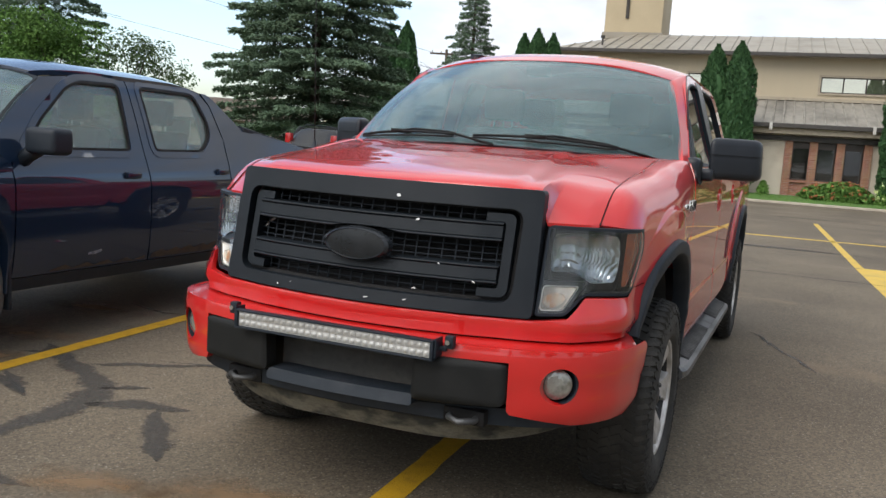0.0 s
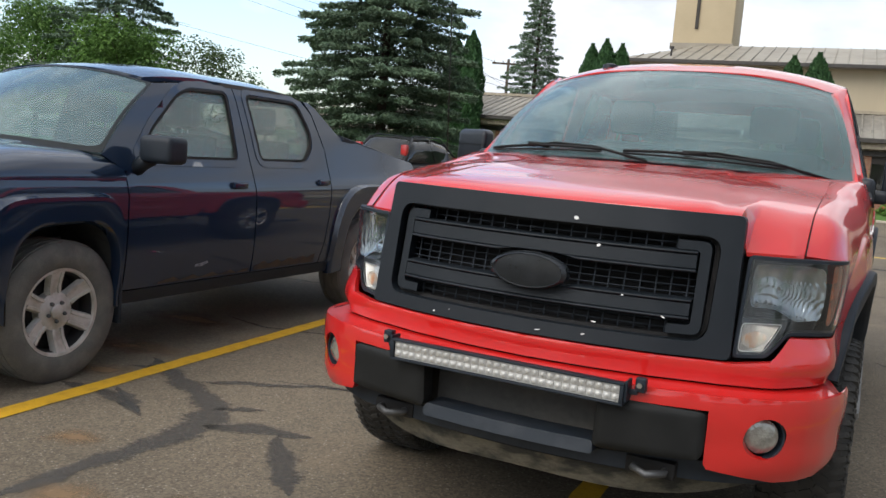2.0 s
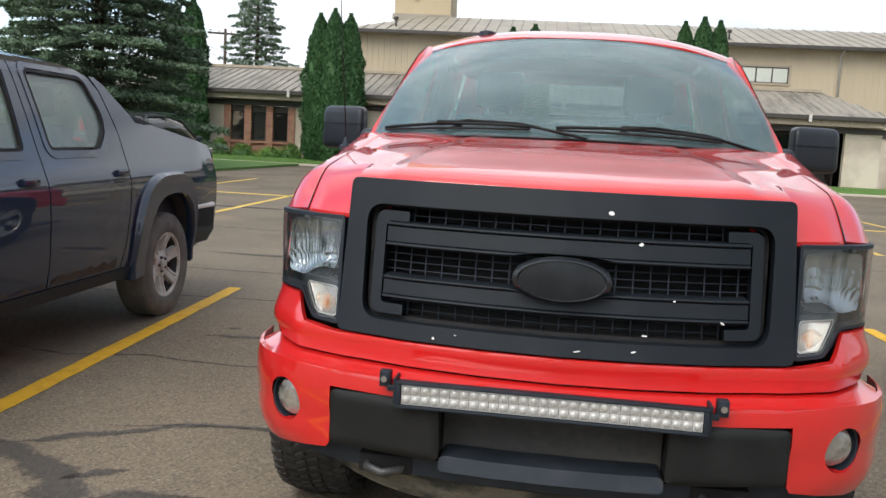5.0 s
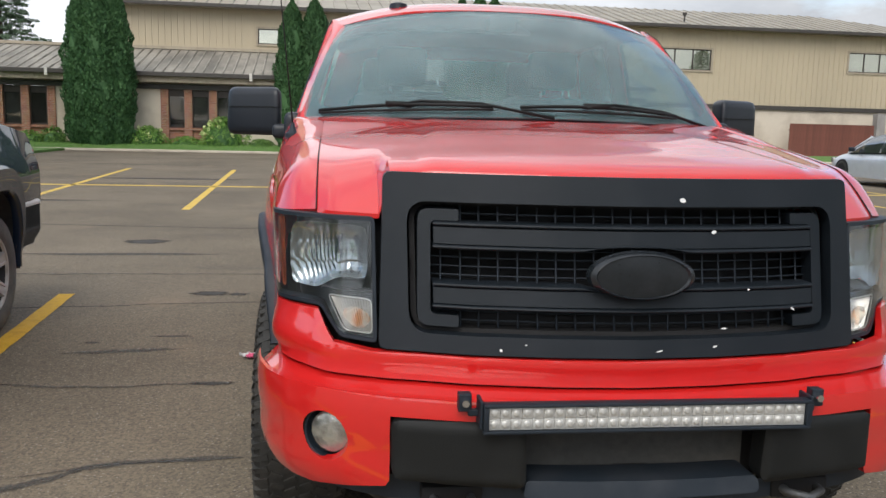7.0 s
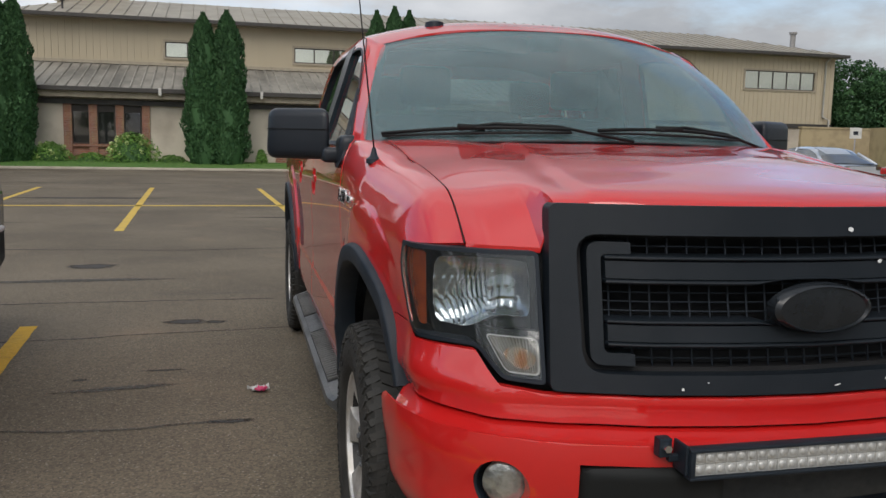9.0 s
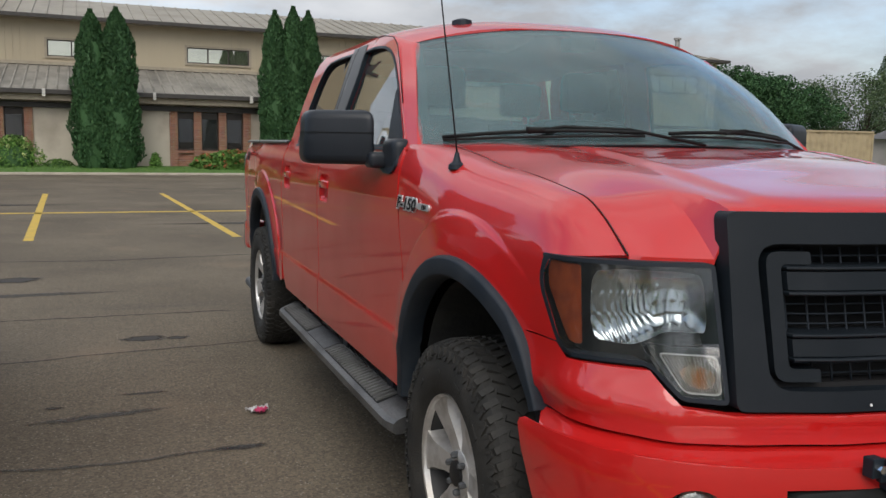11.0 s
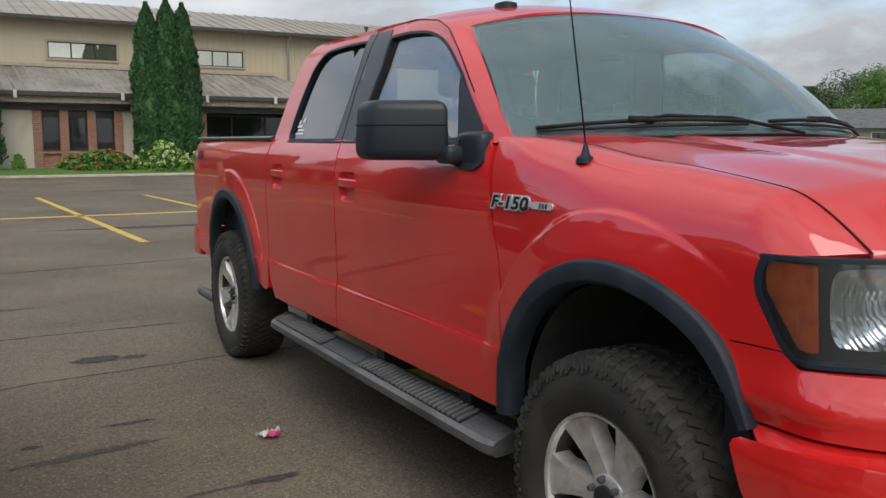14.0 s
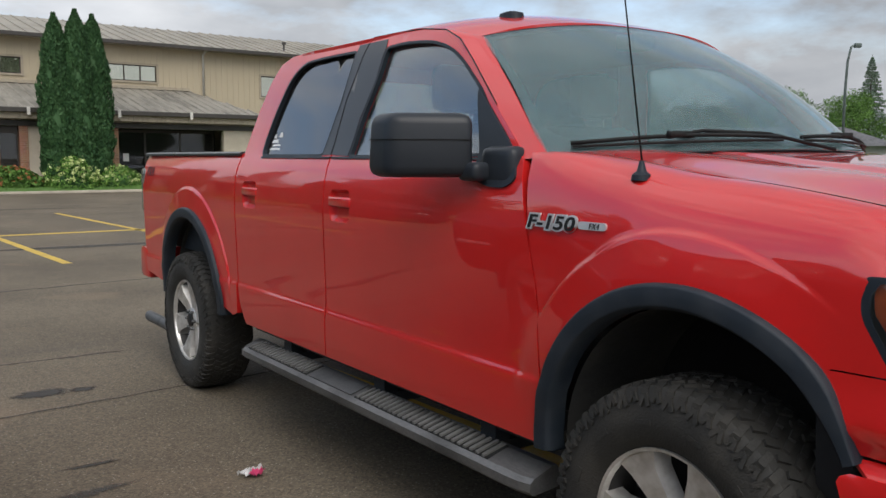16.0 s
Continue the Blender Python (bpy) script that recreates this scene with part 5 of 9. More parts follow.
BED = [(3.808, 0.56), (3.87, 0.54), *arc(RA, 0.49, 0.49, 178, 4, 22), (5.10, 0.58), (5.42, 0.61), (5.47, 0.80), (5.455, 1.385), (3.808, 1.385)]
FENDER = [*arc(FA, 0.485, 0.485, 2, 132, 20), (0.565, 0.921), (0.439, 0.921), (0.506, 1.04), (0.508, 1.08), *[(y + 0.018 * max(1 - 5 * t, 0), 1.10 + 0.30 * t) for t, y in zip(_wt, _wy)], (1.60, 1.40), (1.582, 1.375), (1.557, 1.34), (1.538, 1.29), (1.464, 1.0), (1.425, 0.715)]
for s in (-1, 1):
    inw = (-s, 0, 0)
    fender_o = part("front_fender", sheet(FENDER, lambda u, v: fender(u, v, s), 0.023, thick=0.010, lines=LEDGE, rings=(FA, 0.596, 0.640), inward=lambda u, v: (-s, 0, -0.8 if v > 1.15 else 0)), M_RED, TRUCK)
    fd = part("front_door", sheet(F_DOOR, lambda u, v: body(u, v, s), 0.040, [F_WIN, cup_line(*GRIPS[0])], 0.028, inw, LEDGE), M_RED, TRUCK)
    rd = part("rear_door", sheet(R_DOOR, lambda u, v: body(u, v, s), 0.040, [R_WIN, cup_line(*GRIPS[1])], 0.028, inw, LEDGE), M_RED, TRUCK)
    bedside = part("bed_side", sheet(BED, lambda u, v: body(u, v, s), 0.030, thick=0.03, inward=inw, lines=LEDGE, rings=(RA, 0.596, 0.640)), M_RED, TRUCK)
    part("rail_cap", lattice(lambda u, v: (s * (0.918 - 0.075 * v), 3.815 + 1.64 * u, 1.387 + 0.009 * math.sin(math.pi * min(v * 1.3, 1))), 20, 5, 0.012), M_PILLAR, bedside)

    def shift(d):
        return lambda u, v: (lambda p: (p[0] + s * d, p[1], p[2]))(body(u, v, s))
    for door, win, glass in ((fd, F_WIN, M_CLEAR), (rd, R_WIN, M_TINT)):
        part("window_glass", sheet(grow(win, 0.01), shift(-0.016), 0.08, thick=0.004, inward=inw), glass, door)
        part("window_seal", sheet(grow(win, 0.005), shift(0.003), 0.06, [grow(win, -0.006)], 0.02, inw), M_PLASTIC, door)
    if s < 0:
        for k, (a, b, c, d) in enumerate(((3.40, 1.400, 3.525, 1.411), (3.405, 1.420, 3.50, 1.428), (3.44, 1.436, 3.515, 1.452), (3.41, 1.462, 3.45, 1.486), (3.475, 1.458, 3.505, 1.478))):
            part("sticker_bar", sheet([(a, b), (c, b), (c - 0.015, d), (a + 0.012, d)], shift(-0.013), 0.05, thick=0.001, inward=inw), M_WHITE, rd, "white decal on the window glass")
    part("pillar_trim", sheet([(2.682, 1.372), (2.662, 1.524), (2.612, 1.681), (2.598, 1.815), (2.61, 1.842), (2.748, 1.842), (2.7705, 1.77), (2.8155, 1.60), (2.8255, 1.378)], shift(0.004), 0.05, thick=0.008, inward=inw), M_PILLAR, fd)
    part("pillar_trim", sheet([(2.8345, 1.378), (2.8245, 1.60), (2.7795, 1.77), (2.757, 1.842), (2.836, 1.842), (2.855, 1.60), (2.905, 1.376)], shift(0.004), 0.05, thick=0.008, inward=inw), M_PILLAR, rd)
    part("belt_moulding", sheet([(1.80, 1.360), (2.812, 1.362), (2.812, 1.370), (1.80, 1.367)], shift(0.006), 0.1, thick=0.010, inward=inw), M_PLASTIC, fd)
    part("belt_moulding", sheet([(2.832, 1.362), (3.55, 1.364), (3.55, 1.372), (2.832, 1.370)], shift(0.006), 0.1, thick=0.010, inward=inw), M_PLASTIC, rd)
    part("mirror_sail", sheet(rounded([(1.575, 1.30), (1.60, 1.36), (1.68, 1.430), (1.80, 1.525), (1.895, 1.603), (1.885, 1.56), (1.80, 1.38), (1.79, 1.30), (1.70, 1.275), (1.62, 1.275)], 0.02), shift(0.008), 0.05, thick=0.02, inward=inw), M_PLASTIC, fd)
    # pull handles in their cups
    for door, (hy, hz) in zip((fd, rd), GRIPS):
        def dish(u, v, hy=hy, hz=hz):
            a, b = (u - hy + 0.084) / 0.168, (v - hz + 0.087) / 0.135
            d = 0.024 * min(1, 2.6 * math.sin(math.pi * min(max(a, 0), 1))) * min(1, 2.6 * math.sin(math.pi * min(max(b, 0), 1)))
            p = body(u, v, s)
            return (p[0] - s * (d - 0.001), p[1], p[2])
        part("handle_cup", sheet(grow(cup_line(hy, hz), 0.002), dish, 0.016, thick=0.004, inward=inw), M_RED, door)
        x = body(hy, hz, 1)[0]
        grip = boxes((min(s * (x - 0.010), s * (x + 0.014)), hy - 0.094, hz - 0.024, max(s * (x - 0.010), s * (x + 0.014)), hy + 0.094, hz + 0.016), bevel=0.009, seg=3)
        for v in grip.verts:
            v.co.x -= s * 0.010 * ((v.co.y - hy) / 0.094) ** 2
        part("door_handle", grip, M_RED, door)
    # flares over the wheels
    for (cy, cz), lo, hi, own in ((FA, -3, 157, fender_o), (RA, -4, 184, bedside)):
        def flare(u, v, cy=cy, cz=cz, lo=lo, hi=hi):
            t = radians(lo + (hi - lo) * u)
            end = smooth_step(0.84, 1.0, u) if cy < 2 else 0.0
            r = 0.447 + 0.066 * v * (1 - 0.55 * end)
            y, z = cy + r * 1.0 * math.cos(t), cz + r * 1.02 * math.sin(t)
            prof = (0.002 + 0.016 * smooth_step(0.0, 0.16, v) + 0.003 * math.sin(math.pi * v)) * (1 - 0.85 * smooth_step(0.92, 1.0, v)) * (1 - 0.5 * end)
            return (s * (body(max(y, 0.64), min(max(z, 0.55), 1.12), 1)[0] + prof - 0.10 * max(0.60 - y, 0)), y, z)
        part("wheel_flare", lattice(flare, 48, 18, 0.05, inw), M_DARKPL, own, "matt black plastic wheel arch flare")

        def liner(u, v, cy=cy, cz=cz):
            t = radians(-8 + 196 * u)
            return (s * (0.885 - 0.40 * v), cy + 0.452 * math.cos(t), cz + 0.455 * math.sin(t))
        part("arch_liner", lattice(liner, 30, 3), M_ARCH, own, smooth=True)
    part("rocker_trim", sheet([(1.44, 0.485), (3.70, 0.485), (3.70, 0.54), (1.44, 0.54)], lambda u, v: (s * (0.895 + (v - 0.5) * 0.3), u, v), 0.1, thick=0.05, inward=inw), M_PLASTIC, TRUCK)
    # A-pillar between windscreen and door
    apil = lattice(lambda u, v: (lambda a, b: tuple(a[i] + (b[i] - a[i]) * v for i in range(3)))((lambda t: (s * (0.882 - 0.165 * t), 1.512 + 0.53 * t, 1.368 + 0.426 * t + 0.02 * math.sin(math.pi * t)))(u), (lambda t: (s * (side_x(1.372 + 0.47 * t) + 0.002), 1.585 + 0.555 * t + 0.08 * t ** 4, 1.362 + 0.478 * t))(u)), 20, 4, 0.02, (-s, 0, 0))
    part("windscreen_pillar", apil, M_RED, TRUCK)
    gap = bmesh.new()
    tube(gap, [(s * (side_x(z) - 0.0005), y - 0.003, z + 0.003) for y, z in F_DOOR[6:13]], 0.0021, 5)
    part("door_seal", gap, M_VOID, TRUCK)
    # running board with ribbed pads
    tread = [(s * 0.87, 0.440), (s * 0.90, 0.443), (s * 0.982, 0.417), (s * 1.0, 0.404), (s * 1.002, 0.378), (s * 0.985, 0.364), (s * 0.87, 0.374)]
    board = prism(tread, 1.52, 3.60, "y")
    for y0, y1, k in ((1.52, 1.44, 0.86), (3.60, 3.67, 0.80)):
        ends = [[board.verts.new((s * 0.87 + (x - s * 0.87) * q, y, z - 0.006 * (1 - q))) for x, z in tread] for y, q in ((y0, 1.0), ((y0 + y1) / 2, 0.97), (y1, k))]
        for a, b in zip(ends, ends[1:]):
            for k2 in range(len(tread)):
                board.faces.new((a[k2], a[(k2 + 1) % len(tread)], b[(k2 + 1) % len(tread)], b[k2]))
        board.faces.new(ends[-1])
    bmesh.ops.recalc_face_normals(board, faces=board.faces)
    rb = part("running_board", board, M_BOARD, TRUCK, "worn grey metal running board", smooth=False)
    for p0, p1 in ((1.66, 2.50), (2.95, 3.58)):
        pad = bmesh.new()
        y = p0
        while y < p1:
            for v in box(pad, min(s * 0.897, s * 0.978), y, 0.440, max(s * 0.897, s * 0.978), y + 0.014, 0.452):
                v.co.z -= 0.317 * (abs(v.co.x) - 0.90)
                v.co.y += 0.10 * (abs(v.co.x) - 0.90)
            y += 0.034
        tagged(part("step_pad", pad, M_PAD, rb, smooth=False), kind="stuff")
        part("pad_base", sheet([(p0 - 0.012, 0.894), (p1 + 0.012, 0.894), (p1 + 0.012, 0.981), (p0 - 0.012, 0.981)], lambda u, v: (s * v, u, 0.4445 - 0.317 * (v - 0.90)), 0.2, thick=0.004, inward=(0, 0, -1)), M_COVER, rb)
    part("step_plate", sheet([(2.54, 0.895), (2.91, 0.895), (2.91, 0.98), (2.54, 0.98)], lambda u, v: (s * v, u, 0.4475 - 0.317 * (v - 0.90)), 0.2, thick=0.006, inward=(0, 0, -1)), M_STEEL, rb)
    for y in (1.75, 2.45, 3.3):
        part("bracket", boxes((min(s * 0.60, s * 0.90), y - 0.04, 0.40, max(s * 0.60, s * 0.90), y + 0.04, 0.44), (min(s * 0.84, s * 0.90), y - 0.04, 0.44, max(s * 0.84, s * 0.90), y + 0.04, 0.52)), M_PLASTIC, rb, smooth=False)
    # towing mirror
    def swept(bm):
        for v in bm.verts:
            v.co.y += 0.62 * (abs(v.co.x) - 0.975)
        return bm
    mir = boxes((min(s * 0.968, s * 1.205), 1.733, 1.303, max(s * 0.968, s * 1.205), 1.877, 1.506), bevel=0.036, seg=6)
    for v in mir.verts:
        k = (v.co.z - 1.40) / 0.10
        v.co.y += 0.010 * k * k * (v.co.y < 1.80)
        v.co.x -= s * 0.008 * max(k, 0) * (abs(v.co.x) > 1.1)
    mirror = part("wing_mirror", swept(mir), M_MIRROR, TRUCK, "large black towing mirror")
    seam = boxes((min(s * 0.967, s * 1.2056), 1.7324, 1.303, max(s * 0.967, s * 1.2056), 1.877, 1.506), bevel=0.036, seg=6)
    for v in seam.verts:
        v.co.z = min(max(v.co.z, 1.4212), 1.4232)
    part("mirror_seam", swept(seam), M_VOID, mirror)
    pane = boxes((min(s * 1.00, s * 1.18), 1.8785, 1.335, max(s * 1.00, s * 1.18), 1.882, 1.48))
    part("mirror_glass", swept(pane), M_CHROME, mirror, smooth=False)
    part("mirror_arm", boxes((min(s * 0.90, s * 1.0), 1.70, 1.292, max(s * 0.90, s * 1.0), 1.80, 1.352), bevel=0.022, seg=4), M_MIRROR, mirror)
    part("mirror_mount", boxes((min(s * 0.865, s * 0.945), 1.59, 1.274, max(s * 0.865, s * 0.945), 1.755, 1.402), bevel=0.032, seg=5), M_MIRROR, mirror)

# cab top
def roof(x, y):
    z = 1.952 - 0.085 * abs(x / 0.735) ** 2.6
    if y < 2.42:
        z -= 0.062 * ((2.42 - y) / 0.42) ** 2 + 0.040 * abs(x / 0.715) ** 4 * ((2.42 - y) / 0.42) ** 1.2
    if y > 3.3:
        z -= (0.075 + 0.02 * abs(x / 0.735) ** 4) * ((y - 3.3) / 0.45) ** 2
    return (x, y, z)


def ws_top(x):
    return (x, 1.930 + 0.115 * abs(x / 0.71) ** 2.2, 1.865 - 0.072 * abs(x / 0.71) ** 2.4)


def ws_low(x):
    return (x * 1.225, 1.185 + 0.335 * abs(x / 0.71) ** 2.0, 1.398 - 0.028 * abs(x / 0.71) ** 2)


ROOF = [(0.715 - 1.43 * i / 24, ws_top(0.715 - 1.43 * i / 24)[1] + 0.012) for i in range(25)] + [(-0.742, 2.2), (-0.752, 2.8), (-0.750, 3.40), (-0.72, 3.60), (-0.66, 3.70), (0, 3.74), (0.66, 3.70), (0.72, 3.60), (0.750, 3.40), (0.752, 2.8), (0.742, 2.2)]
part("roof", sheet(ROOF, roof, 0.06, thick=0.03, inward=(0, 0, -1)), M_RED, TRUCK)


def ws(u, v, off=0.0):
    x = -0.717 + 1.434 * u
    a, b = Vector(ws_low(x)), Vector(ws_top(x))
    p = a.lerp(b, v)
    p += Vector((0, -0.62, 0.78)) * (0.035 * math.sin(math.pi * v) + off)
    return tuple(p)


part("windscreen", lattice(lambda u, v: ws(u, v), 30, 16, 0.005, (0, 0.6, -0.8)), M_WSHIELD, TRUCK, "curved windscreen with a dusty film that also paints sky reflection")
FRAME2 = rounded([(0, 0), (1, 0), (1, 1), (0, 1)], 0.02)
part("windscreen_border", sheet(FRAME2, lambda u, v: ws(u, v, -0.010), 0.04, [rounded([(0.020, 0.060), (0.980, 0.060), (0.980, 0.972), (0.020, 0.972)], [0.16, 0.16, 0.06, 0.06], 8)], 0.003, (0, 0.6, -0.8)), M_FRIT, TRUCK)
part("sensor_box", boxes((-0.06, 1.93, 1.79, 0.06, 2.03, 1.85), bevel=0.01), M_VOID, TRUCK)
cabback = part("cab_back", sheet([(-0.86, 0.6), (0.86, 0.6), (0.86, 1.36), (0.72, 1.82), (0.55, 1.86), (-0.55, 1.86), (-0.72, 1.82), (-0.86, 1.36)], lambda u, v: (u, 3.775 - 0.22 * max(v - 1.36, 0), v), 0.12, [rounded([(-0.64, 1.40), (0.64, 1.40), (0.56, 1.78), (-0.56, 1.78)], 0.05)], 0.03, (0, 1, 0)), M_RED, TRUCK)
part("rear_glass", sheet(rounded([(-0.65, 1.39), (0.65, 1.39), (0.57, 1.79), (-0.57, 1.79)], 0.05), lambda u, v: (u, 3.785 - 0.22 * max(v - 1.36, 0), v), 0.3, thick=0.004, inward=(0, 1, 0)), M_CLEAR, cabback)
lamp = bmesh.new()
disc(lamp, [(-0.03, 0.046), (0.010, 0.041), (0.018, 0.018)], 20, "z", pose(-0.45, 2.2, roof(-0.45, 2.2)[2]) @ Matrix.Diagonal((1.0, 1.3, 1, 1)))
part("roof_marker", lamp, M_PLASTIC, TRUCK, "small black roof marker base")
part("roof_edge_seal", lattice(lambda u, v: (lambda p: (p[0], p[1] + 0.006 * v - 0.001, p[2] + 0.007 * v - 0.003))(ws_top(-0.71 + 1.42 * u)), 24, 2, 0.006), M_PLASTIC, TRUCK)

# bonnet
part("bonnet", lattice(bonnet, 120, 48, 0.012), M_RED, TRUCK)
for s in (0, 1):
    seam = bmesh.new()
    tube(seam, [(p[0] + (2 * s - 1) * 0.0026, p[1] - 0.001, p[2] + 0.0004) for p in (bonnet(s, 0.55 * (i / 40) ** 1.4) for i in range(41))], 0.0024, 5, 0.0006)
    part("bonnet_seam", seam, M_VOID, TRUCK)
part("cowl", lattice(lambda u, v: (lambda x: (x, 1.20 + 0.295 * (abs(x) / 0.80) ** 2 + 0.10 * v, 1.376 - 0.034 * (x / 0.8) ** 4 + 0.02 * v))(-0.80 + 1.6 * u), 24, 3, 0.02), M_PLASTIC, TRUCK)
for x0, x1 in ((-0.80, -0.16), (-0.06, 0.60)):
    wp = bmesh.new()
    def on_glass(x, v):
        xx = x / 1.2
        p = ws((xx + 0.717) / 1.434, v, 0.020)
        return (x, p[1], p[2])
    tube(wp, [on_glass(x0 + (x1 - x0) * i / 10, 0.040 + 0.018 * math.sin(math.pi * i / 10)) for i in range(11)], 0.0065, 6)
    tube(wp, [on_glass(x0 + (x1 - x0) * i / 10, 0.022) for i in range(11)], 0.0045, 6)
    tube(wp, [on_glass(x0 + 0.26, 0.050), on_glass(x0 + 0.38, 0.082), on_glass(x0 + 0.60, 0.060), on_glass(x0 + 0.86, -0.03)], 0.006, 6)
    box(wp, -0.05, -0.012, -0.008, 0.05, 0.012, 0.012, m=Matrix.Translation(Vector(on_glass(x0 + 0.30, 0.060))))
    part("windscreen_wiper", wp, M_COVER, TRUCK)

# whip aerial on the passenger wing
ant = bmesh.new()
pb = Vector(fender(1.130, 1.288, -1))
disc(ant, [(pb.z - 0.012, 0.027), (pb.z + 0.003, 0.025), (pb.z + 0.012, 0.013), (pb.z + 0.040, 0.006)], 20, "z", pose(pb.x, pb.y, 0))
aerial = part("aerial_base", ant, M_PLASTIC, TRUCK)
rod = bmesh.new()
tube(rod, [(pb.x, pb.y, pb.z + 0.04), (pb.x - 0.042, pb.y + 0.037, pb.z + 0.47), (pb.x - 0.074, pb.y + 0.063, pb.z + 0.82)], 0.0028, 6, 0.0017)
part("aerial_rod", rod, M_VOID, aerial)

# front end: outlines are (distance along the nose from its middle, height)
_px = np.concatenate([np.linspace(0, 0.900, 60), [0.916, 0.930, 0.945]])
_py = np.array([plan_y(x) for x in _px[:60]] + [0.50, 0.62, 0.76])
_arc = np.concatenate([[0], np.cumsum(np.hypot(np.diff(_px), np.diff(_py)))])


def U(x):
    """Distance along the nose for a place x off the middle line."""
    return math.copysign(float(np.interp(abs(x), _px, _arc)), x)


def nose(u, z, off=0.0):
    a = abs(u)
    x, y = float(np.interp(a, _arc, _px)), float(np.interp(a, _arc, _py))
    dx, dy = float(np.interp(a + 0.02, _arc, _px)) - float(np.interp(a - 0.02, _arc, _px)), float(np.interp(a + 0.02, _arc, _py)) - float(np.interp(a - 0.02, _arc, _py))
    if a < 0.02:
        dx, dy = 1.0, 0.0
    l = math.hypot(dx, dy) or 1
    lean = 0.080 * (z - 0.85) / 0.38 * (1 - 0.75 * smooth_step(0.72, 1.0, a))
    y += lean
    w = smooth_step(0.84, 0.915, x)
    x -= 0.013 * smooth_step(0.72, 0.90, x)
    x += (body(max(y, 0.30), min(z, 1.10), 1)[0] - x) * w
    x, y = x + off * dy / l, y - off * dx / l
    return (math.copysign(x, u) if u else x * 0.0 + 0.0, y, z)


BACK = (0, 1, 0)
sur_out = rounded([(-U(0.615), 0.818), (U(0.615), 0.818), (U(0.606), 1.247), (-U(0.606), 1.247)], [0.02, 0.02, 0.022, 0.022], 5)
sur_in = rounded([(-U(0.545), 0.862), (U(0.545), 0.862), (U(0.552), 1.178), (-U(0.552), 1.178)], 0.055, 6)
grille = part("grille_surround", sheet(sur_out, lambda u, z: nose(u, z, 0.016), 0.04, [sur_in], 0.045, BACK), M_GRILLE, TRUCK, "matt black grille surround with chipped coating")
# near-black lip and sheet put the grille recess's shade into the colour
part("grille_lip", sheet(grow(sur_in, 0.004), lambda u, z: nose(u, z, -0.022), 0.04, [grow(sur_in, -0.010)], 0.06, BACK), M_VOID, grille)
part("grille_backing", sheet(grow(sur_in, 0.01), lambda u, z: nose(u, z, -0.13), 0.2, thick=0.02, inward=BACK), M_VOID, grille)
for z0, z1 in ((1.064, 1.130), (0.922, 0.984)):
    def bar_face(u, v, z0=z0, z1=z1):
        z = z0 + (z1 - z0) * v
        t = abs(2 * v - 1)
        x = -0.488 + 0.976 * u
        # rounded lips along both edges, parted from the flat middle by a fine groove
        lip = 0.008 * math.sqrt(max(1 - ((t - 0.84) / 0.16) ** 2, 0)) if t > 0.68 else 0.003
        if 0.62 < t < 0.70:
            lip = -0.005
        # the lip next to the emblem swells round it
        near = (v > 0.5) == (z0 < 1.0)
        z += (0.020 if z0 < 1.0 else -0.020) * max(1 - (x / 0.135) ** 2, 0) * (t - 0.62) / 0.38 * (-1) * near * (t > 0.62)
        return nose(U(x), z, 0.006 + lip)
    part("grille_bar", lattice(bar_face, 60, 40, 0.06, BACK), M_GRILLE, grille)
for s in (-1, 1):
    cpoly = [(s * U(0.528), 0.878), (s * U(0.528), 1.160), (s * U(0.43), 1.160), (s * U(0.43), 1.132), (s * U(0.497), 1.132), (s * U(0.497), 0.906), (s * U(0.43), 0.906), (s * U(0.43), 0.878)]
    part("grille_bracket", sheet(rounded(cpoly, [0.03, 0.03, 0.004, 0.004, 0.015, 0.015, 0.004, 0.004], 4), lambda u, z: nose(u, z, 0.002), 0.03, thick=0.05, inward=BACK), M_GRILLE, grille)
wires = bmesh.new()
for i in range(-11, 12):
    x = i * 0.048
    tube(wires, [nose(U(x), 0.86 + 0.032 * k, -0.035) for k in range(11)], 0.0028, 5)
for i in range(15):
    z = 0.868 + i * 0.0215
    tube(wires, [nose(U(-0.55 + 0.055 * k), z, -0.035) for k in range(21)], 0.0022, 5)
part("grille_mesh", wires, M_PLASTIC, grille)
emb = bmesh.new()
for k, (sc, of) in enumerate(((1.0, 0.0), (0.97, 0.026), (0.88, 0.034), (0.84, 0.028), (0.5, 0.031), (0.02, 0.032))):
    ring = [emb.verts.new((0.133 * sc * math.cos(a), plan_y(0) + 0.034 - 0.012 - of - 0.012 + 0.03 * (0.133 * sc * math.cos(a)) ** 2, 1.017 + 0.060 * sc * math.sin(a))) for a in (j * math.tau / 40 for j in range(40))]
    if k:
        for j in range(40):
            emb.faces.new((prev[j], prev[(j + 1) % 40], ring[(j + 1) % 40], ring[j]))
    prev = ring
emb.faces.new(prev)
bmesh.ops.recalc_face_normals(emb, faces=emb.faces)
part("emblem", emb, M_EMBLEM, grille, "blacked-out oval emblem")
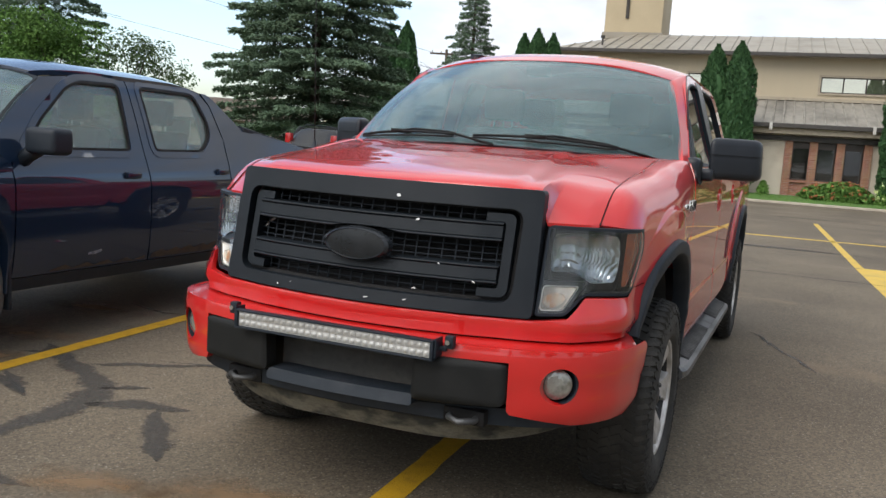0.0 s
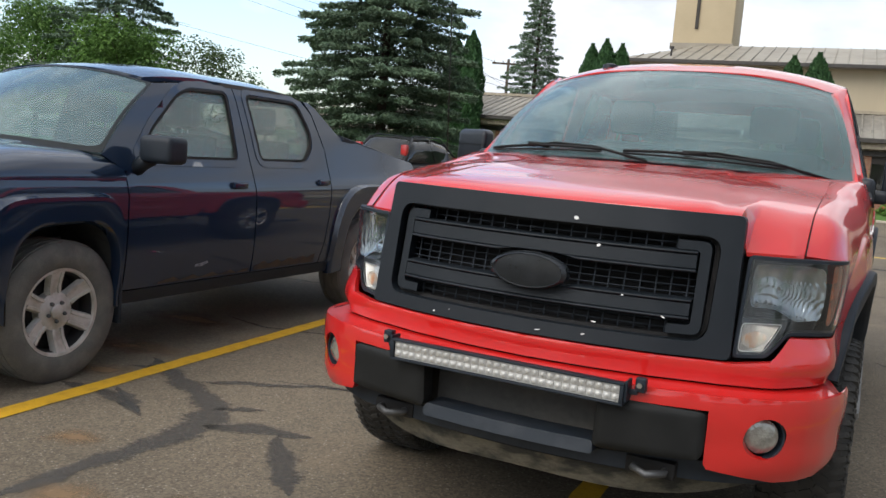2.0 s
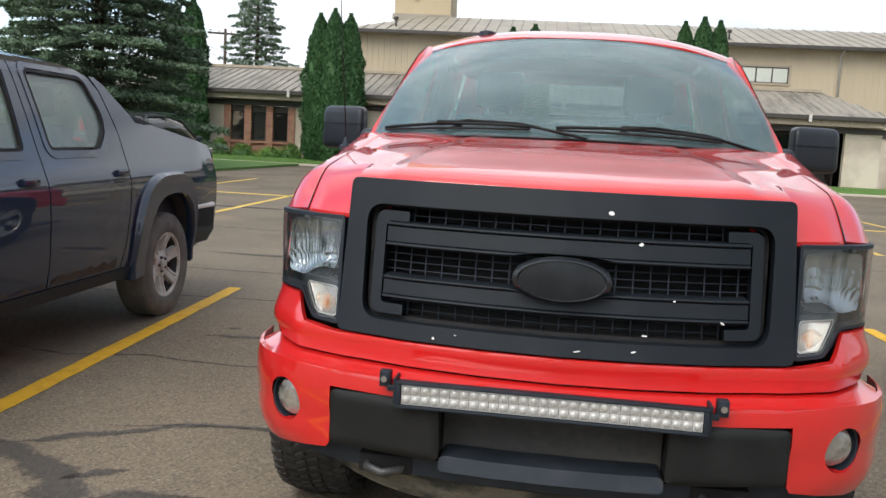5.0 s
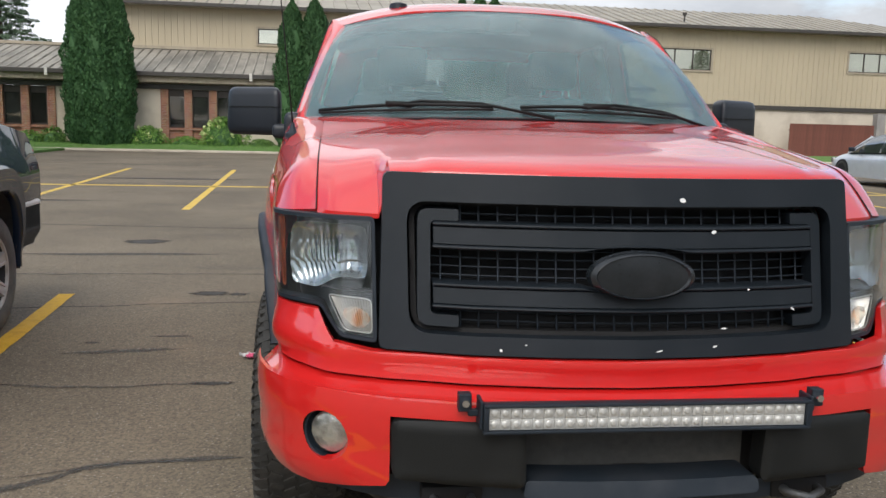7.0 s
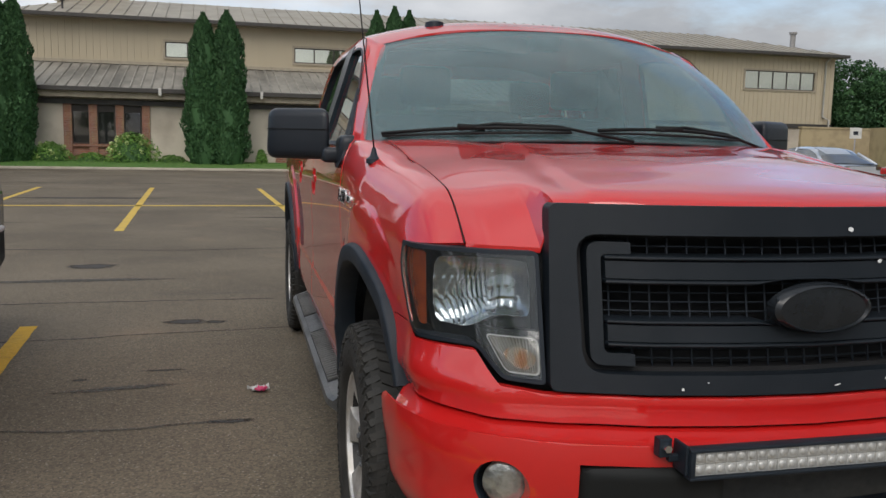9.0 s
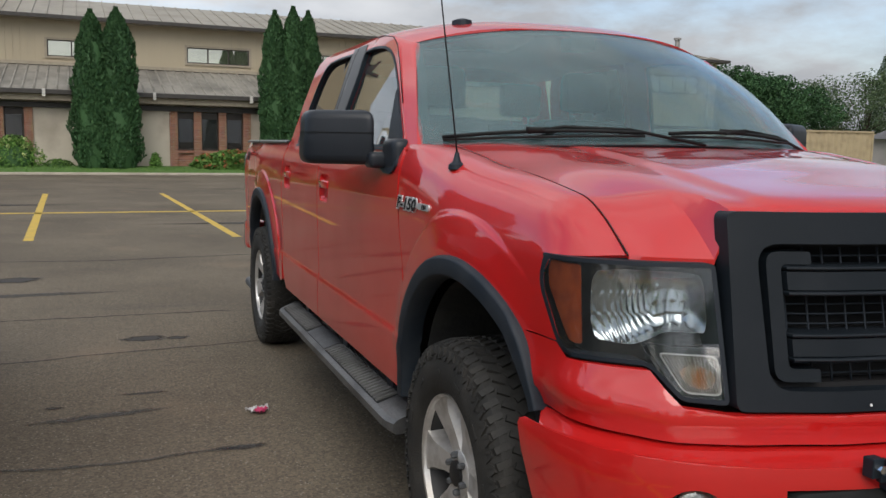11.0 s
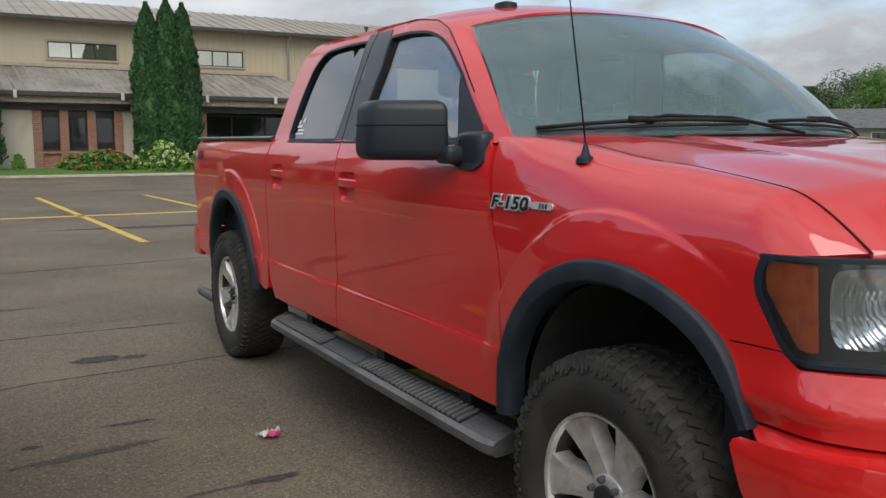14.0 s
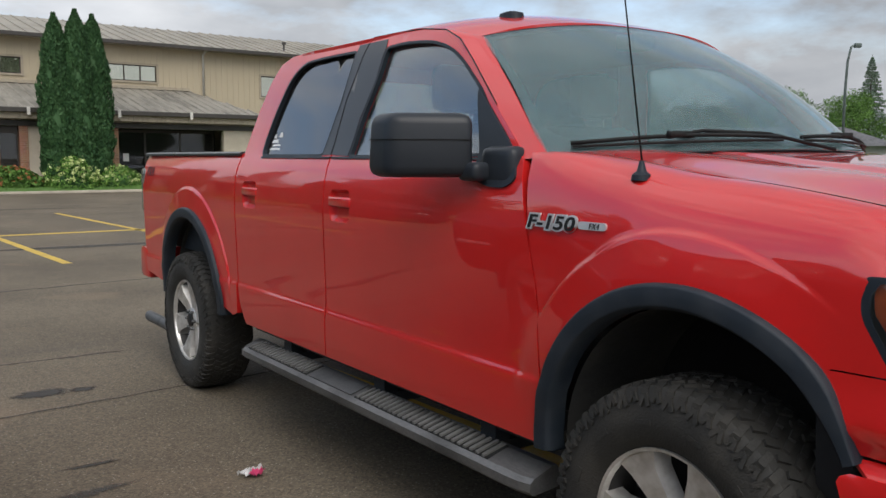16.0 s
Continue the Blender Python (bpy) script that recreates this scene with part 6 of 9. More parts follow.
for cx, cz, w, h, tilt in ((0.117, 1.194, 0.019, 0.011, 0.1), (0.199, 1.118, 0.014, 0.009, 0.2), (0.292, 0.976, 0.007, 0.006, 0), (0.417, 0.925, 0.015, 0.006, -0.5), (0.194, 0.843, 0.014, 0.006, 0.3), (-0.33, 0.832, 0.008, 0.008, 0.5), (-0.27, 0.846, 0.005, 0.004, 0), (0.22, 0.885, 0.020, 0.004, 0.0), (0.05, 0.835, 0.02, 0.004, 0.2)):
    chip = bmesh.new()
    off = 0.0185 if (cz > 1.17 or cz < 0.87) else 0.016
    vs = []
    for k in range(9):
        a = k * math.tau / 9
        r = 0.5 * random.uniform(0.7, 1.15)
        px, pz = w * r * math.cos(a), h * r * math.sin(a)
        vs.append(chip.verts.new(nose(U(cx + px * math.cos(tilt) - pz * math.sin(tilt)), cz + px * math.sin(tilt) + pz * math.cos(tilt), off)))
    chip.faces.new(vs)
    part("paint_chip", chip, M_WHITE, grille, "bare white chip in the coating", smooth=False)

# red nose panel under grille and headlights
edge_l = [(U(0.905) + 0.15, 0.917), (1.064, 0.917), (1.022, 0.886), (U(0.765), 0.892), (U(0.715), 0.823), (U(0.622), 0.812)]
NOSE = [(-(U(0.905) + 0.08), 0.745)] + [(-a, b) for a, b in edge_l] + [(0, 0.812)] + edge_l[::-1] + [(U(0.905) + 0.08, 0.745)]


def nose_skin(u, z):
    d = -0.012 * smooth_step(0.790, 0.775, z) if z < 0.79 else 0.0
    d -= 0.008 * max(0.775 - z, 0) / 0.03
    a = abs(u)
    d += smooth_step(0.893, 0.805, z) * (0.008 + 0.017 * smooth_step(0.50, 0.80, a) * (1 - smooth_step(0.98, 1.14, a)))
    return nose(u, z, 0.012 * (1 - smooth_step(0.90, 1.02, a)) + d)


part("nose_panel", sheet(NOSE, nose_skin, 0.024, thick=0.03, inward=BACK), M_RED, TRUCK)
# black sheet paints the shade behind the nose and bumper openings
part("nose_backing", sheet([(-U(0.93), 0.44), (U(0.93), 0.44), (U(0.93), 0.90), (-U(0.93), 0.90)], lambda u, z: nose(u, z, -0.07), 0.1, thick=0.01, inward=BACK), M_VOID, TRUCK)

# headlights
for s in (-1, 1):
    HL = rounded([(s * U(0.632), 1.131), (s * 1.094, 1.127), (s * 1.120, 1.086), (s * 1.121, 1.040), (s * 1.058, 0.920), (s * 1.017, 0.893), (s * U(0.768), 0.899), (s * U(0.715), 0.829), (s * U(0.625), 0.825)], [0.015, 0.02, 0.02, 0.03, 0.02, 0.02, 0.02, 0.015, 0.015], 3)
    head = part("headlight", sheet(HL, lambda u, z: nose(u, z, -0.065), 0.05, thick=0.03, inward=BACK), M_LAMPBACK, TRUCK, "clear headlight with amber corner")
    part("lamp_rim", sheet(HL, lambda u, z: nose(u, z, 0.001), 0.04, [grow(HL, -0.010)], 0.060, BACK), M_PLASTIC, head)
    part("lens", sheet(grow(HL, -0.010), lambda u, z: nose(u, z, 0.002), 0.04, thick=0.003, inward=BACK), M_LENS, head)

    # one wide bowl: smooth towards the grille, ringed ridges towards the wing, a faceted lower half
    def bowl(u, v):
        p, q = 2 * u - 1, 2 * v - 1
        x = 0.5 * (p * math.sqrt(max(1 - 0.14 * q ** 4, 0)) + 1)
        low = 0.972 - 0.036 * smooth_step(0.35, 0.75, x)
        z = low + (1.107 - low) * 0.5 * (q * math.sqrt(max(1 - 0.14 * p ** 4, 0)) + 1)
        d = 0.012 + 0.044 * (1 - p ** 4) * (1 - 0.75 * q ** 4)
        r = math.hypot((u - 0.30) / 0.70, (v - 0.55) / 1.05)
        ring = smooth_step(0.36, 0.44, r) * smooth_step(0.44, 0.56, u)
        k = r * 14 + 0.4 * ((v > 0.36) + (v > 0.68))
        d += ring * 0.0026 * (abs(2 * (k - math.floor(k)) - 1) - 0.5)
        facet = (1 - ring) * (smooth_step(0.50, 0.46, v) + smooth_step(0.74, 0.78, v) * smooth_step(0.35, 0.40, u)) * smooth_step(0.14, 0.22, u)
        k = (u + 0.10 * v) * 9
        d += facet * (0.0030 * (2 * (k - math.floor(k)) - 1) ** 2 + 0.006 * (v < 0.28))
        return nose(s * U(0.655 + 0.208 * x), z, -min(max(d, 0.010), 0.060))
    part("reflector", lattice(bowl, 150, 48), M_CHROME2, head)
    part("reflector_step", lattice(lambda u, v: nose(s * U(0.668 + 0.110 * u), 0.952 + 0.022 * v - 0.014 * u, -0.012 - 0.030 * v), 16, 4, 0.012, BACK), M_LAMPBACK, head)
    part("amber_marker", sheet(rounded([(s * 0.986, 1.112), (s * 1.084, 1.112), (s * 1.094, 1.090), (s * 1.093, 1.048), (s * 1.014, 0.925), (s * 0.984, 0.925)], 0.010), lambda u, z: nose(u, z, -0.010), 0.03, thick=0.012, inward=BACK), M_AMBER, head)
    def signal(u, v, off=0.0):
        z = 0.846 + 0.082 * v
        xo = 0.706 + 0.044 * v
        fl = u * 15
        return nose(s * U(0.642 + (xo - 0.642) * u), z, -0.015 + off + 0.007 * (1 - (2 * (fl - math.floor(fl)) - 1) ** 2))
    part("turn_signal", lattice(signal, 120, 3, 0.02, BACK), M_SIGNAL, head, "fluted clear and orange turn signal")
    part("orange_core", lattice(lambda u, v: signal(0.46 + 0.78 * (u - 0.5) * math.sqrt(1 - 0.95 * (2 * v - 1) ** 2), 0.10 + 0.62 * v, 0.0006), 60, 12), M_SIGNAL2, head)
    ring = rounded([(s * U(0.752), 0.931), (s * U(0.640), 0.929), (s * U(0.637), 0.843), (s * U(0.708), 0.845)], 0.016, 4)
    part("signal_rim", sheet(ring, lambda u, z: nose(u, z, -0.0035), 0.02, [grow(ring, -0.0025)], 0.012, BACK), M_ALLOY2, head)
    part("signal_bezel", sheet(rounded([(s * U(0.775), 0.946), (s * U(0.630), 0.944), (s * U(0.627), 0.831), (s * U(0.716), 0.833)], 0.014), lambda u, z: nose(u, z, -0.007), 0.02, [grow(ring, -0.002)], 0.02, BACK), M_LAMPBACK, head)

# bumper: a separate sweep in front of the nose
_bx = np.array([0, 0.15, 0.3, 0.45, 0.6, 0.70, 0.78, 0.85, 0.902, 0.932, 0.944])
_by = np.array([-0.105, -0.100, -0.085, -0.062, -0.022, 0.022, 0.078, 0.152, 0.250, 0.36, 0.485])
_ba = np.concatenate([[0], np.cumsum(np.hypot(np.diff(_bx), np.diff(_by)))])
BEND = float(_ba[-1])
_bxs, _bys = curve(_ba, _bx), curve(_ba, _by)


def V(x):
    return math.copysign(float(np.interp(abs(x), _bx, _ba)), x)


def bump(u, z, off=0.0):
    a = abs(u)
    x, y = (_bxs(a) if a > 0.03 else a), _bys(a)
    dx, dy = _bxs(a + 0.02) - _bxs(max(a - 0.02, 0)), _bys(a + 0.02) - _bys(max(a - 0.02, 0))
    l = math.hypot(dx, dy) or 1
    return (math.copysign(x + off * dy / l, u), y - off * dx / l, z)


def bump_skin(u, z):
    d = -0.013 * (1 - math.sqrt(max(1 - min(max((z - 0.705) / 0.036, 0), 1) ** 2, 0)))
    d -= 0.030 * smooth_step(0.53, 0.45, z) * 1.0
    d += 0.006 * smooth_step(0.60, 0.64, z)
    return bump(u, z - 0.014 * smooth_step(V(0.70), BEND, abs(u)) * smooth_step(0.62, 0.73, z), d)


fog_l = [arc((sgn * V(0.752), 0.617), 0.068, 0.062, 0, 345, 23) for sgn in (-1, 1)]
B_OUT = [(-BEND, 0.712), (-BEND + 0.006, 0.726), (-BEND + 0.025, 0.735), (BEND - 0.025, 0.735), (BEND - 0.006, 0.726), (BEND, 0.712), (BEND - 0.03, 0.60), (BEND - 0.10, 0.475), (V(0.80), 0.478), (V(0.61), 0.515), (V(0.60), 0.53), (V(0.598), 0.690), (-V(0.598), 0.690), (-V(0.60), 0.53), (-V(0.61), 0.515), (-V(0.80), 0.478), (-BEND + 0.10, 0.475), (-BEND + 0.03, 0.60)]
bumper = part("bumper", sheet(B_OUT, bump_skin, 0.030, fog_l, 0.035, BACK), M_RED, TRUCK)
def shelf(u, v):
    p, q = bump((2 * u - 1) * (BEND - 0.035), 0.732 - 0.014 * smooth_step(0.70, 1.0, abs(2 * u - 1)) - 0.016 * smooth_step(0.90, 1.0, abs(2 * u - 1)), -0.014), nose((2 * u - 1) * (U(0.905) + 0.09), 0.739, -0.02)
    return tuple(p[i] + (q[i] - p[i]) * v for i in range(3))


part("bumper_ledge", lattice(lambda u, v: shelf(u, 0.93 * v), 60, 3, 0.01), M_RED, bumper)
# black strip paints the shade in the slit between ledge and nose
part("ledge_gap", lattice(lambda u, v: (lambda p: (p[0], p[1], p[2] - 0.016))(shelf(u, 0.90 + 0.10 * v)), 60, 3, 0.01), M_VOID, bumper)
for s in (-1, 1):
    def plate_skin(u, z):
        a = abs(u)
        e = min(a - V(0.285), V(0.597) - a, z - 0.532, 0.692 - z)
        return bump(u, z, 0.020 - 0.016 * max(1 - max(e, 0) / 0.022, 0) ** 2)
    part("bumper_plate", sheet(rounded([(s * V(0.285), 0.530), (s * V(0.592), 0.543), (s * V(0.598), 0.684), (s * V(0.290), 0.694)], 0.030, 5), plate_skin, 0.011, thick=0.06, inward=BACK), M_COVER, bumper, "flat black cover plate")
    fog = bmesh.new()
    c = Vector(bump(s * V(0.750), 0.619, -0.030))
    m = Matrix.Translation(c) @ pose(0, 0, 0, 0, 0, s * 18)
    disc(fog, [(0.05, 0.054), (-0.002, 0.054), (-0.009, 0.047), (-0.014, 0.024)], 28, "y", m)
    part("fog_lamp", fog, M_FOG, bumper, "round clear fog lamp")
    cup = bmesh.new()
    m2 = Matrix.Translation(Vector(bump(s * V(0.752), 0.617, -0.03))) @ pose(0, 0, 0, 0, 0, s * 32)
    lathe(cup, [(-0.018, 0.069), (-0.016, 0.064), (0.06, 0.056), (0.06, 0.069)], 28, "y", m2)
    disc(cup, [(0.06, 0.07), (0.065, 0.07)], 28, "y", m2)
    part("fog_bezel", cup, M_PLASTIC, bumper)
    hook = bmesh.new()
    tube(hook, [(s * 0.40, 0.10, 0.478), (s * 0.40, -0.02, 0.473), (s * 0.445, -0.05, 0.470), (s * 0.49, -0.02, 0.473), (s * 0.49, 0.10, 0.478)], 0.012, 8)
    part("tow_hook", hook, M_STEEL, bumper)
    # solid black block paints the shade of the opening behind the hook
    part("hook_pocket", boxes((min(s * 0.37, s * 0.52), 0.0, 0.448, max(s * 0.37, s * 0.52), 0.06, 0.502), bevel=0.008), M_VOID, bumper)
step = [(-V(0.29), 0.506), (V(0.29), 0.506), (V(0.285), 0.545), (-V(0.285), 0.545)]
part("step_bar", sheet(rounded(step, 0.012), lambda u, z: bump(u, z, 0.002 - 0.8 * max(z - 0.530, 0)), 0.05, thick=0.10, inward=BACK), M_DARKPL, bumper)
part("bumper_lower", sheet([(-V(0.92), 0.452), (V(0.92), 0.452), (V(0.90), 0.476), (V(0.61), 0.513), (V(0.30), 0.50), (-V(0.30), 0.50), (-V(0.61), 0.513), (-V(0.90), 0.476)], lambda u, z: bump(u, z, -0.080), 0.06, thick=0.04, inward=BACK), M_DARKPL, bumper)
part("intake_floor", boxes((-0.29, 0.02, 0.53, 0.29, 0.05, 0.69)), M_LINER, bumper, smooth=False)
part("air_dam", lattice(lambda u, v: (-0.70 + 1.40 * u, -0.02 + 0.24 * abs(2 * u - 1) ** 2.6 + 0.05 * v, 0.508 - (0.143 + 0.006 * math.sin(9 * u)) * v * (1 - 0.30 * abs(2 * u - 1) ** 5)), 30, 8, 0.012, (0, 1, 0)), M_DAM, TRUCK, "mud-stained plastic air dam")

# light bar
lb = thing("light_bar", "slim LED light bar bolted across the bumper", "light bar", m=pose(0.01, 0, 0))
lbx0, lbx1 = -0.398, 0.376
part("housing", boxes((lbx0, -0.112, 0.686, lbx1, -0.100, 0.746), bevel=0.002), M_PLASTIC, lb)
for z in (0.682, 0.743):
    part("housing_rail", boxes((lbx0, -0.140, z, lbx1, -0.108, z + 0.007), bevel=0.002), M_PLASTIC, lb)
for x in (lbx0, lbx1 - 0.012):
    part("end_cap", boxes((x, -0.140, 0.689, x + 0.012, -0.108, 0.743), bevel=0.002), M_PLASTIC, lb)
part("fin", boxes(*[(lbx0, -0.100 + 0.0, 0.688 + 0.012 * i, lbx1, -0.082, 0.691 + 0.012 * i) for i in range(5)]), M_PLASTIC, lb, smooth=False)
cell = bmesh.new()
box(cell, -0.0122, -0.004, -0.0128, 0.0122, 0.004, 0.0128, bevel=0.0015)
disc(cell, [(-0.003, 0.0105), (-0.0065, 0.008), (-0.0078, 0.004)], 10, "y")
first = None
ncell = 30
for i in range(ncell):
    for j in range(2):
        m = pose(lbx0 + 0.0255 + (lbx1 - lbx0 - 0.051) * i / (ncell - 1), -0.128, 0.7028 + 0.0264 * j)
        if first is None:
            first = part("led_cell", cell, M_LED, lb, "", True, m)
        else:
            again(first, m)
for s, x in ((-1, lbx0), (1, lbx1)):
    part("bracket", boxes((x + s * 0.004 - 0.004, -0.132, 0.692, x + s * 0.004 + 0.004, -0.075, 0.757), (min(x + s * 0.022, x + s * 0.052), -0.098, 0.722, max(x + s * 0.022, x + s * 0.052), -0.070, 0.764), (min(x + s * 0.004, x + s * 0.03), -0.10, 0.712, max(x + s * 0.004, x + s * 0.03), -0.085, 0.728), bevel=0.003), M_PLASTIC, lb, smooth=False)
    bolt = bmesh.new()
    disc(bolt, [(-0.012, 0.009), (0.004, 0.009)], 6, "y", pose(x + s * 0.037, -0.099, 0.745))
    part("bolt", bolt, M_CHROME, lb, smooth=False)

# badge: legible characters on the passenger wing
def side_text(body_text, size, y, z, s, mat, name, parent, off, shear=0.0, depth=0.004, grow_by=0.0, wide=1.0):
    cu = bpy.data.curves.new(name, "FONT")
    cu.body, cu.size, cu.extrude, cu.shear = body_text, size, depth, shear
    cu.offset, cu.space_character = grow_by, 1.06
    tmp = bpy.data.objects.new(name, cu)
    scene.collection.objects.link(tmp)
    me = bpy.data.meshes.new_from_object(tmp.evaluated_get(bpy.context.evaluated_depsgraph_get()))
    bpy.data.objects.remove(tmp)
    me.materials.append(mat)
    for v in me.vertices:
        yy, zz = (y - wide * v.co.x if s < 0 else y + wide * v.co.x), z + v.co.y
        p = fender_at(yy, zz, s) if yy < 1.6 else body(yy, zz, s)
        v.co = (p[0] + s * (off + v.co.z), p[1], p[2])
    ob = new(name, me)
    ob.parent = parent
    return ob


def badge_plate(y0, y1, z0, z1, s, mat, parent, d=0.006):
    return part("badge_plate", sheet(rounded([(y0, z0), (y1, z0), (y1, z1), (y0, z1)], 0.012), lambda u, v: (lambda p: (p[0] + s * d, p[1], p[2]))(fender_at(u, v, s)), 0.03, thick=0.008, inward=(-s, 0, 0)), mat, parent)


for s in (-1, 1):
    badge = badge_plate(1.184, 1.288, 1.172, 1.193, s, M_BADGE, TRUCK)
    side_text("F-150", 0.054, 1.498 if s < 0 else 1.276, 1.165, s, M_BADGE, "letter_rim", badge, 0.006, 0.22, 0.0022, 0.0062, 1.50)
    side_text("F-150", 0.054, 1.498 if s < 0 else 1.276, 1.165, s, M_VOID, "badge_inlay", badge, 0.0088, 0.22, 0.001, 0.0012, 1.50)
    side_text("FX4", 0.022, 1.246 if s < 0 else 1.20, 1.175, s, M_VOID, "badge_model", badge, 0.007, 0.2, 0.001)
    side_text("FX4", 0.085, 5.38 if s < 0 else 5.16, 1.245, s, M_DARKPL, "bed_decal", TRUCK, 0.003, 0.25, 0.001)

# bed, tail, underside
part("bed_floor", boxes((-0.86, 3.85, 0.80, 0.86, 5.38, 0.86), (-0.86, 3.85, 0.86, -0.80, 5.38, 1.375), (0.80, 3.85, 0.86, 0.86, 5.38, 1.375), (-0.86, 3.82, 0.86, 0.86, 3.85, 1.375)), M_PLASTIC, TRUCK, smooth=False)
part("tailgate", boxes((-0.80, 5.385, 0.80, 0.80, 5.455, 1.375), bevel=0.012), M_RED, TRUCK)
part("bed_cover", boxes((-0.82, 3.86, 1.376, 0.82, 5.41, 1.393), bevel=0.004), M_DARKPL, TRUCK)
for s in (-1, 1):
    part("tail_lamp", boxes((min(s * 0.80, s * 0.940), 5.42, 1.00, max(s * 0.80, s * 0.940), 5.52, 1.29), bevel=0.02), M_FOG, TRUCK, "tall clear-lensed tail lamp")
part("rear_bumper", boxes((-0.935, 5.42, 0.55, 0.935, 5.61, 0.765), bevel=0.03), M_RED, TRUCK)
ex = bmesh.new()
lathe(ex, [(5.0, 0.036), (5.53, 0.036), (5.53, 0.032), (5.0, 0.032)], 16, "y", pose(-0.90, 0, 0.275))
for v in ex.verts:
    if v.co.y > 5.4:
        v.co.y += 0.5 * (v.co.z - 0.275)
part("exhaust_tip", ex, M_STEEL, TRUCK)
part("chassis_rail", boxes((-0.46, 0.25, 0.42, -0.36, 5.25, 0.56), (0.36, 0.25, 0.42, 0.46, 5.25, 0.56), (-0.36, 0.5, 0.40, 0.36, 0.75, 0.52), (-0.36, 2.2, 0.42, 0.36, 2.4, 0.52)), M_VOID, TRUCK, smooth=False)
part("floor_pan", boxes((-0.90, 1.45, 0.54, 0.90, 3.66, 0.60), (-0.5, 0.3, 0.60, 0.5, 1.45, 1.1)), M_VOID, TRUCK, smooth=False)
ax = bmesh.new()
tube(ax, [(-0.75, 4.58, 0.40), (0.75, 4.58, 0.40)], 0.05, 12)
tube(ax, [(-0.75, 0.95, 0.40), (0.75, 0.95, 0.40)], 0.045, 12)
disc(ax, [(-0.13, 0.06), (-0.05, 0.13), (0.05, 0.13), (0.13, 0.06)], 16, "x", pose(0, 4.58, 0.40))
part("axle", ax, M_DIRT, TRUCK)
wheel_set(TRUCK, 0.405, 0.285, 0.235, 6, [(-0.838, 0.95, 0.402), (0.838, 0.95, 0.402), (-0.838, 4.58, 0.402), (0.838, 4.58, 0.402)], True, M_RUBBER, M_ALLOY, 6)


# cabin
def seat(parent, x, y, z, w, mat, head=True):
    bk = boxes((x - w / 2, y, z, x + w / 2, y + 0.16, z + 0.62), bevel=0.05)
    for v in bk.verts:
        v.co.y += 0.18 * (v.co.z - z)
    part("seat_back", bk, mat, parent)
    part("seat_base", boxes((x - w / 2, y - 0.48, z - 0.12, x + w / 2, y + 0.08, z + 0.04), bevel=0.04), mat, parent)
    if head:
        hr = boxes((x - 0.13, y + 0.10, z + 0.66, x + 0.13, y + 0.20, z + 0.86), bevel=0.04)
        part("headrest", hr, mat, parent)
        st = bmesh.new()
        for dx in (-0.06, 0.06):
            tube(st, [(x + dx, y + 0.14, z + 0.58), (x + dx, y + 0.15, z + 0.70)], 0.008, 6)
        part("headrest_post", st, M_CHROME, parent)


for x in (-0.40, 0.40):
    seat(TRUCK, x, 2.45, 0.90, 0.52, M_FABRIC)
for x in (-0.45, 0.0, 0.45):
    seat(TRUCK, x, 3.32, 0.90, 0.44, M_FABRIC, x != 0)
part("dashboard", lattice(lambda u, v: (-0.84 + 1.68 * u, 1.36 + 0.52 * v + 0.10 * (2 * u - 1) ** 2, 1.36 - 0.02 * v - 0.30 * max(v - 0.8, 0) / 0.2), 16, 8, 0.05), M_VOID, TRUCK)
sw = bmesh.new()
lathe(sw, [(-0.014, 0.185), (0, 0.199), (0.014, 0.185), (0, 0.171)], 32, "y", pose(0.40, 1.98, 1.24, -22))
tube(sw, [(0.40, 1.80, 1.18), (0.40, 1.98, 1.24)], 0.03, 8)
part("steering_wheel", sw, M_VOID, TRUCK)


# ---- the navy pickup in the next stall ----
NAVY = thing("crew_cab_pickup", "dark navy crew-cab pickup with sloping rear pillars and dusty tyres", "pickup truck", m=pose(-3.60, -0.457, 0, 0, 0, 1.6))
nb_x = curve((0.36, 0.45, 0.60, 0.80, 0.97, 0.99, 1.01, 1.07, 1.14, 1.20, 1.40, 1.62, 1.70), (0.848, 0.877, 0.902, 0.917, 0.919, 0.918, 0.9145, 0.896, 0.873, 0.852, 0.788, 0.708, 0.66))
NF, NR = (0.968, 0.40), (4.06, 0.40)


def nbody(y, z, s):
    x = nb_x(z)
    x -= 0.05 * (1 - smooth_step(0.0, 0.6, y)) + 0.02 * smooth_step(4.6, 5.05, y)
    return (s * x, y, z)


def squarish(c, d, ahead, behind, b, n):
    """Radius of a squarish arch in the direction (c, d); it may reach farther ahead than behind."""
    return ((abs(c) / (behind if c > 0 else ahead)) ** n + (abs(d) / b) ** n) ** (-1 / n)


def oval(centre, ahead, behind, b, n, t0, t1, k):
    out = []
    for i in range(k + 1):
        t = radians(t0 + (t1 - t0) * i / k)
        r = squarish(math.cos(t), math.sin(t), ahead, behind, b, n)
        out.append((centre[0] + r * math.cos(t), centre[1] + r * math.sin(t)))
    return out


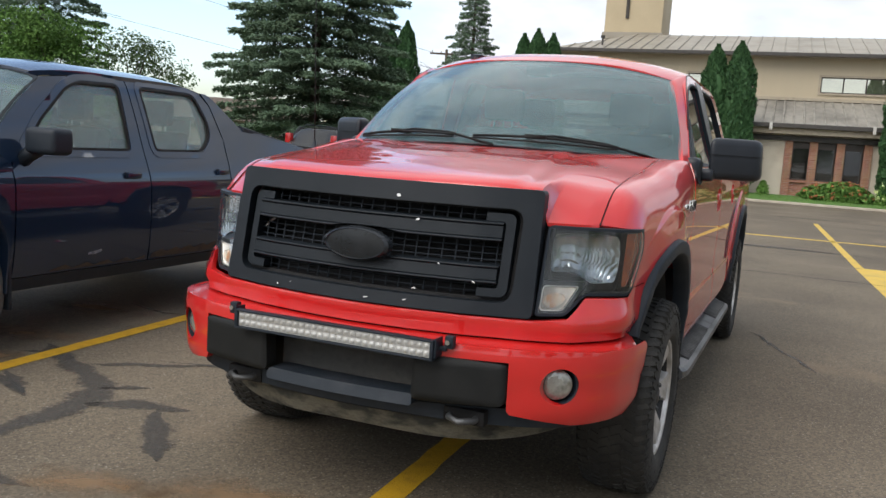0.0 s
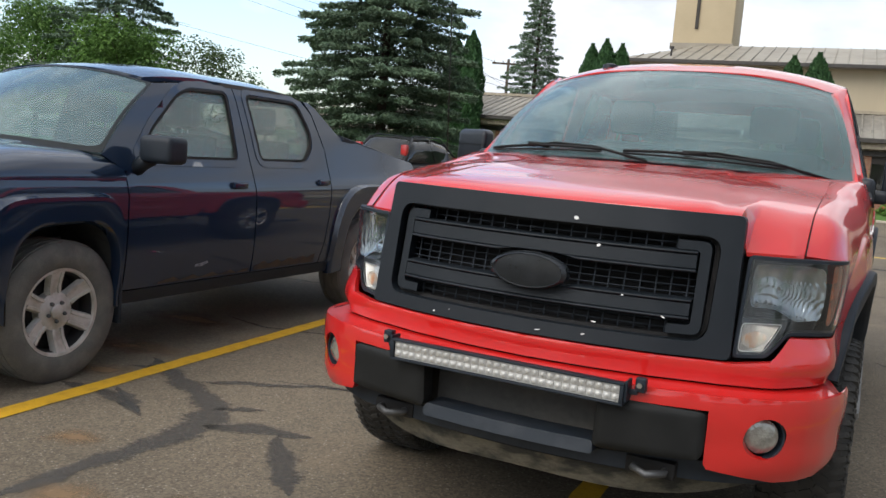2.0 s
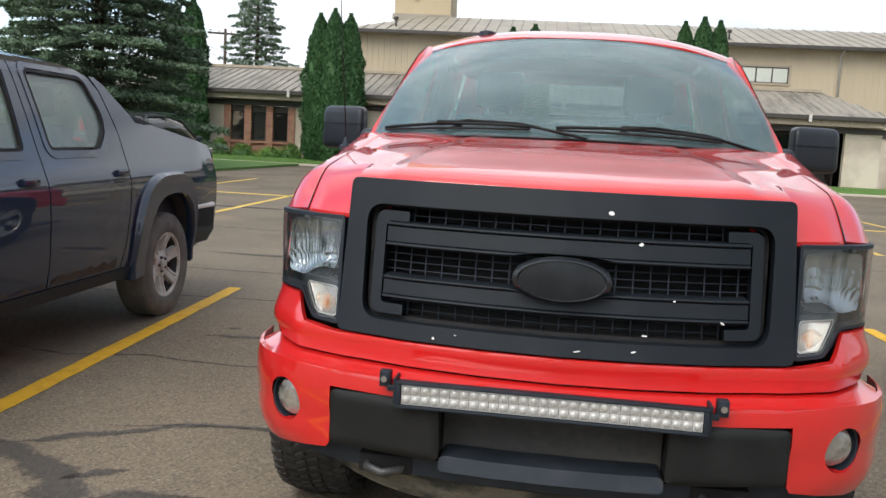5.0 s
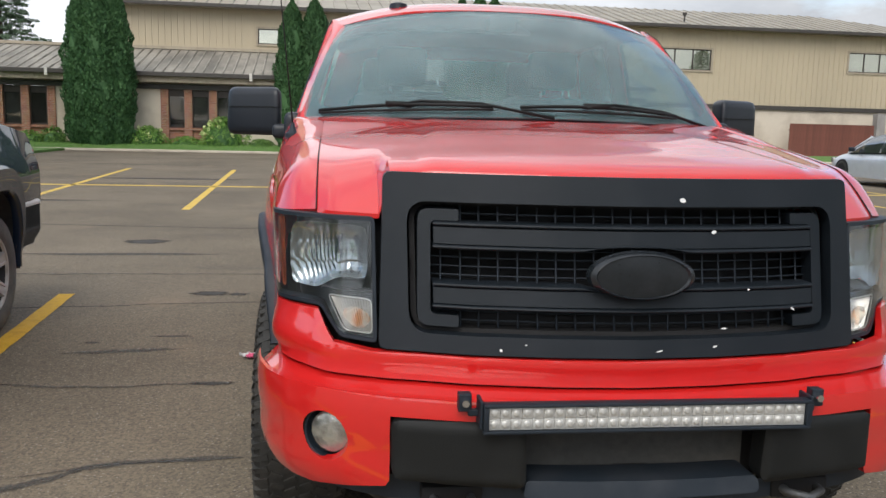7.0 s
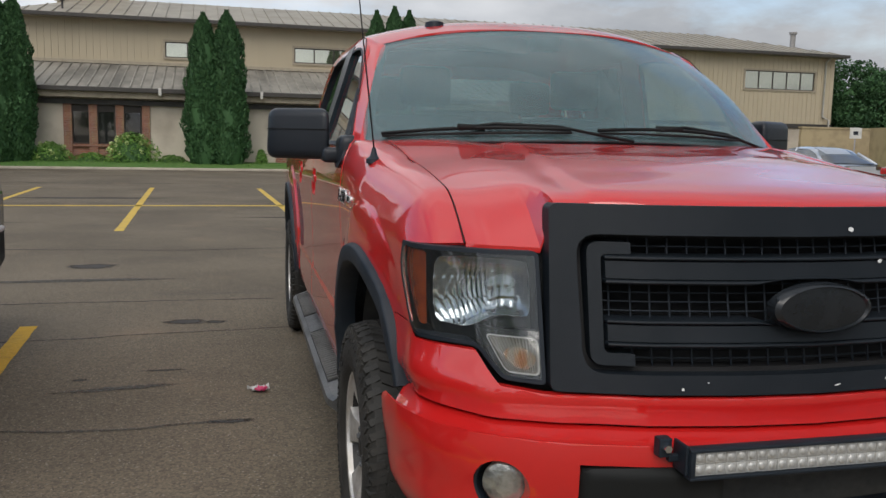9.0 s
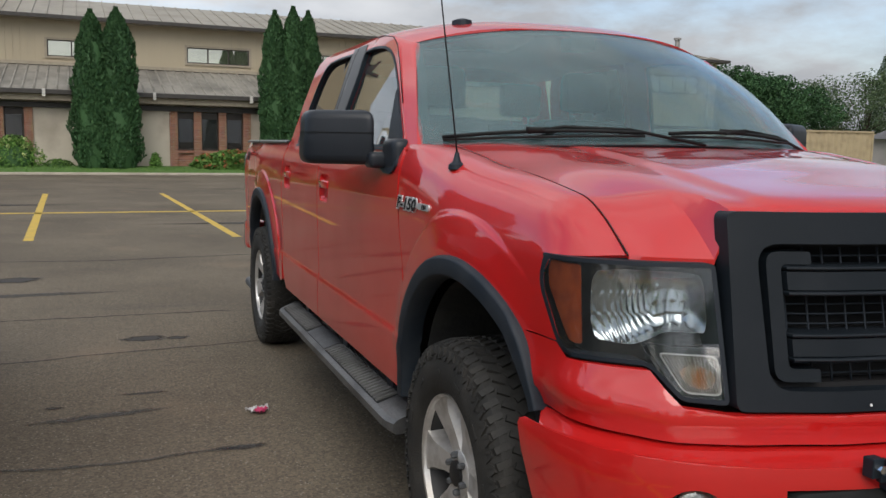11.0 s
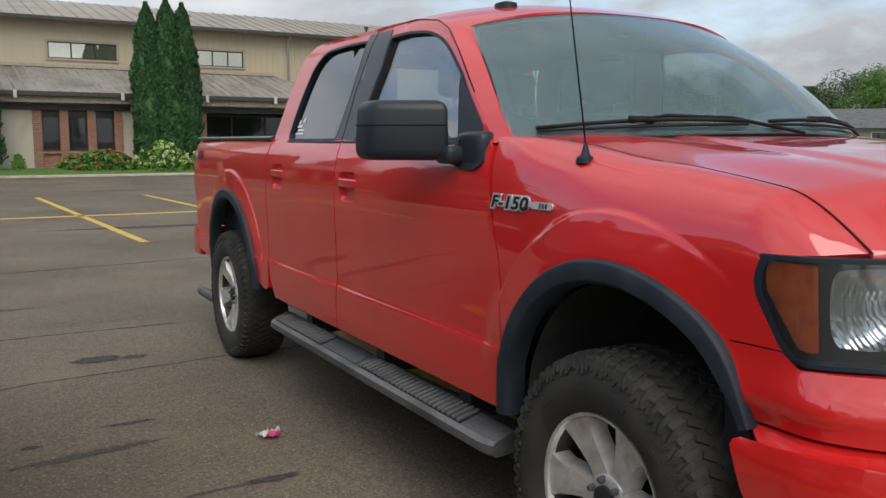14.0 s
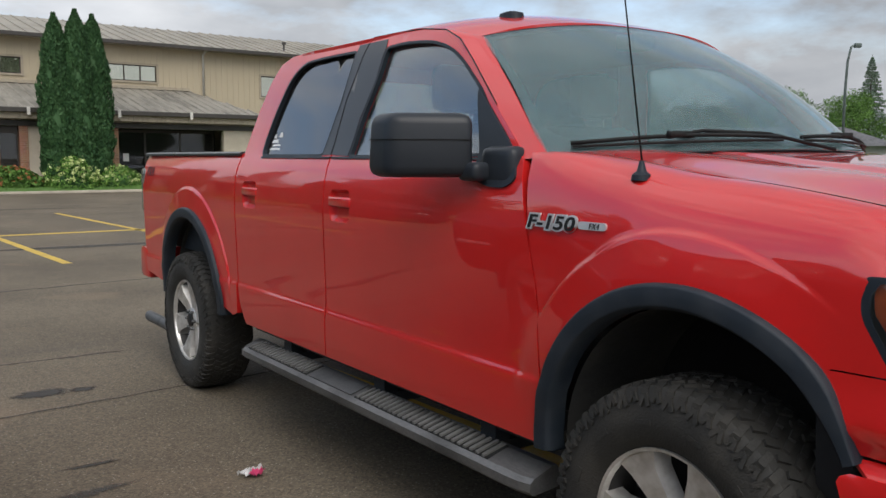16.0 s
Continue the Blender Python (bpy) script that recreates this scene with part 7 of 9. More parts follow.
N_FD = [(1.385, 0.44), (1.37, 1.08), (1.385, 1.15), (1.58, 1.37), (1.84, 1.59), (1.96, 1.650), (2.15, 1.686), (2.475, 1.695), (2.49, 1.20), (2.53, 0.44)]
N_FW = rounded([(1.50, 1.205), (1.66, 1.375), (1.92, 1.580), (2.04, 1.622), (2.385, 1.630), (2.36, 1.224), (2.34, 1.208)], [0.03, 0.03, 0.08, 0.05, 0.04, 0.03, 0.02], 4)
N_RD = [(2.542, 0.44), (2.50, 1.20), (2.485, 1.695), (3.08, 1.688), (3.27, 1.650), (3.36, 1.560), (3.44, 1.30), (3.44, 1.10), (3.42, 0.80), (3.40, 0.60), (3.36, 0.44)]
N_RW = rounded([(2.625, 1.212), (2.605, 1.632), (3.19, 1.628), (3.285, 1.42), (3.265, 1.32), (3.15, 1.215)], [0.04, 0.04, 0.06, 0.06, 0.04, 0.05], 4)
N_FE = [(1.375, 0.44), *oval(NF, 0.355, 0.355, 0.455, 3.4, 4, 176, 28), (0.10, 0.44), (0.06, 0.80), (0.10, 1.06), (0.5, 1.095), (1.36, 1.095)]
N_QT = [(3.372, 0.44), *oval(NR, 0.395, 0.395, 0.495, 2.8, 176, 4, 28), (4.78, 0.50), (4.93, 0.56), (4.95, 0.80), (4.93, 1.20), (4.90, 1.235), (3.80, 1.395), (3.70, 1.41), (3.44, 1.612), (3.37, 1.650), (3.31, 1.652), (3.375, 1.56), (3.452, 1.30), (3.452, 1.10), (3.432, 0.80), (3.41, 0.60)]
for s in (-1, 1):
    inw = (-s, 0, 0)
    def npan(name, poly, holes=(), th=0.02, step=0.06):
        return part(name, sheet(poly, lambda u, v: nbody(u, v, s), step, holes, th, inw), M_NAVY, NAVY)
    fe = npan("front_fender", N_FE)
    fd = npan("front_door", N_FD, [N_FW])
    rd = npan("rear_door", N_RD, [N_RW])
    qt = npan("bed_side", N_QT)
    def nshift(d):
        return lambda u, v: (lambda p: (p[0] + s * d, p[1], p[2]))(nbody(u, v, s))
    for door, win in ((fd, N_FW), (rd, N_RW)):
        part("window_glass", sheet(grow(win, 0.01), nshift(-0.014), 0.1, thick=0.004, inward=inw), M_NGLASS, door)
        part("window_seal", sheet(grow(win, 0.010), nshift(0.003), 0.08, [grow(win, -0.005)], 0.02, inw), M_VOID, door)
        part("window_rim", sheet(grow(win, 0.055), nshift(0.0045), 0.08, [grow(win, 0.016)], 0.012, inw), M_NAVY, door)
    for door, hy, hz in ((fd, 2.33, 1.030), (rd, 3.335, 1.050)):
        x = nbody(hy, hz, 1)[0]
        # flat black block: the handle recess's shade is put into its colour
        cup = boxes((min(s * (x - 0.005), s * (x + 0.004)), hy - 0.065, hz - 0.055, max(s * (x - 0.005), s * (x + 0.004)), hy + 0.065, hz + 0.03), bevel=0.003)
        part("handle_cup", cup, M_VOID, door)
        part("door_handle", boxes((min(s * x, s * (x + 0.026)), hy - 0.068, hz - 0.012, max(s * x, s * (x + 0.026)), hy + 0.068, hz + 0.030), bevel=0.010), M_NAVY, door)
    for (cy, cz), own in ((NF, fe), (NR, qt)):
        rear = cy > 2

        def nflare(u, v, cy=cy, cz=cz, rear=rear):
            t = radians(-6 + 192 * u)
            c, d = math.cos(t), math.sin(t)
            # nearly square outside, with a broad band above the wheel and narrow legs
            ri = squarish(c, d, 0.380, 0.380, 0.480, 2.8) if rear else squarish(c, d, 0.342, 0.342, 0.440, 3.4)
            ro = squarish(c, d, 0.560, 0.410, 0.650, 3.2) if rear else squarish(c, d, 0.52, 0.358, 0.602, 6.0)
            r = ri + (ro - ri) * v
            y, z = cy + r * c, cz + r * d
            band = smooth_step(0.88, 0.99, v)
            prof = 0.010 + 0.022 * smooth_step(0.0, 0.10, v) + 0.014 * v * max(d, 0) - (0.040 * band if d > 0.1 else 0.026 * band)
            return (s * (nbody(y, min(max(z, 0.45), 1.0), 1)[0] + prof), y, z)
        part("wheel_flare", lattice(nflare, 72, 18, 0.04, inw), M_NAVY, own)
        def nliner(u, v, cy=cy, cz=cz):
            t = radians(-8 + 196 * u)
            r = squarish(math.cos(t), math.sin(t), 0.385, 0.385, 0.485, 2.8) if cy > 2 else squarish(math.cos(t), math.sin(t), 0.347, 0.347, 0.446, 3.4)
            return (s * (0.90 - 0.40 * v), cy + r * math.cos(t), cz + r * math.sin(t))
        part("arch_liner", lattice(nliner, 24, 3), M_ARCH, own)
    for door, y0, y1, z0, z1 in ((fd, 1.66, 2.50, 0.452, 0.484), (rd, 2.57, 3.30, 0.452, 0.505)):
        part("mud_film", sheet([(y0, z0), (y1, z0), *[(y1 - (y1 - y0) * i / 14, z1 - 0.012 * (i % 3) + (0.010 if y0 > 2.5 else -0.008) * (1 - i / 14)) for i in range(15)]], nshift(0.0015), 0.06, thick=0.001, inward=inw), M_MUD, door, "dried brown mud along the door's lower edge")
    part("scuff", sheet(rounded([(1.955, 0.530), (2.02, 0.528), (2.08, 0.545), (2.07, 0.560), (2.00, 0.548), (1.96, 0.545)], 0.006), nshift(0.002), 0.03, thick=0.001, inward=inw), M_SCUFF, fd, "pale scuff in the paint")
    part("mud_flap", boxes((min(s * 0.76, s * 0.90), 1.34, 0.26, max(s * 0.76, s * 0.90), 1.365, 0.56), bevel=0.006), M_PLASTIC, NAVY)
    part("rocker", sheet([(1.38, 0.36), (3.62, 0.36), (3.62, 0.435), (1.38, 0.435)], lambda u, v: (s * (0.862 + 0.25 * (v - 0.36)), u, v), 0.15, thick=0.06, inward=inw), M_PLASTIC, NAVY)
    ap = lattice(lambda u, v: (lambda a, b: tuple(a[i] + (b[i] - a[i]) * v for i in range(3)))((lambda t: (s * (0.855 - 0.165 * t), 1.215 + 0.525 * t, 1.205 + 0.425 * t + 0.02 * math.sin(math.pi * t)))(u), (lambda t: (s * (nb_x(1.115 + 0.55 * t) + 0.002), 1.375 + 0.585 * t, 1.115 + 0.54 * t))(u)), 18, 4, 0.02, inw)
    part("windscreen_pillar", ap, M_NAVY, NAVY)
    mir = boxes((min(s * 0.925, s * 1.160), 1.405, 1.172, max(s * 0.925, s * 1.160), 1.565, 1.326), bevel=0.038, seg=5)
    mirror = part("wing_mirror", mir, M_PLASTIC, NAVY, "black door mirror")
    arm = bmesh.new()
    tube(arm, [(s * 0.855, 1.46, 1.12), (s * 0.90, 1.475, 1.165), (s * 0.97, 1.485, 1.205)], 0.045, 8)
    part("mirror_arm", arm, M_PLASTIC, mirror)
    part("bed_rail", lattice(lambda u, v: (s * (0.800 - 0.09 * v - 0.02 * u), 3.74 + 1.17 * u, 1.415 - 0.175 * u + 0.012 * math.sin(math.pi * v)), 12, 4, 0.03), M_PLASTIC, NAVY)
    part("tail_lamp", boxes((min(s * 0.77, s * 0.868), 4.90, 0.84, max(s * 0.77, s * 0.868), 4.962, 1.13), bevel=0.02), M_REDLENS, NAVY)


def nroof(x, y):
    z = 1.775 - 0.080 * abs(x / 0.69) ** 2.4
    z -= 0.062 * (max(2.30 - y, 0) / 0.60) ** 2 + 0.07 * (max(y - 2.9, 0) / 0.5) ** 2
    return (x, y, z)


N_RF = [(0.69 - 1.38 * i / 16, 1.685 + 0.07 * (abs(0.69 - 1.38 * i / 16) / 0.69) ** 2) for i in range(1, 16)] + [(-0.678, 2.3), (-0.678, 3.0), (-0.670, 3.34), (-0.62, 3.46), (0.62, 3.46), (0.670, 3.34), (0.678, 3.0), (0.678, 2.3)]
part("roof", sheet(N_RF, nroof, 0.08, thick=0.03, inward=(0, 0, -1)), M_NAVY, NAVY)


def nws(u, v, off=0.0):
    x = -1 + 2 * u
    a = Vector((0.832 * x + 0.025 * x ** 9, 1.00 + 0.215 * x * x, 1.240 - 0.035 * x * x))
    b = Vector((0.69 * x, 1.675 + 0.065 * x * x, 1.702 - 0.075 * x * x))
    return tuple(a.lerp(b, v) + Vector((0, -0.5, 0.86)) * (0.03 * math.sin(math.pi * v) + off))


part("windscreen", lattice(nws, 20, 10, 0.005, (0, 0.5, -0.8)), M_WSHIELD, NAVY, "windscreen with a dusty film that also paints sky reflection")
part("windscreen_border", sheet(rounded([(0, 0), (1, 0), (1, 1), (0, 1)], 0.02), lambda u, v: nws(u, v, 0.004), 0.05, [rounded([(0.010, 0.05), (0.990, 0.05), (0.990, 0.982), (0.010, 0.982)], 0.06)], 0.003, (0, 0.5, -0.8)), M_FRIT, NAVY)
def nbonnet(u, v):
    x = -0.898 + 1.796 * u
    a = abs(x)
    y = 0.02 + (1.00 + 0.215 * (min(a, 0.83) / 0.83) ** 2 + 0.13 * smooth_step(0.80, 0.88, a)) * v
    top = 1.240 - 0.035 * (a / 0.84) ** 3 - 0.11 * (1 - smooth_step(-0.1, 0.9, y)) + 0.008 * smooth_step(0.52, 0.44, a) - 0.10 * max(0.12 - y, 0) / 0.12
    top = max(top, 1.085)
    w = max(a - 0.72, 0) / 0.178
    z = 1.084 + (top - 1.084) * math.sqrt(max(1 - w ** 2.2, 0))
    return (x * (1 - 0.055 * (1 - smooth_step(0.0, 0.6, y))), y, z)


part("bonnet", lattice(nbonnet, 60, 24, 0.02), M_NAVY, NAVY)
part("nose", lattice(lambda u, v: (-0.87 + 1.74 * u, 0.0 + 0.22 * abs(2 * u - 1) ** 4, 0.36 + 0.70 * v), 16, 6, 0.1, (0, 1, 0)), M_NAVY, NAVY)
nback = part("cab_back", sheet([(-0.84, 0.6), (0.84, 0.6), (0.82, 1.30), (0.62, 1.66), (-0.62, 1.66), (-0.82, 1.30)], lambda u, v: (u, 3.46 - 0.25 * max(v - 1.2, 0), v), 0.15, [rounded([(-0.62, 1.25), (0.62, 1.25), (0.54, 1.60), (-0.54, 1.60)], 0.05)], 0.03, (0, 1, 0)), M_NAVY, NAVY)
part("rear_glass", sheet(rounded([(-0.63, 1.24), (0.63, 1.24), (0.55, 1.61), (-0.55, 1.61)], 0.05), lambda u, v: (u, 3.47 - 0.25 * max(v - 1.2, 0), v), 0.3, thick=0.004, inward=(0, 1, 0)), M_NGLASS, nback)
part("bed_floor", boxes((-0.80, 3.50, 0.70, 0.80, 4.88, 0.76), (-0.80, 3.50, 0.76, -0.74, 4.88, 1.19), (0.74, 3.50, 0.76, 0.80, 4.88, 1.19)), M_PLASTIC, NAVY, smooth=False)
part("tailgate", boxes((-0.79, 4.88, 0.70, 0.79, 4.95, 1.20), bevel=0.015), M_NAVY, NAVY)
# the rear bumper wraps round to the wheel arches, with a pale strip along its top
def tail_line(u):
    """Plan of the bumper from one arch round the back to the other."""
    a = abs(2 * u - 1)
    w = (1 - a) / 0.36
    if w < 1:
        q = min(max((w - 0.70) / 0.30, 0), 1)
        x, y = 0.922 - 0.10 * q ** 2.2, 4.455 + 0.52 * w - 0.03 * q ** 2
    else:
        x, y = 0.822 * (a / 0.64), 4.945 + 0.03 * (1 - (a / 0.64) ** 2)
    return math.copysign(x, 2 * u - 1), y


nbump = part("rear_bumper", lattice(lambda u, v: (*(lambda p: (p[0] * (0.955 + 0.045 * smooth_step(0.0, 0.4, v)), p[1] - 0.02 * (1 - smooth_step(0.0, 0.4, v))))(tail_line(u)), 0.50 + 0.256 * v), 80, 10, 0.03, (0, 0, -1)), M_PLASTIC, NAVY)
part("bumper_trim", lattice(lambda u, v: (*(lambda p: (p[0] * (1.006 - 0.05 * v ** 3), p[1] + 0.004))(tail_line(u)), 0.758 + 0.030 * v), 80, 6, 0.01), M_WHITEM, nbump)
part("floor_pan", boxes((-0.60, 0.2, 0.42, 0.60, 4.85, 0.50), (-0.84, 1.40, 0.42, -0.60, 3.60, 0.50), (0.60, 1.40, 0.42, 0.84, 3.60, 0.50), (-0.45, 0.15, 0.50, 0.45, 1.25, 1.0)), M_VOID, NAVY, smooth=False)
part("dashboard", boxes((-0.76, 1.25, 0.95, 0.76, 1.75, 1.19), bevel=0.05), M_VOID, NAVY)
for x in (-0.38, 0.38):
    seat(NAVY, x, 2.20, 0.72, 0.48, M_FABRIC2)
for x in (-0.40, 0.40):
    seat(NAVY, x, 3.02, 0.72, 0.46, M_FABRIC2)
wheel_set(NAVY, 0.378, 0.24, 0.224, 6, [(0.775, 0.968, 0.372), (-0.775, 0.968, 0.372), (0.775, 4.06, 0.372), (-0.775, 4.06, 0.372)], False, M_RUBBER2, M_ALLOY2, 5)


# ---- cars farther off ----
def far_car(name, label, m, L, W, belt, roofline, paint, R=0.33, glass=None):
    """A closed car: a lofted body, black discs for the shaded wheel arches, a glazed cabin, roof, lamps and wheels.
    Front at y 0.
    """
    car = thing(name, label, "car", m=m)
    bz, rz = curve(*zip(*belt)), curve(*zip(*roofline))
    y0, y1 = roofline[0][0], roofline[-1][0]

    def shell(u, v):
        y = L * u
        end = 1 - 0.16 * max(0.08 - u, 0) / 0.08 - 0.12 * max(u - 0.93, 0) / 0.07
        a = math.pi * v
        top, low = bz(y), 0.22
        x = -W / 2 * end * math.copysign(abs(math.cos(a)) ** 0.32, math.cos(a))
        z = low + (top - low) * math.sin(a) ** 0.55
        return (x, y, z)
    body_ = lattice(shell, 48, 22)
    bmesh.ops.holes_fill(body_, edges=[e for e in body_.edges if e.is_boundary])
    part("body", body_, paint, car)

    def cabin(u, v):
        y = y0 + (y1 - y0) * u
        a = math.pi * v
        w = W / 2 * (0.92 - 0.10 * math.sin(a))
        base = bz(y) - 0.05
        h = max(rz(y) - base, 0.01)
        return (-w * math.copysign(abs(math.cos(a)) ** 0.45, math.cos(a)), y, base + h * math.sin(a) ** 0.5)
    part("cabin_glass", lattice(cabin, 40, 20), glass or M_DKWIN, car)
    # black inner shell stands for the cabin's darkness behind the glass
    part("cabin_dark", lattice(lambda u, v: tuple(c * k + d for c, k, d in zip(cabin(u, v), (0.93, 1, 0.97), (0, 0, 0.01))), 24, 12), M_VOID, car)

    def top(u, v):
        y = y0 + (y1 - y0) * (0.26 + 0.56 * u)
        w = W / 2 * 0.70
        return (-w + 2 * w * v, y, rz(y) + 0.006 - 0.05 * abs(2 * v - 1) ** 3)
    part("roof", lattice(top, 16, 10, 0.03), paint, car)
    for s in (-1, 1):
        for f0, f1 in ((0.02, 0.27), (0.50, 0.535), (0.80, 0.97)):
            pil = bmesh.new()
            ya, yb = y0 + (y1 - y0) * f0, y0 + (y1 - y0) * f1
            if f1 - f0 < 0.1:
                tube(pil, [(s * W / 2 * 0.925, ya, bz(ya) - 0.04), (s * W / 2 * 0.72, yb, rz(yb) - 0.03)], 0.026, 8)
            elif f0 < 0.5:
                tube(pil, [(s * W / 2 * 0.90, ya, bz(ya) - 0.02), (s * W / 2 * 0.70, yb, rz(yb) - 0.03)], 0.028, 8)
            else:
                tube(pil, [(s * W / 2 * 0.70, ya, rz(ya) - 0.01), (s * W / 2 * 0.90, yb, bz(yb) - 0.02)], 0.045, 8)
            part("pillar", pil, paint, car)
        part("tail_lamp", boxes((min(s * W * 0.30, s * W * 0.475), L - 0.14, bz(L - 0.2) - 0.22, max(s * W * 0.30, s * W * 0.475), L + 0.012, bz(L - 0.2) - 0.06), bevel=0.02), M_REDLENS, car)
        part("headlight", boxes((min(s * W * 0.28, s * W * 0.44), 0.06, bz(0.3) - 0.22, max(s * W * 0.28, s * W * 0.44), 0.20, bz(0.3) - 0.08), bevel=0.02), M_FOG, car)
        part("wing_mirror", boxes((min(s * W * 0.49, s * W * 0.58), y0 + 0.42, bz(y0 + 0.4) - 0.01, max(s * W * 0.49, s * W * 0.58), y0 + 0.52, bz(y0 + 0.4) + 0.11), bevel=0.03), M_PLASTIC, car)
        for k in (0.36, 0.62):
            part("door_handle", boxes((min(s * W * 0.49, s * W * 0.505), L * k, bz(L * k) - 0.14, max(s * W * 0.49, s * W * 0.505), L * k + 0.16, bz(L * k) - 0.11), bevel=0.005), paint, car)
        for wy in (L * 0.19, L * 0.79):
            # black disc paints the shade of the open arch round the wheel
            dk = bmesh.new()
            disc(dk, [(s * (W / 2 - 0.20), R * 1.14), (s * (W / 2 + 0.004), R * 1.14)], 28, "x", pose(0, wy, R))
            part("wheel_arch", dk, M_VOID, car)
    wheel_set(car, R, 0.21, R * 0.66, 7, [(s * (W / 2 - 0.09), wy, R) for s in (-1, 1) for wy in (L * 0.19, L * 0.79)], False, M_RUBBER, M_ALLOY2, 5)
    def stern(u, v):
        z = 0.24 + (bz(L) - 0.26) * v
        return (W * 0.44 * (2 * u - 1), L + 0.004 + 0.05 * smooth_step(0.62, 0.50, v) - 0.06 * (2 * u - 1) ** 4, z)
    part("rear_panel", lattice(stern, 12, 12, 0.05, (0, -1, 0)), paint, car)
    part("rear_plate", boxes((-0.20, L - 0.02, 0.66, 0.20, L + 0.014, 0.78)), M_WHITE, car, "plain pale number plate panel", smooth=False)
    return car


suv = far_car("suv", "black sport utility vehicle with roof rails by the lawn", pose(-10.95, 21.6, 0, 0, 0, 180), 4.6, 1.85, ((0, 0.86), (0.6, 0.98), (1.2, 1.06), (3.0, 1.08), (4.6, 1.06)), ((1.0, 1.04), (1.9, 1.60), (2.6, 1.70), (3.9, 1.64), (4.5, 1.12)), M_BLACKP, 0.37)
for s in (-1, 1):
    rr = bmesh.new()
    tube(rr, [(s * 0.60, 1.9, 1.62), (s * 0.60, 2.1, 1.71), (s * 0.60, 3.6, 1.71), (s * 0.60, 3.8, 1.62)], 0.018, 6)
    part("roof_rail", rr, M_PLASTIC, suv)
    part("tail_lamp", boxes((min(s * 0.62, s * 0.80), 4.20, 1.16, max(s * 0.62, s * 0.80), 4.34, 1.46), bevel=0.03), M_REDLENS, suv)
far_car("sedan", "silver four-door sedan parked across the lot", pose(14.44, 21.93, 0, 0, 0, 178), 4.55, 1.78, ((0, 0.70), (0.5, 0.84), (1.2, 0.92), (3.0, 0.96), (4.0, 1.02), (4.55, 0.98)), ((0.95, 0.92), (1.8, 1.36), (2.5, 1.46), (3.2, 1.42), (4.15, 1.03)), M_SILVER, 0.32, M_SKYWIN)
far_car("station_wagon", "dark grey car parked before a low house", pose(32.0, 23.0, 0, 0, 0, -70), 4.5, 1.8, ((0, 0.78), (0.6, 0.92), (1.2, 0.98), (3.0, 1.0), (4.5, 0.98)), ((1.0, 0.98), (1.8, 1.42), (2.6, 1.52), (3.7, 1.46), (4.4, 1.0)), M_BLACKP, 0.34)


# ---- plants ----
def leaf_mesh(name, centres, normals, size, aspect, rng, jitter=0.6, fold=0.25):
    """Many small folded leaves in one mesh, each facing about its own normal."""
    n = len(centres)
    nm = normals + rng.normal(0, jitter, (n, 3))
    nm /= np.linalg.norm(nm, axis=1, keepdims=True) + 1e-9
    up = np.cross(nm, rng.normal(0, 1, (n, 3)))
    up /= np.linalg.norm(up, axis=1, keepdims=True) + 1e-9
    sd = np.cross(nm, up)
    ln = (size * rng.uniform(0.65, 1.35, n))[:, None]
    wd = ln * aspect
    a, b = centres - up * ln * 0.5, centres + up * ln * 0.5
    l, r = centres - sd * wd * 0.5 + nm * ln * fold, centres + sd * wd * 0.5 + nm * ln * fold
    verts = np.stack([a, r, b, l], 1).reshape(-1, 3)
    i = np.arange(n) * 4
    faces = np.stack([np.stack([i, i + 1, i + 2], 1), np.stack([i, i + 2, i + 3], 1)], 1).reshape(-1, 3)
    me = bpy.data.meshes.new(name)
    me.from_pydata(verts.tolist(), [], faces.tolist())
    return me


def grown(name, me, material, parent):
    me.materials.append(material)
    ob = new(name, me)
    ob.parent = parent
    return ob


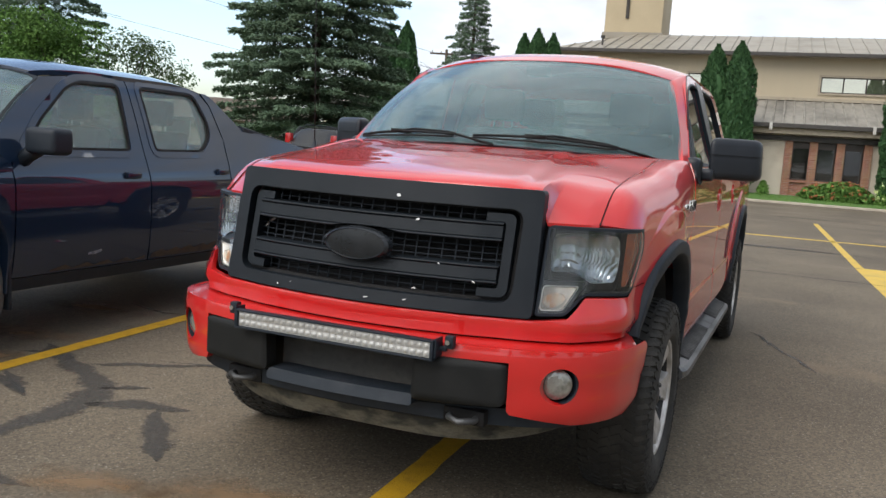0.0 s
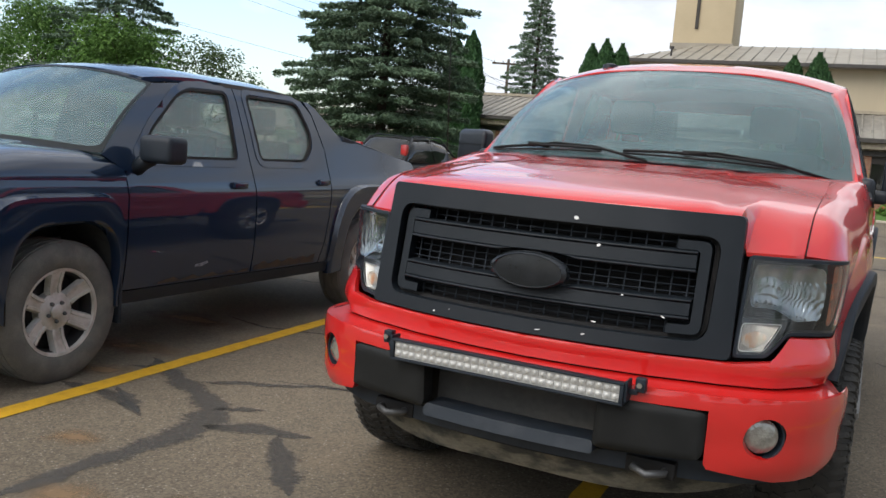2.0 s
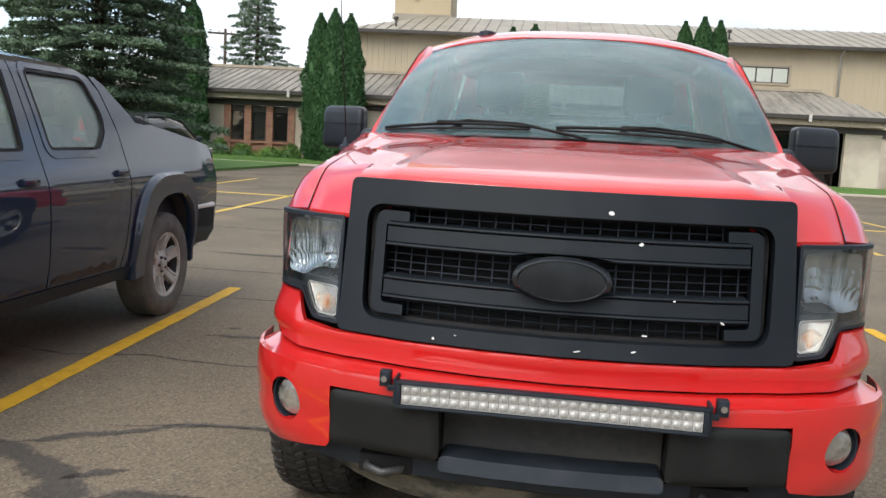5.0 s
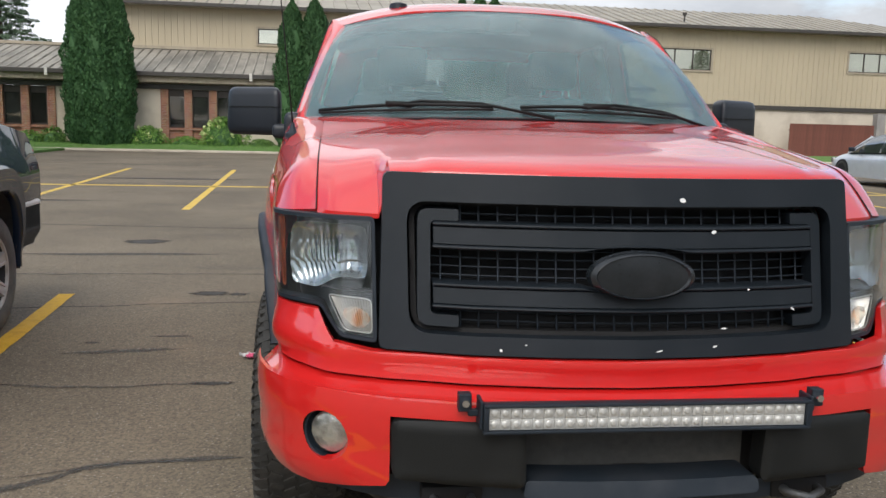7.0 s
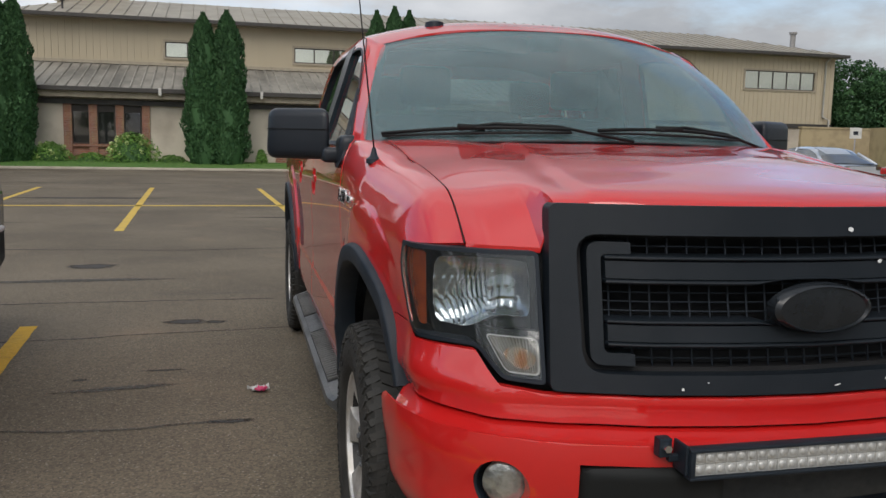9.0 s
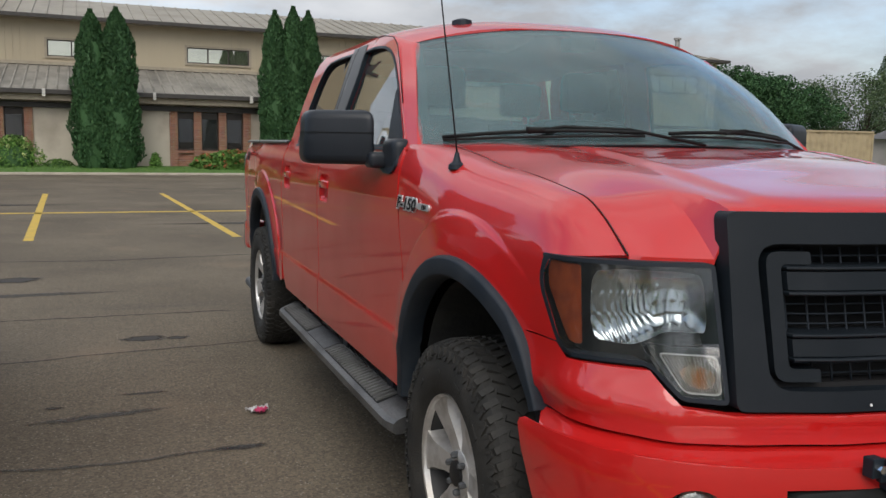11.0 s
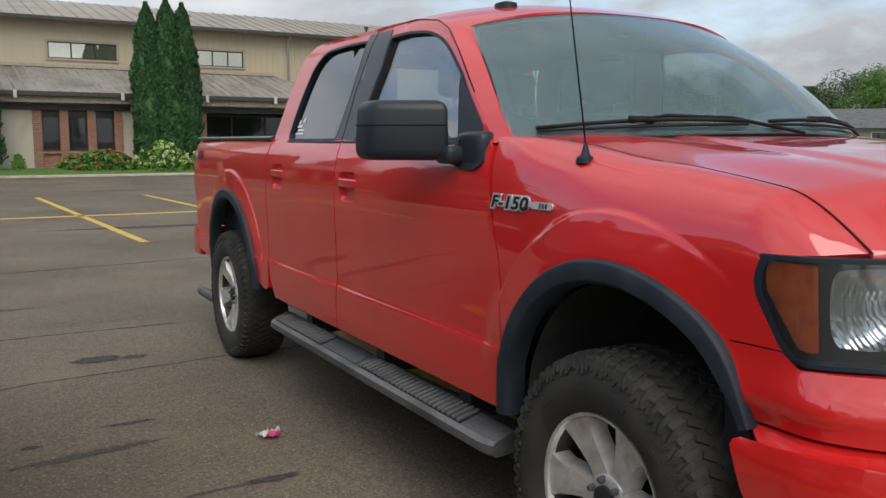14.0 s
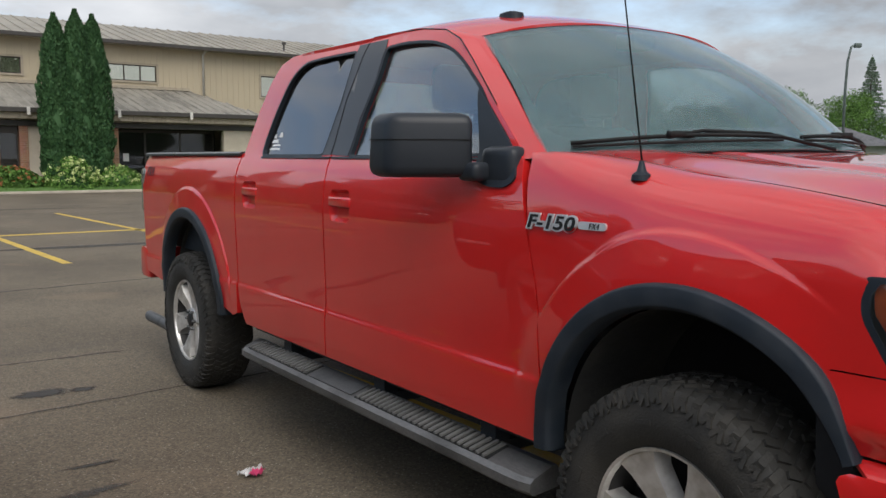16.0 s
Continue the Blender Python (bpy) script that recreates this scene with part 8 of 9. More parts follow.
def spruce(label, m, h, r, seed, leaves=9000, gap=1.0, taper=0.78):
    rng = np.random.default_rng(seed)
    tree = thing("spruce_tree", label, "tree", "spruce trees", m)
    bm = bmesh.new()
    tube(bm, [(0, 0, 0), (0, 0, h * 0.5), (0, 0, h * 0.98)], h * 0.017, 8, 0.02)
    z = h * 0.10
    cs, ns = [], []
    while z < h * 0.97:
        f = 1 - z / h
        reach = r * (f ** taper) * (0.88 + 0.24 * rng.random())
        nb = int(7 + 5 * f)
        rot = rng.random() * math.tau
        for k in range(nb):
            a = rot + k * math.tau / nb + rng.normal(0, 0.16)
            L = reach * rng.uniform(0.70, 1.12)
            lift = rng.uniform(-0.02, 0.16)
            pts = []
            for j in range(6):
                t = j / 5
                zz = z + L * (lift * t - 0.34 * t * t + 0.16 * t ** 3) + 0.02 * h * f * t
                pts.append(np.array((L * t * math.cos(a), L * t * math.sin(a), zz)))
            if f > 0.12 and k % 2 == 0:
                tube(bm, [Vector(p) for p in pts[:5]], 0.022 * (0.4 + f), 4, 0.006, cap=False)
            m_ = max(16, int(gap * leaves / 70 * (L / r) * 1.2 + 12))
            t = np.sqrt(rng.uniform(0.03, 1.0, m_))
            p = np.array([np.interp(t, np.linspace(0, 1, 6), [q[i] for q in pts]) for i in range(3)]).T
            spread = (0.08 + 0.20 * L * (1 - t))[:, None]
            side = np.array((-math.sin(a), math.cos(a), 0))
            p += side * rng.normal(0, 1, (m_, 1)) * spread * 0.75
            p[:, 2] -= rng.uniform(0, 0.14, m_) + 0.05 * np.abs(rng.normal(0, 1, m_))
            cs.append(p)
            ns.append(np.tile((0.25 * math.cos(a), 0.25 * math.sin(a), 1.0), (m_, 1)))
        z += h * (0.019 + 0.017 * f) * gap
    part("trunk", bm, M_BARK, tree)
    me = leaf_mesh("crown", np.concatenate(cs), np.concatenate(ns), 0.0135 * h, 0.36, rng, 0.60, -0.12)
    grown("crown", me, M_SPRUCE, tree)
    return tree


def cedar(label, m, h, r, seed, n=15000):
    rng = np.random.default_rng(seed)
    tree = thing("cedar_tree", label, "tree", "columnar cedars", m)
    bm = bmesh.new()
    prof = [(0.05, r * 0.55), (h * 0.10, r * 0.80), (h * 0.30, r * 0.86), (h * 0.55, r * 0.78), (h * 0.80, r * 0.58), (h * 0.93, r * 0.30), (h * 0.985, 0.03)]
    disc(bm, prof, 20, "z")
    for v in bm.verts:
        v.co.x *= 1 + 0.13 * noise.noise(v.co * 1.7)
        v.co.y *= 1 + 0.13 * noise.noise(v.co * 1.7 + Vector((5, 0, 0)))
    part("inner_foliage", bm, M_CEDAR, tree)
    zs, rs = [p[0] for p in prof], [p[1] for p in prof]
    z = rng.uniform(0.02, 1.0, n) ** 0.92 * h
    a = rng.uniform(0, math.tau, n)
    lump = 1 + 0.10 * np.sin(a * 3 + z * 1.3 + seed) + 0.08 * np.sin(a * 5 - z * 2.1) + 0.07 * np.sin(z * 4.3 + a * 2) + 0.06 * np.sin(z * 9 + a * 7 + seed)
    rad = np.interp(z, zs, rs) * 1.08 * lump * rng.uniform(0.88, 1.08, n) + 0.02
    c = np.stack([rad * np.cos(a), rad * np.sin(a), z], 1)
    nm = np.stack([np.cos(a), np.sin(a), np.full(n, 0.25)], 1)
    # sprays stand upright and fan outwards
    up = np.stack([0.35 * np.cos(a), 0.35 * np.sin(a), np.ones(n)], 1) + rng.normal(0, 0.28, (n, 3))
    up /= np.linalg.norm(up, axis=1, keepdims=True)
    nm = nm + rng.normal(0, 0.5, (n, 3))
    sd = np.cross(up, nm)
    sd /= np.linalg.norm(sd, axis=1, keepdims=True) + 1e-9
    ln = rng.uniform(0.07, 0.18, n)[:, None] * (0.5 + h / 14)
    v = np.stack([c - up * ln * 0.5, c + sd * ln * 0.30, c + up * ln * 0.6, c - sd * ln * 0.30], 1).reshape(-1, 3)
    i = np.arange(n) * 4
    faces = np.stack([np.stack([i, i + 1, i + 2], 1), np.stack([i, i + 2, i + 3], 1)], 1).reshape(-1, 3)
    me = bpy.data.meshes.new("crown")
    me.from_pydata(v.tolist(), [], faces.tolist())
    grown("crown", me, M_CEDAR, tree)
    return tree


def broadleaf(label, m, h, r, seed, mat, n=9000, size=0.30, group="broad-leaved trees"):
    rng = np.random.default_rng(seed)
    tree = thing("broadleaf_tree", label, "tree", group, m)
    bm = bmesh.new()
    tube(bm, [(0, 0, 0), (0.05, 0.03, h * 0.25), (0, 0, h * 0.55)], h * 0.022, 8, h * 0.010)
    cl = []
    for k in range(46):
        a, zz = rng.uniform(0, math.tau), rng.uniform(0.28, 0.97)
        env = math.sin(math.pi * min(max((zz - 0.16) / 0.86, 0.02), 1)) ** 0.6
        rr = r * env * rng.uniform(0.35, 0.98)
        c = np.array((rr * math.cos(a), rr * math.sin(a), h * zz))
        cl.append((c, rng.uniform(0.10, 0.20) * h))
        if k < 14:
            tube(bm, [(0, 0, h * rng.uniform(0.18, 0.5)), (c[0] * 0.5, c[1] * 0.5, c[2] * 0.8), tuple(c)], h * 0.008, 5, 0.01, cap=False)
    part("trunk", bm, M_BARK, tree)
    pts, nms = [], []
    per = n // len(cl)
    for c, q in cl:
        d = rng.normal(0, 1, (per, 3))
        d /= np.linalg.norm(d, axis=1, keepdims=True)
        rad = q * rng.uniform(0.35, 1.0, per) ** 0.5
        p = c + d * rad[:, None] * np.array((1.1, 1.1, 0.8))
        pts.append(p)
        nms.append(d + np.array((0, 0, 0.7)))
    grown("crown", leaf_mesh("crown", np.concatenate(pts), np.concatenate(nms), size, 0.62, rng), mat, tree)
    return tree


def shrub(label, m, w, d, h, seed, mat, n=1500, size=0.09, blossom=None, nb=60, group="garden shrubs", name="shrub"):
    rng = np.random.default_rng(seed)
    sh = thing(name, label, "shrub", group, m)
    a, e = rng.uniform(0, math.tau, n), rng.uniform(0.02, 1.0, n)
    cz = e
    rad = np.sqrt(np.clip(1 - cz ** 2.4, 0.03, 1)) * rng.uniform(0.6, 1.08, n) * (1 + 0.15 * np.sin(a * 3 + seed))
    c = np.stack([w / 2 * rad * np.cos(a), d / 2 * rad * np.sin(a), h * cz * rng.uniform(0.85, 1.05, n)], 1)
    nm = np.stack([np.cos(a) * 0.7, np.sin(a) * 0.7, 0.4 + cz], 1)
    grown("leaves", leaf_mesh("leaves", c, nm, size, 0.6, rng), mat, sh)
    core = bmesh.new()
    disc(core, [(0.0, 0.30), (h * 0.3, 0.36), (h * 0.6, 0.28), (h * 0.78, 0.05)], 14, "z", Matrix.Diagonal((w, d, 1, 1)))
    part("woody_core", core, M_CEDAR, sh)
    if blossom:
        pick = rng.choice(n, nb, replace=False)
        ctr, nrm = [], []
        for i in pick:
            if c[i][2] < h * 0.25:
                continue
            k = 16
            dd = rng.normal(0, 1, (k, 3))
            dd /= np.linalg.norm(dd, axis=1, keepdims=True)
            ctr.append(c[i] * 1.03 + dd * 0.065)
            nrm.append(dd)
        grown("blossom", leaf_mesh("blossom", np.concatenate(ctr), np.concatenate(nrm), 0.07, 0.9, rng, 0.2), blossom, sh)
    return sh


def bl(x, y, z=0.10, turn=0):
    """A place in the church hall's own axes."""
    return BLD @ pose(x, y, z, 0, 0, turn)


# columnar cedars along the low wing
for n, (x, y, h, r) in enumerate(((-19.75, -6.3, 6.9, 0.80), (-19.0, -6.1, 7.2, 0.74), (-12.95, -6.4, 6.65, 0.74), (-12.25, -6.6, 6.85, 0.78), (-11.60, -6.3, 6.7, 0.72), (-4.35, -6.5, 6.35, 0.78), (-3.4, -6.5, 6.5, 0.85), (2.95, -6.5, 6.85, 0.68), (3.72, -6.6, 7.05, 0.70), (4.42, -6.4, 6.95, 0.66))):
    cedar("tall dense columnar cedar in the bed by the wall", bl(x, y, 0.08, 40 * n), h, r, 20 + n)

# spruces
sp_a = spruce("large blue-green spruce with drooping layered branches", pose(-15.8, 25.2, 0, 0, 0, 20), 12.9, 4.3, 1, 46000, 0.80, 0.62)
sp_b = spruce("tall narrow spruce behind the church wing", pose(-20.9, 53.6, 0, 0, 0, 0), 14.7, 4.4, 2, 16000, 0.90, 1.0)
spruce("big spruce at the edge of the lot", pose(-33.4, 28.6, 0, 0, 0, 0), 13.2, 5.0, 3, 22000, 1.5, 0.80)
def tree_copy(ob, m, k):
    o = copy_thing(ob, m)
    o.scale = (k, k, k)
    return o


# broad-leaved trees and bushes at the edges of the lot
br_a = broadleaf("leafy green tree with a low broad crown", pose(-27.4, 23.9, 0), 5.5, 2.8, 5, M_LEAF, 22000, 0.14)
br_b = broadleaf("sparse grey-green tree with an open crown", pose(-25.6, 26.4, 0), 5.0, 2.3, 6, M_LEAF2, 5200, 0.14)
br_c = broadleaf("tall green tree beyond the lot", pose(-41.8, 27.0, 0), 8.6, 3.8, 7, M_LEAF, 13000, 0.20)
br_d = broadleaf("dark broad tree beyond the fence", pose(36.5, 46.0, 0), 6.6, 3.9, 8, M_CEDAR, 15000, 0.22)
for n, (x, y, k, src) in enumerate(((41, 47, 0.95, br_d), (46, 55, 1.05, br_d), (52, 60, 1.1, br_b), (57, 60, 1.5, br_b), (61, 58, 1.62, br_b), (64.5, 54, 0.95, br_d), (68, 50, 1.45, br_b), (66, 45, 0.85, br_c), (70, 41, 0.80, br_c), (73, 36, 0.82, br_c), (75, 31, 1.15, br_b), (77, 26, 1.1, br_d), (79, 20, 1.0, br_c), (72, 56, 1.0, br_d), (-46, 34, 1.0, br_c), (-36, 44, 0.55, br_b), (-50, 22, 0.9, br_c), (-44, 14, 1.0, br_c))):
    tree_copy(src, pose(x, y, 0, 0, 0, 47 * n), k)
for n, (x, y, k) in enumerate(((67, 62, 0.75), (80, 45, 0.8))):
    tree_copy(sp_b, pose(x, y, 0, 0, 0, 60 * n), k)
# the tree line and spruces behind the camera, which the paintwork mirrors
for n, (x, y, k, src) in enumerate(((-34, 6, 0.8, sp_b), (-38, -2, 0.95, br_c), (-36, -9, 0.85, sp_b), (-37, -16, 1.0, br_c), (-33, -23, 0.6, sp_b), (-28, -29, 1.0, br_c), (-20, -34, 0.5, sp_b), (-12, -37, 1.0, br_c), (-3, -38, 0.9, br_d), (6, -38, 1.0, br_c), (15, -37, 0.5, sp_b), (24, -34, 1.0, br_c), (33, -28, 1.0, br_d), (40, -18, 1.0, br_c), (44, -6, 0.9, sp_b), (46, 6, 1.0, br_c))):
    tree_copy(src, pose(x, y, 0, 0, 0, 31 * n), k)

# planting bed
HY = "hydrangea with pale cream-green flower heads"
shrub(HY, bl(3.35, -7.1), 2.0, 1.1, 1.30, 31, M_SHRUB, 2600, 0.10, M_HYDRA, 190, "hydrangeas", "hydrangea")
shrub(HY, bl(5.05, -6.9), 1.9, 1.1, 0.95, 32, M_SHRUB, 1800, 0.10, M_HYDRA, 60, "hydrangeas", "hydrangea")
shrub(HY, bl(-7.3, -6.2), 2.1, 1.4, 1.35, 33, M_SHRUB, 2200, 0.10, M_HYDRA, 45, "hydrangeas", "hydrangea")
shrub(HY, bl(-10.4, -6.2), 1.6, 1.2, 0.90, 34, M_SHRUB, 1500, 0.10, M_HYDRA, 24, "hydrangeas", "hydrangea")
shrub("clump of orange day lilies with strap leaves", bl(1.05, -6.6), 2.5, 1.2, 0.85, 35, M_LEAF, 2600, 0.22, M_LILY, 190, "day lilies", "day_lily")
shrub("clump of orange day lilies with strap leaves", bl(0.1, -6.1), 1.2, 1.0, 0.70, 36, M_LEAF, 900, 0.20, M_LILY, 60, "day lilies", "day_lily")
for n, (x, w, h) in enumerate(((-16.6, 1.4, 0.7), (-15.2, 1.5, 0.6), (-14.2, 1.2, 0.8), (-8.9, 1.6, 0.5), (-5.7, 1.3, 0.45), (-2.0, 0.5, 0.75), (8.0, 1.4, 0.6), (-20.8, 1.8, 0.8), (-17.6, 1.0, 0.9))):
    shrub("low leafy green perennial in the bed", bl(x, -6.0 - 0.1 * (n % 3)), w, 0.9, h, 40 + n, M_SHRUB if n % 2 else M_LEAF, 800, 0.10)
br_c.scale = (0.72, 0.72, 0.72)


# ---- marks on the asphalt ----
def seal(pts, label="worn patch of dark tar sealant with a frayed edge"):
    """A band of sealant along (x, y, width), frayed at its sides."""
    bm = bmesh.new()
    uv = bm.loops.layers.uv.new("UVMap")
    fine = []
    for p, q in zip(pts, pts[1:]):
        k = max(3, int(math.hypot(q[0] - p[0], q[1] - p[1]) / 0.04))
        fine += [tuple(p[c] + (q[c] - p[c]) * i / k for c in range(3)) for i in range(k)]
    fine.append(pts[-1])
    rows = []
    for i, p in enumerate(fine):
        q, r = fine[min(i + 1, len(fine) - 1)], fine[max(i - 1, 0)]
        d = Vector((q[0] - r[0], q[1] - r[1], 0)).normalized()
        n_ = Vector((-d.y, d.x, 0))
        w = 0.62 * p[2] * (0.85 + 0.5 * noise.noise(Vector((p[0] * 7, p[1] * 7, 2)))) * min(1, (i + 0.6) / 3, (len(fine) - i - 0.4) / 3)
        c = Vector((p[0], p[1], 0.0026)) + n_ * 0.03 * noise.noise(Vector((p[0] * 5, p[1] * 5, 8)))
        rows.append((bm.verts.new(c - n_ * w), bm.verts.new(c + n_ * w)))
    for a, b in zip(rows, rows[1:]):
        fc = bm.faces.new((a[0], b[0], b[1], a[1]))
        for lp, h in zip(fc.loops, (0, 0, 1, 1)):
            lp[uv].uv = (0, h)
    ob = part("tar_seal", bm, M_SMEAR, smooth=False)
    return tagged(ob, label, "tar patch", "tar patches on the asphalt", "structure")


seal([(-1.74, -0.58, 0.12), (-1.73, -0.40, 0.13), (-1.73, -0.23, 0.16), (-1.72, 0.0, 0.19), (-1.72, 0.25, 0.25), (-1.75, 0.5, 0.28), (-1.84, 0.72, 0.26), (-2.14, 0.89, 0.20), (-2.39, 1.01, 0.16), (-2.58, 1.11, 0.13), (-2.78, 1.22, 0.06)])
seal([(-2.24, 1.00, 0.11), (-2.06, 1.14, 0.11), (-1.85, 1.28, 0.085), (-1.55, 1.45, 0.07), (-1.09, 1.47, 0.05)])
seal([(-1.84, 0.70, 0.18), (-1.74, 0.80, 0.14), (-1.63, 0.85, 0.07)])
seal([(-1.72, 0.50, 0.20), (-1.60, 0.54, 0.19), (-1.44, 0.62, 0.16), (-1.22, 0.68, 0.10)])
seal([(-1.36, 0.62, 0.10), (-1.24, 0.46, 0.15), (-1.12, 0.32, 0.16), (-1.00, 0.18, 0.14), (-0.90, 0.09, 0.08)])
seal([(-2.76, 0.54, 0.08), (-2.45, 0.56, 0.13), (-2.25, 0.52, 0.11), (-2.02, 0.40, 0.05)])
seal([(-1.52, -0.44, 0.12), (-1.38, -0.37, 0.11), (-1.12, -0.37, 0.06)])
seal([(-2.75, 1.00, 0.08), (-2.60, 1.07, 0.10), (-2.48, 1.08, 0.06)])
crack([(-3.32, 2.50), (-2.85, 2.37), (-2.44, 2.50), (-1.80, 2.43), (-1.30, 2.52)], 0.020)
crack([(-2.47, 0.66), (-2.30, 0.58), (-2.06, 0.42)], 0.035)
crack([(-4.2, 4.30), (-2.66, 4.38), (-1.80, 4.51), (-0.99, 4.58), (0.6, 4.7)], 0.018)
crack([(-1.97, 1.30), (-1.655, 1.416), (-1.09, 1.458)], 0.014)
crack([(-6.0, 5.70), (-3.2, 5.74), (-2.35, 5.76), (-0.96, 5.77)], 0.022)
crack([(1.10, 4.95), (1.18, 4.82), (1.38, 4.30), (1.55, 3.95), (1.62, 3.70)], 0.028)
crack([(2.2, 3.2), (2.9, 2.6), (4.2, 2.4)], 0.018)
crack([(-9, 9.2), (-5.0, 9.4), (-2.0, 9.1), (1.0, 9.5), (5, 9.3)], 0.03)
crack([(-10, 24.5), (-5, 24.2), (-1, 24.6), (4, 24.1)], 0.04)
for x, y, rx, ry, sd in ((-1.71, 4.88, 0.15, 0.085, 1), (-1.49, 4.85, 0.07, 0.05, 2), (-2.83, 7.84, 0.24, 0.16, 3), (-2.2, 3.35, 0.05, 0.02, 5), (-1.75, 3.5, 0.13, 0.018, 6), (-1.36, 2.49, 0.10, 0.035, 7)):
    blot(x, y, rx * 1.25, ry * 1.25, M_OIL, "small dark oil stain soaked into asphalt", sd)

for x, y, rx, ry, sd, tn in ((-2.75, 0.86, 0.42, 0.22, 18, 0.5), (-3.07, 1.35, 0.65, 0.34, 11, 0.2), (-2.02, 0.02, 0.22, 0.15, 12, 0.5), (-1.55, -0.42, 0.30, 0.20, 13, 0.7), (-0.45, -0.05, 0.65, 0.30, 14, 0.2), (0.25, -0.75, 0.6, 0.25, 16, -0.2), (-3.4, 2.2, 0.7, 0.3, 15, 0), (-0.95, -0.22, 0.55, 0.22, 17, 0.3)):
    blot(x, y, rx, ry, M_SAND, "pale brown sandy wash on the asphalt", sd, tn)
for x, y, rx, ry, sd, tn in ((-1.95, 3.15, 0.5, 0.06, 26, 0.15), (-2.9, 6.9, 1.6, 0.12, 27, 0.03), (-4.5, 18.2, 2.6, 0.35, 28, 0.02), (0.5, 13.5, 2.6, 0.3, 29, -0.03), (-6.5, 12.6, 2.8, 0.25, 30, 0.04)):
    blot(x, y, rx, ry, M_SMEAR, "soft dark smear of worn tar sealant", sd, tn)

# crumpled wrapper
def wrapper(m, label, material, sx, sy, seed):
    bm = bmesh.new()
    bmesh.ops.create_grid(bm, x_segments=9, y_segments=7, size=0.5)
    for v in bm.verts:
        q = v.co * 3.1 + Vector((seed, 0, 0))
        v.co = Vector((v.co.x * sx, v.co.y * sy, 0.012 + 0.034 * abs(noise.noise(q)) + 0.016 * noise.noise(q * 2.3)))
        v.co.x += 0.02 * noise.noise(q + Vector((9, 9, 9)))
    ob = part("wrapper", bm, material, None, "", False, m)
    return tagged(ob, label, "litter", "litter on the asphalt")


M_FILM = mk("clear_film", (0.55, 0.55, 0.55), 0.2, var=0.2, coat=0.6)
M_PINK = mk("pink_print", (0.65, 0.06, 0.18), 0.35, var=0.15, coat=0.4)
wrapper(pose(-1.215, 2.99, 0, 0, 0, 25), "crumpled clear plastic wrapper on the asphalt", M_FILM, 0.10, 0.05, 2.0)
wrapper(pose(-1.20, 2.95, 0.004, 0, 0, 10), "crumpled pink printed wrapper on the asphalt", M_PINK, 0.055, 0.03, 6.0)


# ---- street furniture and distance ----
def street_lamp(m, h, reach, mat, label):
    lamp_ = thing("street_lamp", label, "street lamp", "street lamps", m)
    bm = bmesh.new()
    tube(bm, [(0, 0, 0), (0, 0, h * 0.70), (reach * 0.12, 0, h * 0.88), (reach * 0.45, 0, h * 0.98), (reach, 0, h)], 0.075, 8, 0.04)
    part("pole", bm, mat, lamp_)
    part("lamp_head", boxes((reach - 0.06, -0.11, h - 0.16, reach + 0.26, 0.11, h + 0.05), bevel=0.05, seg=3), mat, lamp_)
    disc_ = bmesh.new()
    disc(disc_, [(0.0, 0.22), (0.25, 0.20)], 12, "z")
    part("base", disc_, mat, lamp_)
    return lamp_


M_LAMPGR = mk("green_grey_pole", (0.10, 0.13, 0.12), 0.6, 0.2, var=0.15)
street_lamp(pose(36.3, 22.2, 0, 0, 0, -30), 6.75, 0.40, M_LAMPGR, "curved grey-green street lamp pole with a single head")
street_lamp(pose(-33.2, 26.6, 0, 0, 0, 45), 6.9, 1.9, M_LAMPGR, "curved grey street lamp reaching over trees")

pole = thing("utility_pole", "wooden utility pole with a cross arm", "utility pole", m=pose(-30.4, 71.1, 0, 0, 0, 20))
bm = bmesh.new()
tube(bm, [(0, 0, 0), (0, 0, 10.2)], 0.17, 8, 0.12)
part("post", bm, M_BARK, pole)
part("cross_arm", boxes((-1.5, -0.08, 9.7, 1.5, 0.08, 9.86)), M_BARK, pole, smooth=False)
for x in (-1.3, -0.5, 0.5, 1.3):
    ins = bmesh.new()
    disc(ins, [(9.86, 0.05), (9.98, 0.06), (10.05, 0.03)], 8, "z", pose(x, 0, 0))
    part("insulator", ins, M_GREYW, pole)


def wire(a, b, sag, label="thin black overhead power line against the sky"):
    bm = bmesh.new()
    a, b = Vector(a), Vector(b)
    tube(bm, [a.lerp(b, i / 20) - Vector((0, 0, sag * 4 * (i / 20) * (1 - i / 20))) for i in range(21)], 0.014, 4)
    return tagged(part("power_line", bm, M_VOID), label, "power line", "overhead lines")


def through_points(p, q, k0, k1):
    p, q = Vector(p), Vector(q)
    return tuple(p + (q - p) * k0), tuple(p + (q - p) * k1)


for p, q in (((-50.23, 46, 13.68), (-33.9, 46, 9.29)), ((-46.76, 46, 13.63), (-33.97, 46, 9.93)), ((-45.22, 46, 13.61), (-34.04, 46, 10.62)), ((-66.6, 46, 13.4), (-56.8, 46, 11.4)), ((-46.62, 46, 9.27), (-35.57, 46, 7.14))):
    wire(*through_points(p, q, -1.2, 2.2), 0.12)
wire((-37.0, 70.4, 11.2), (-30.42, 71.08, 7.7), 0.0)


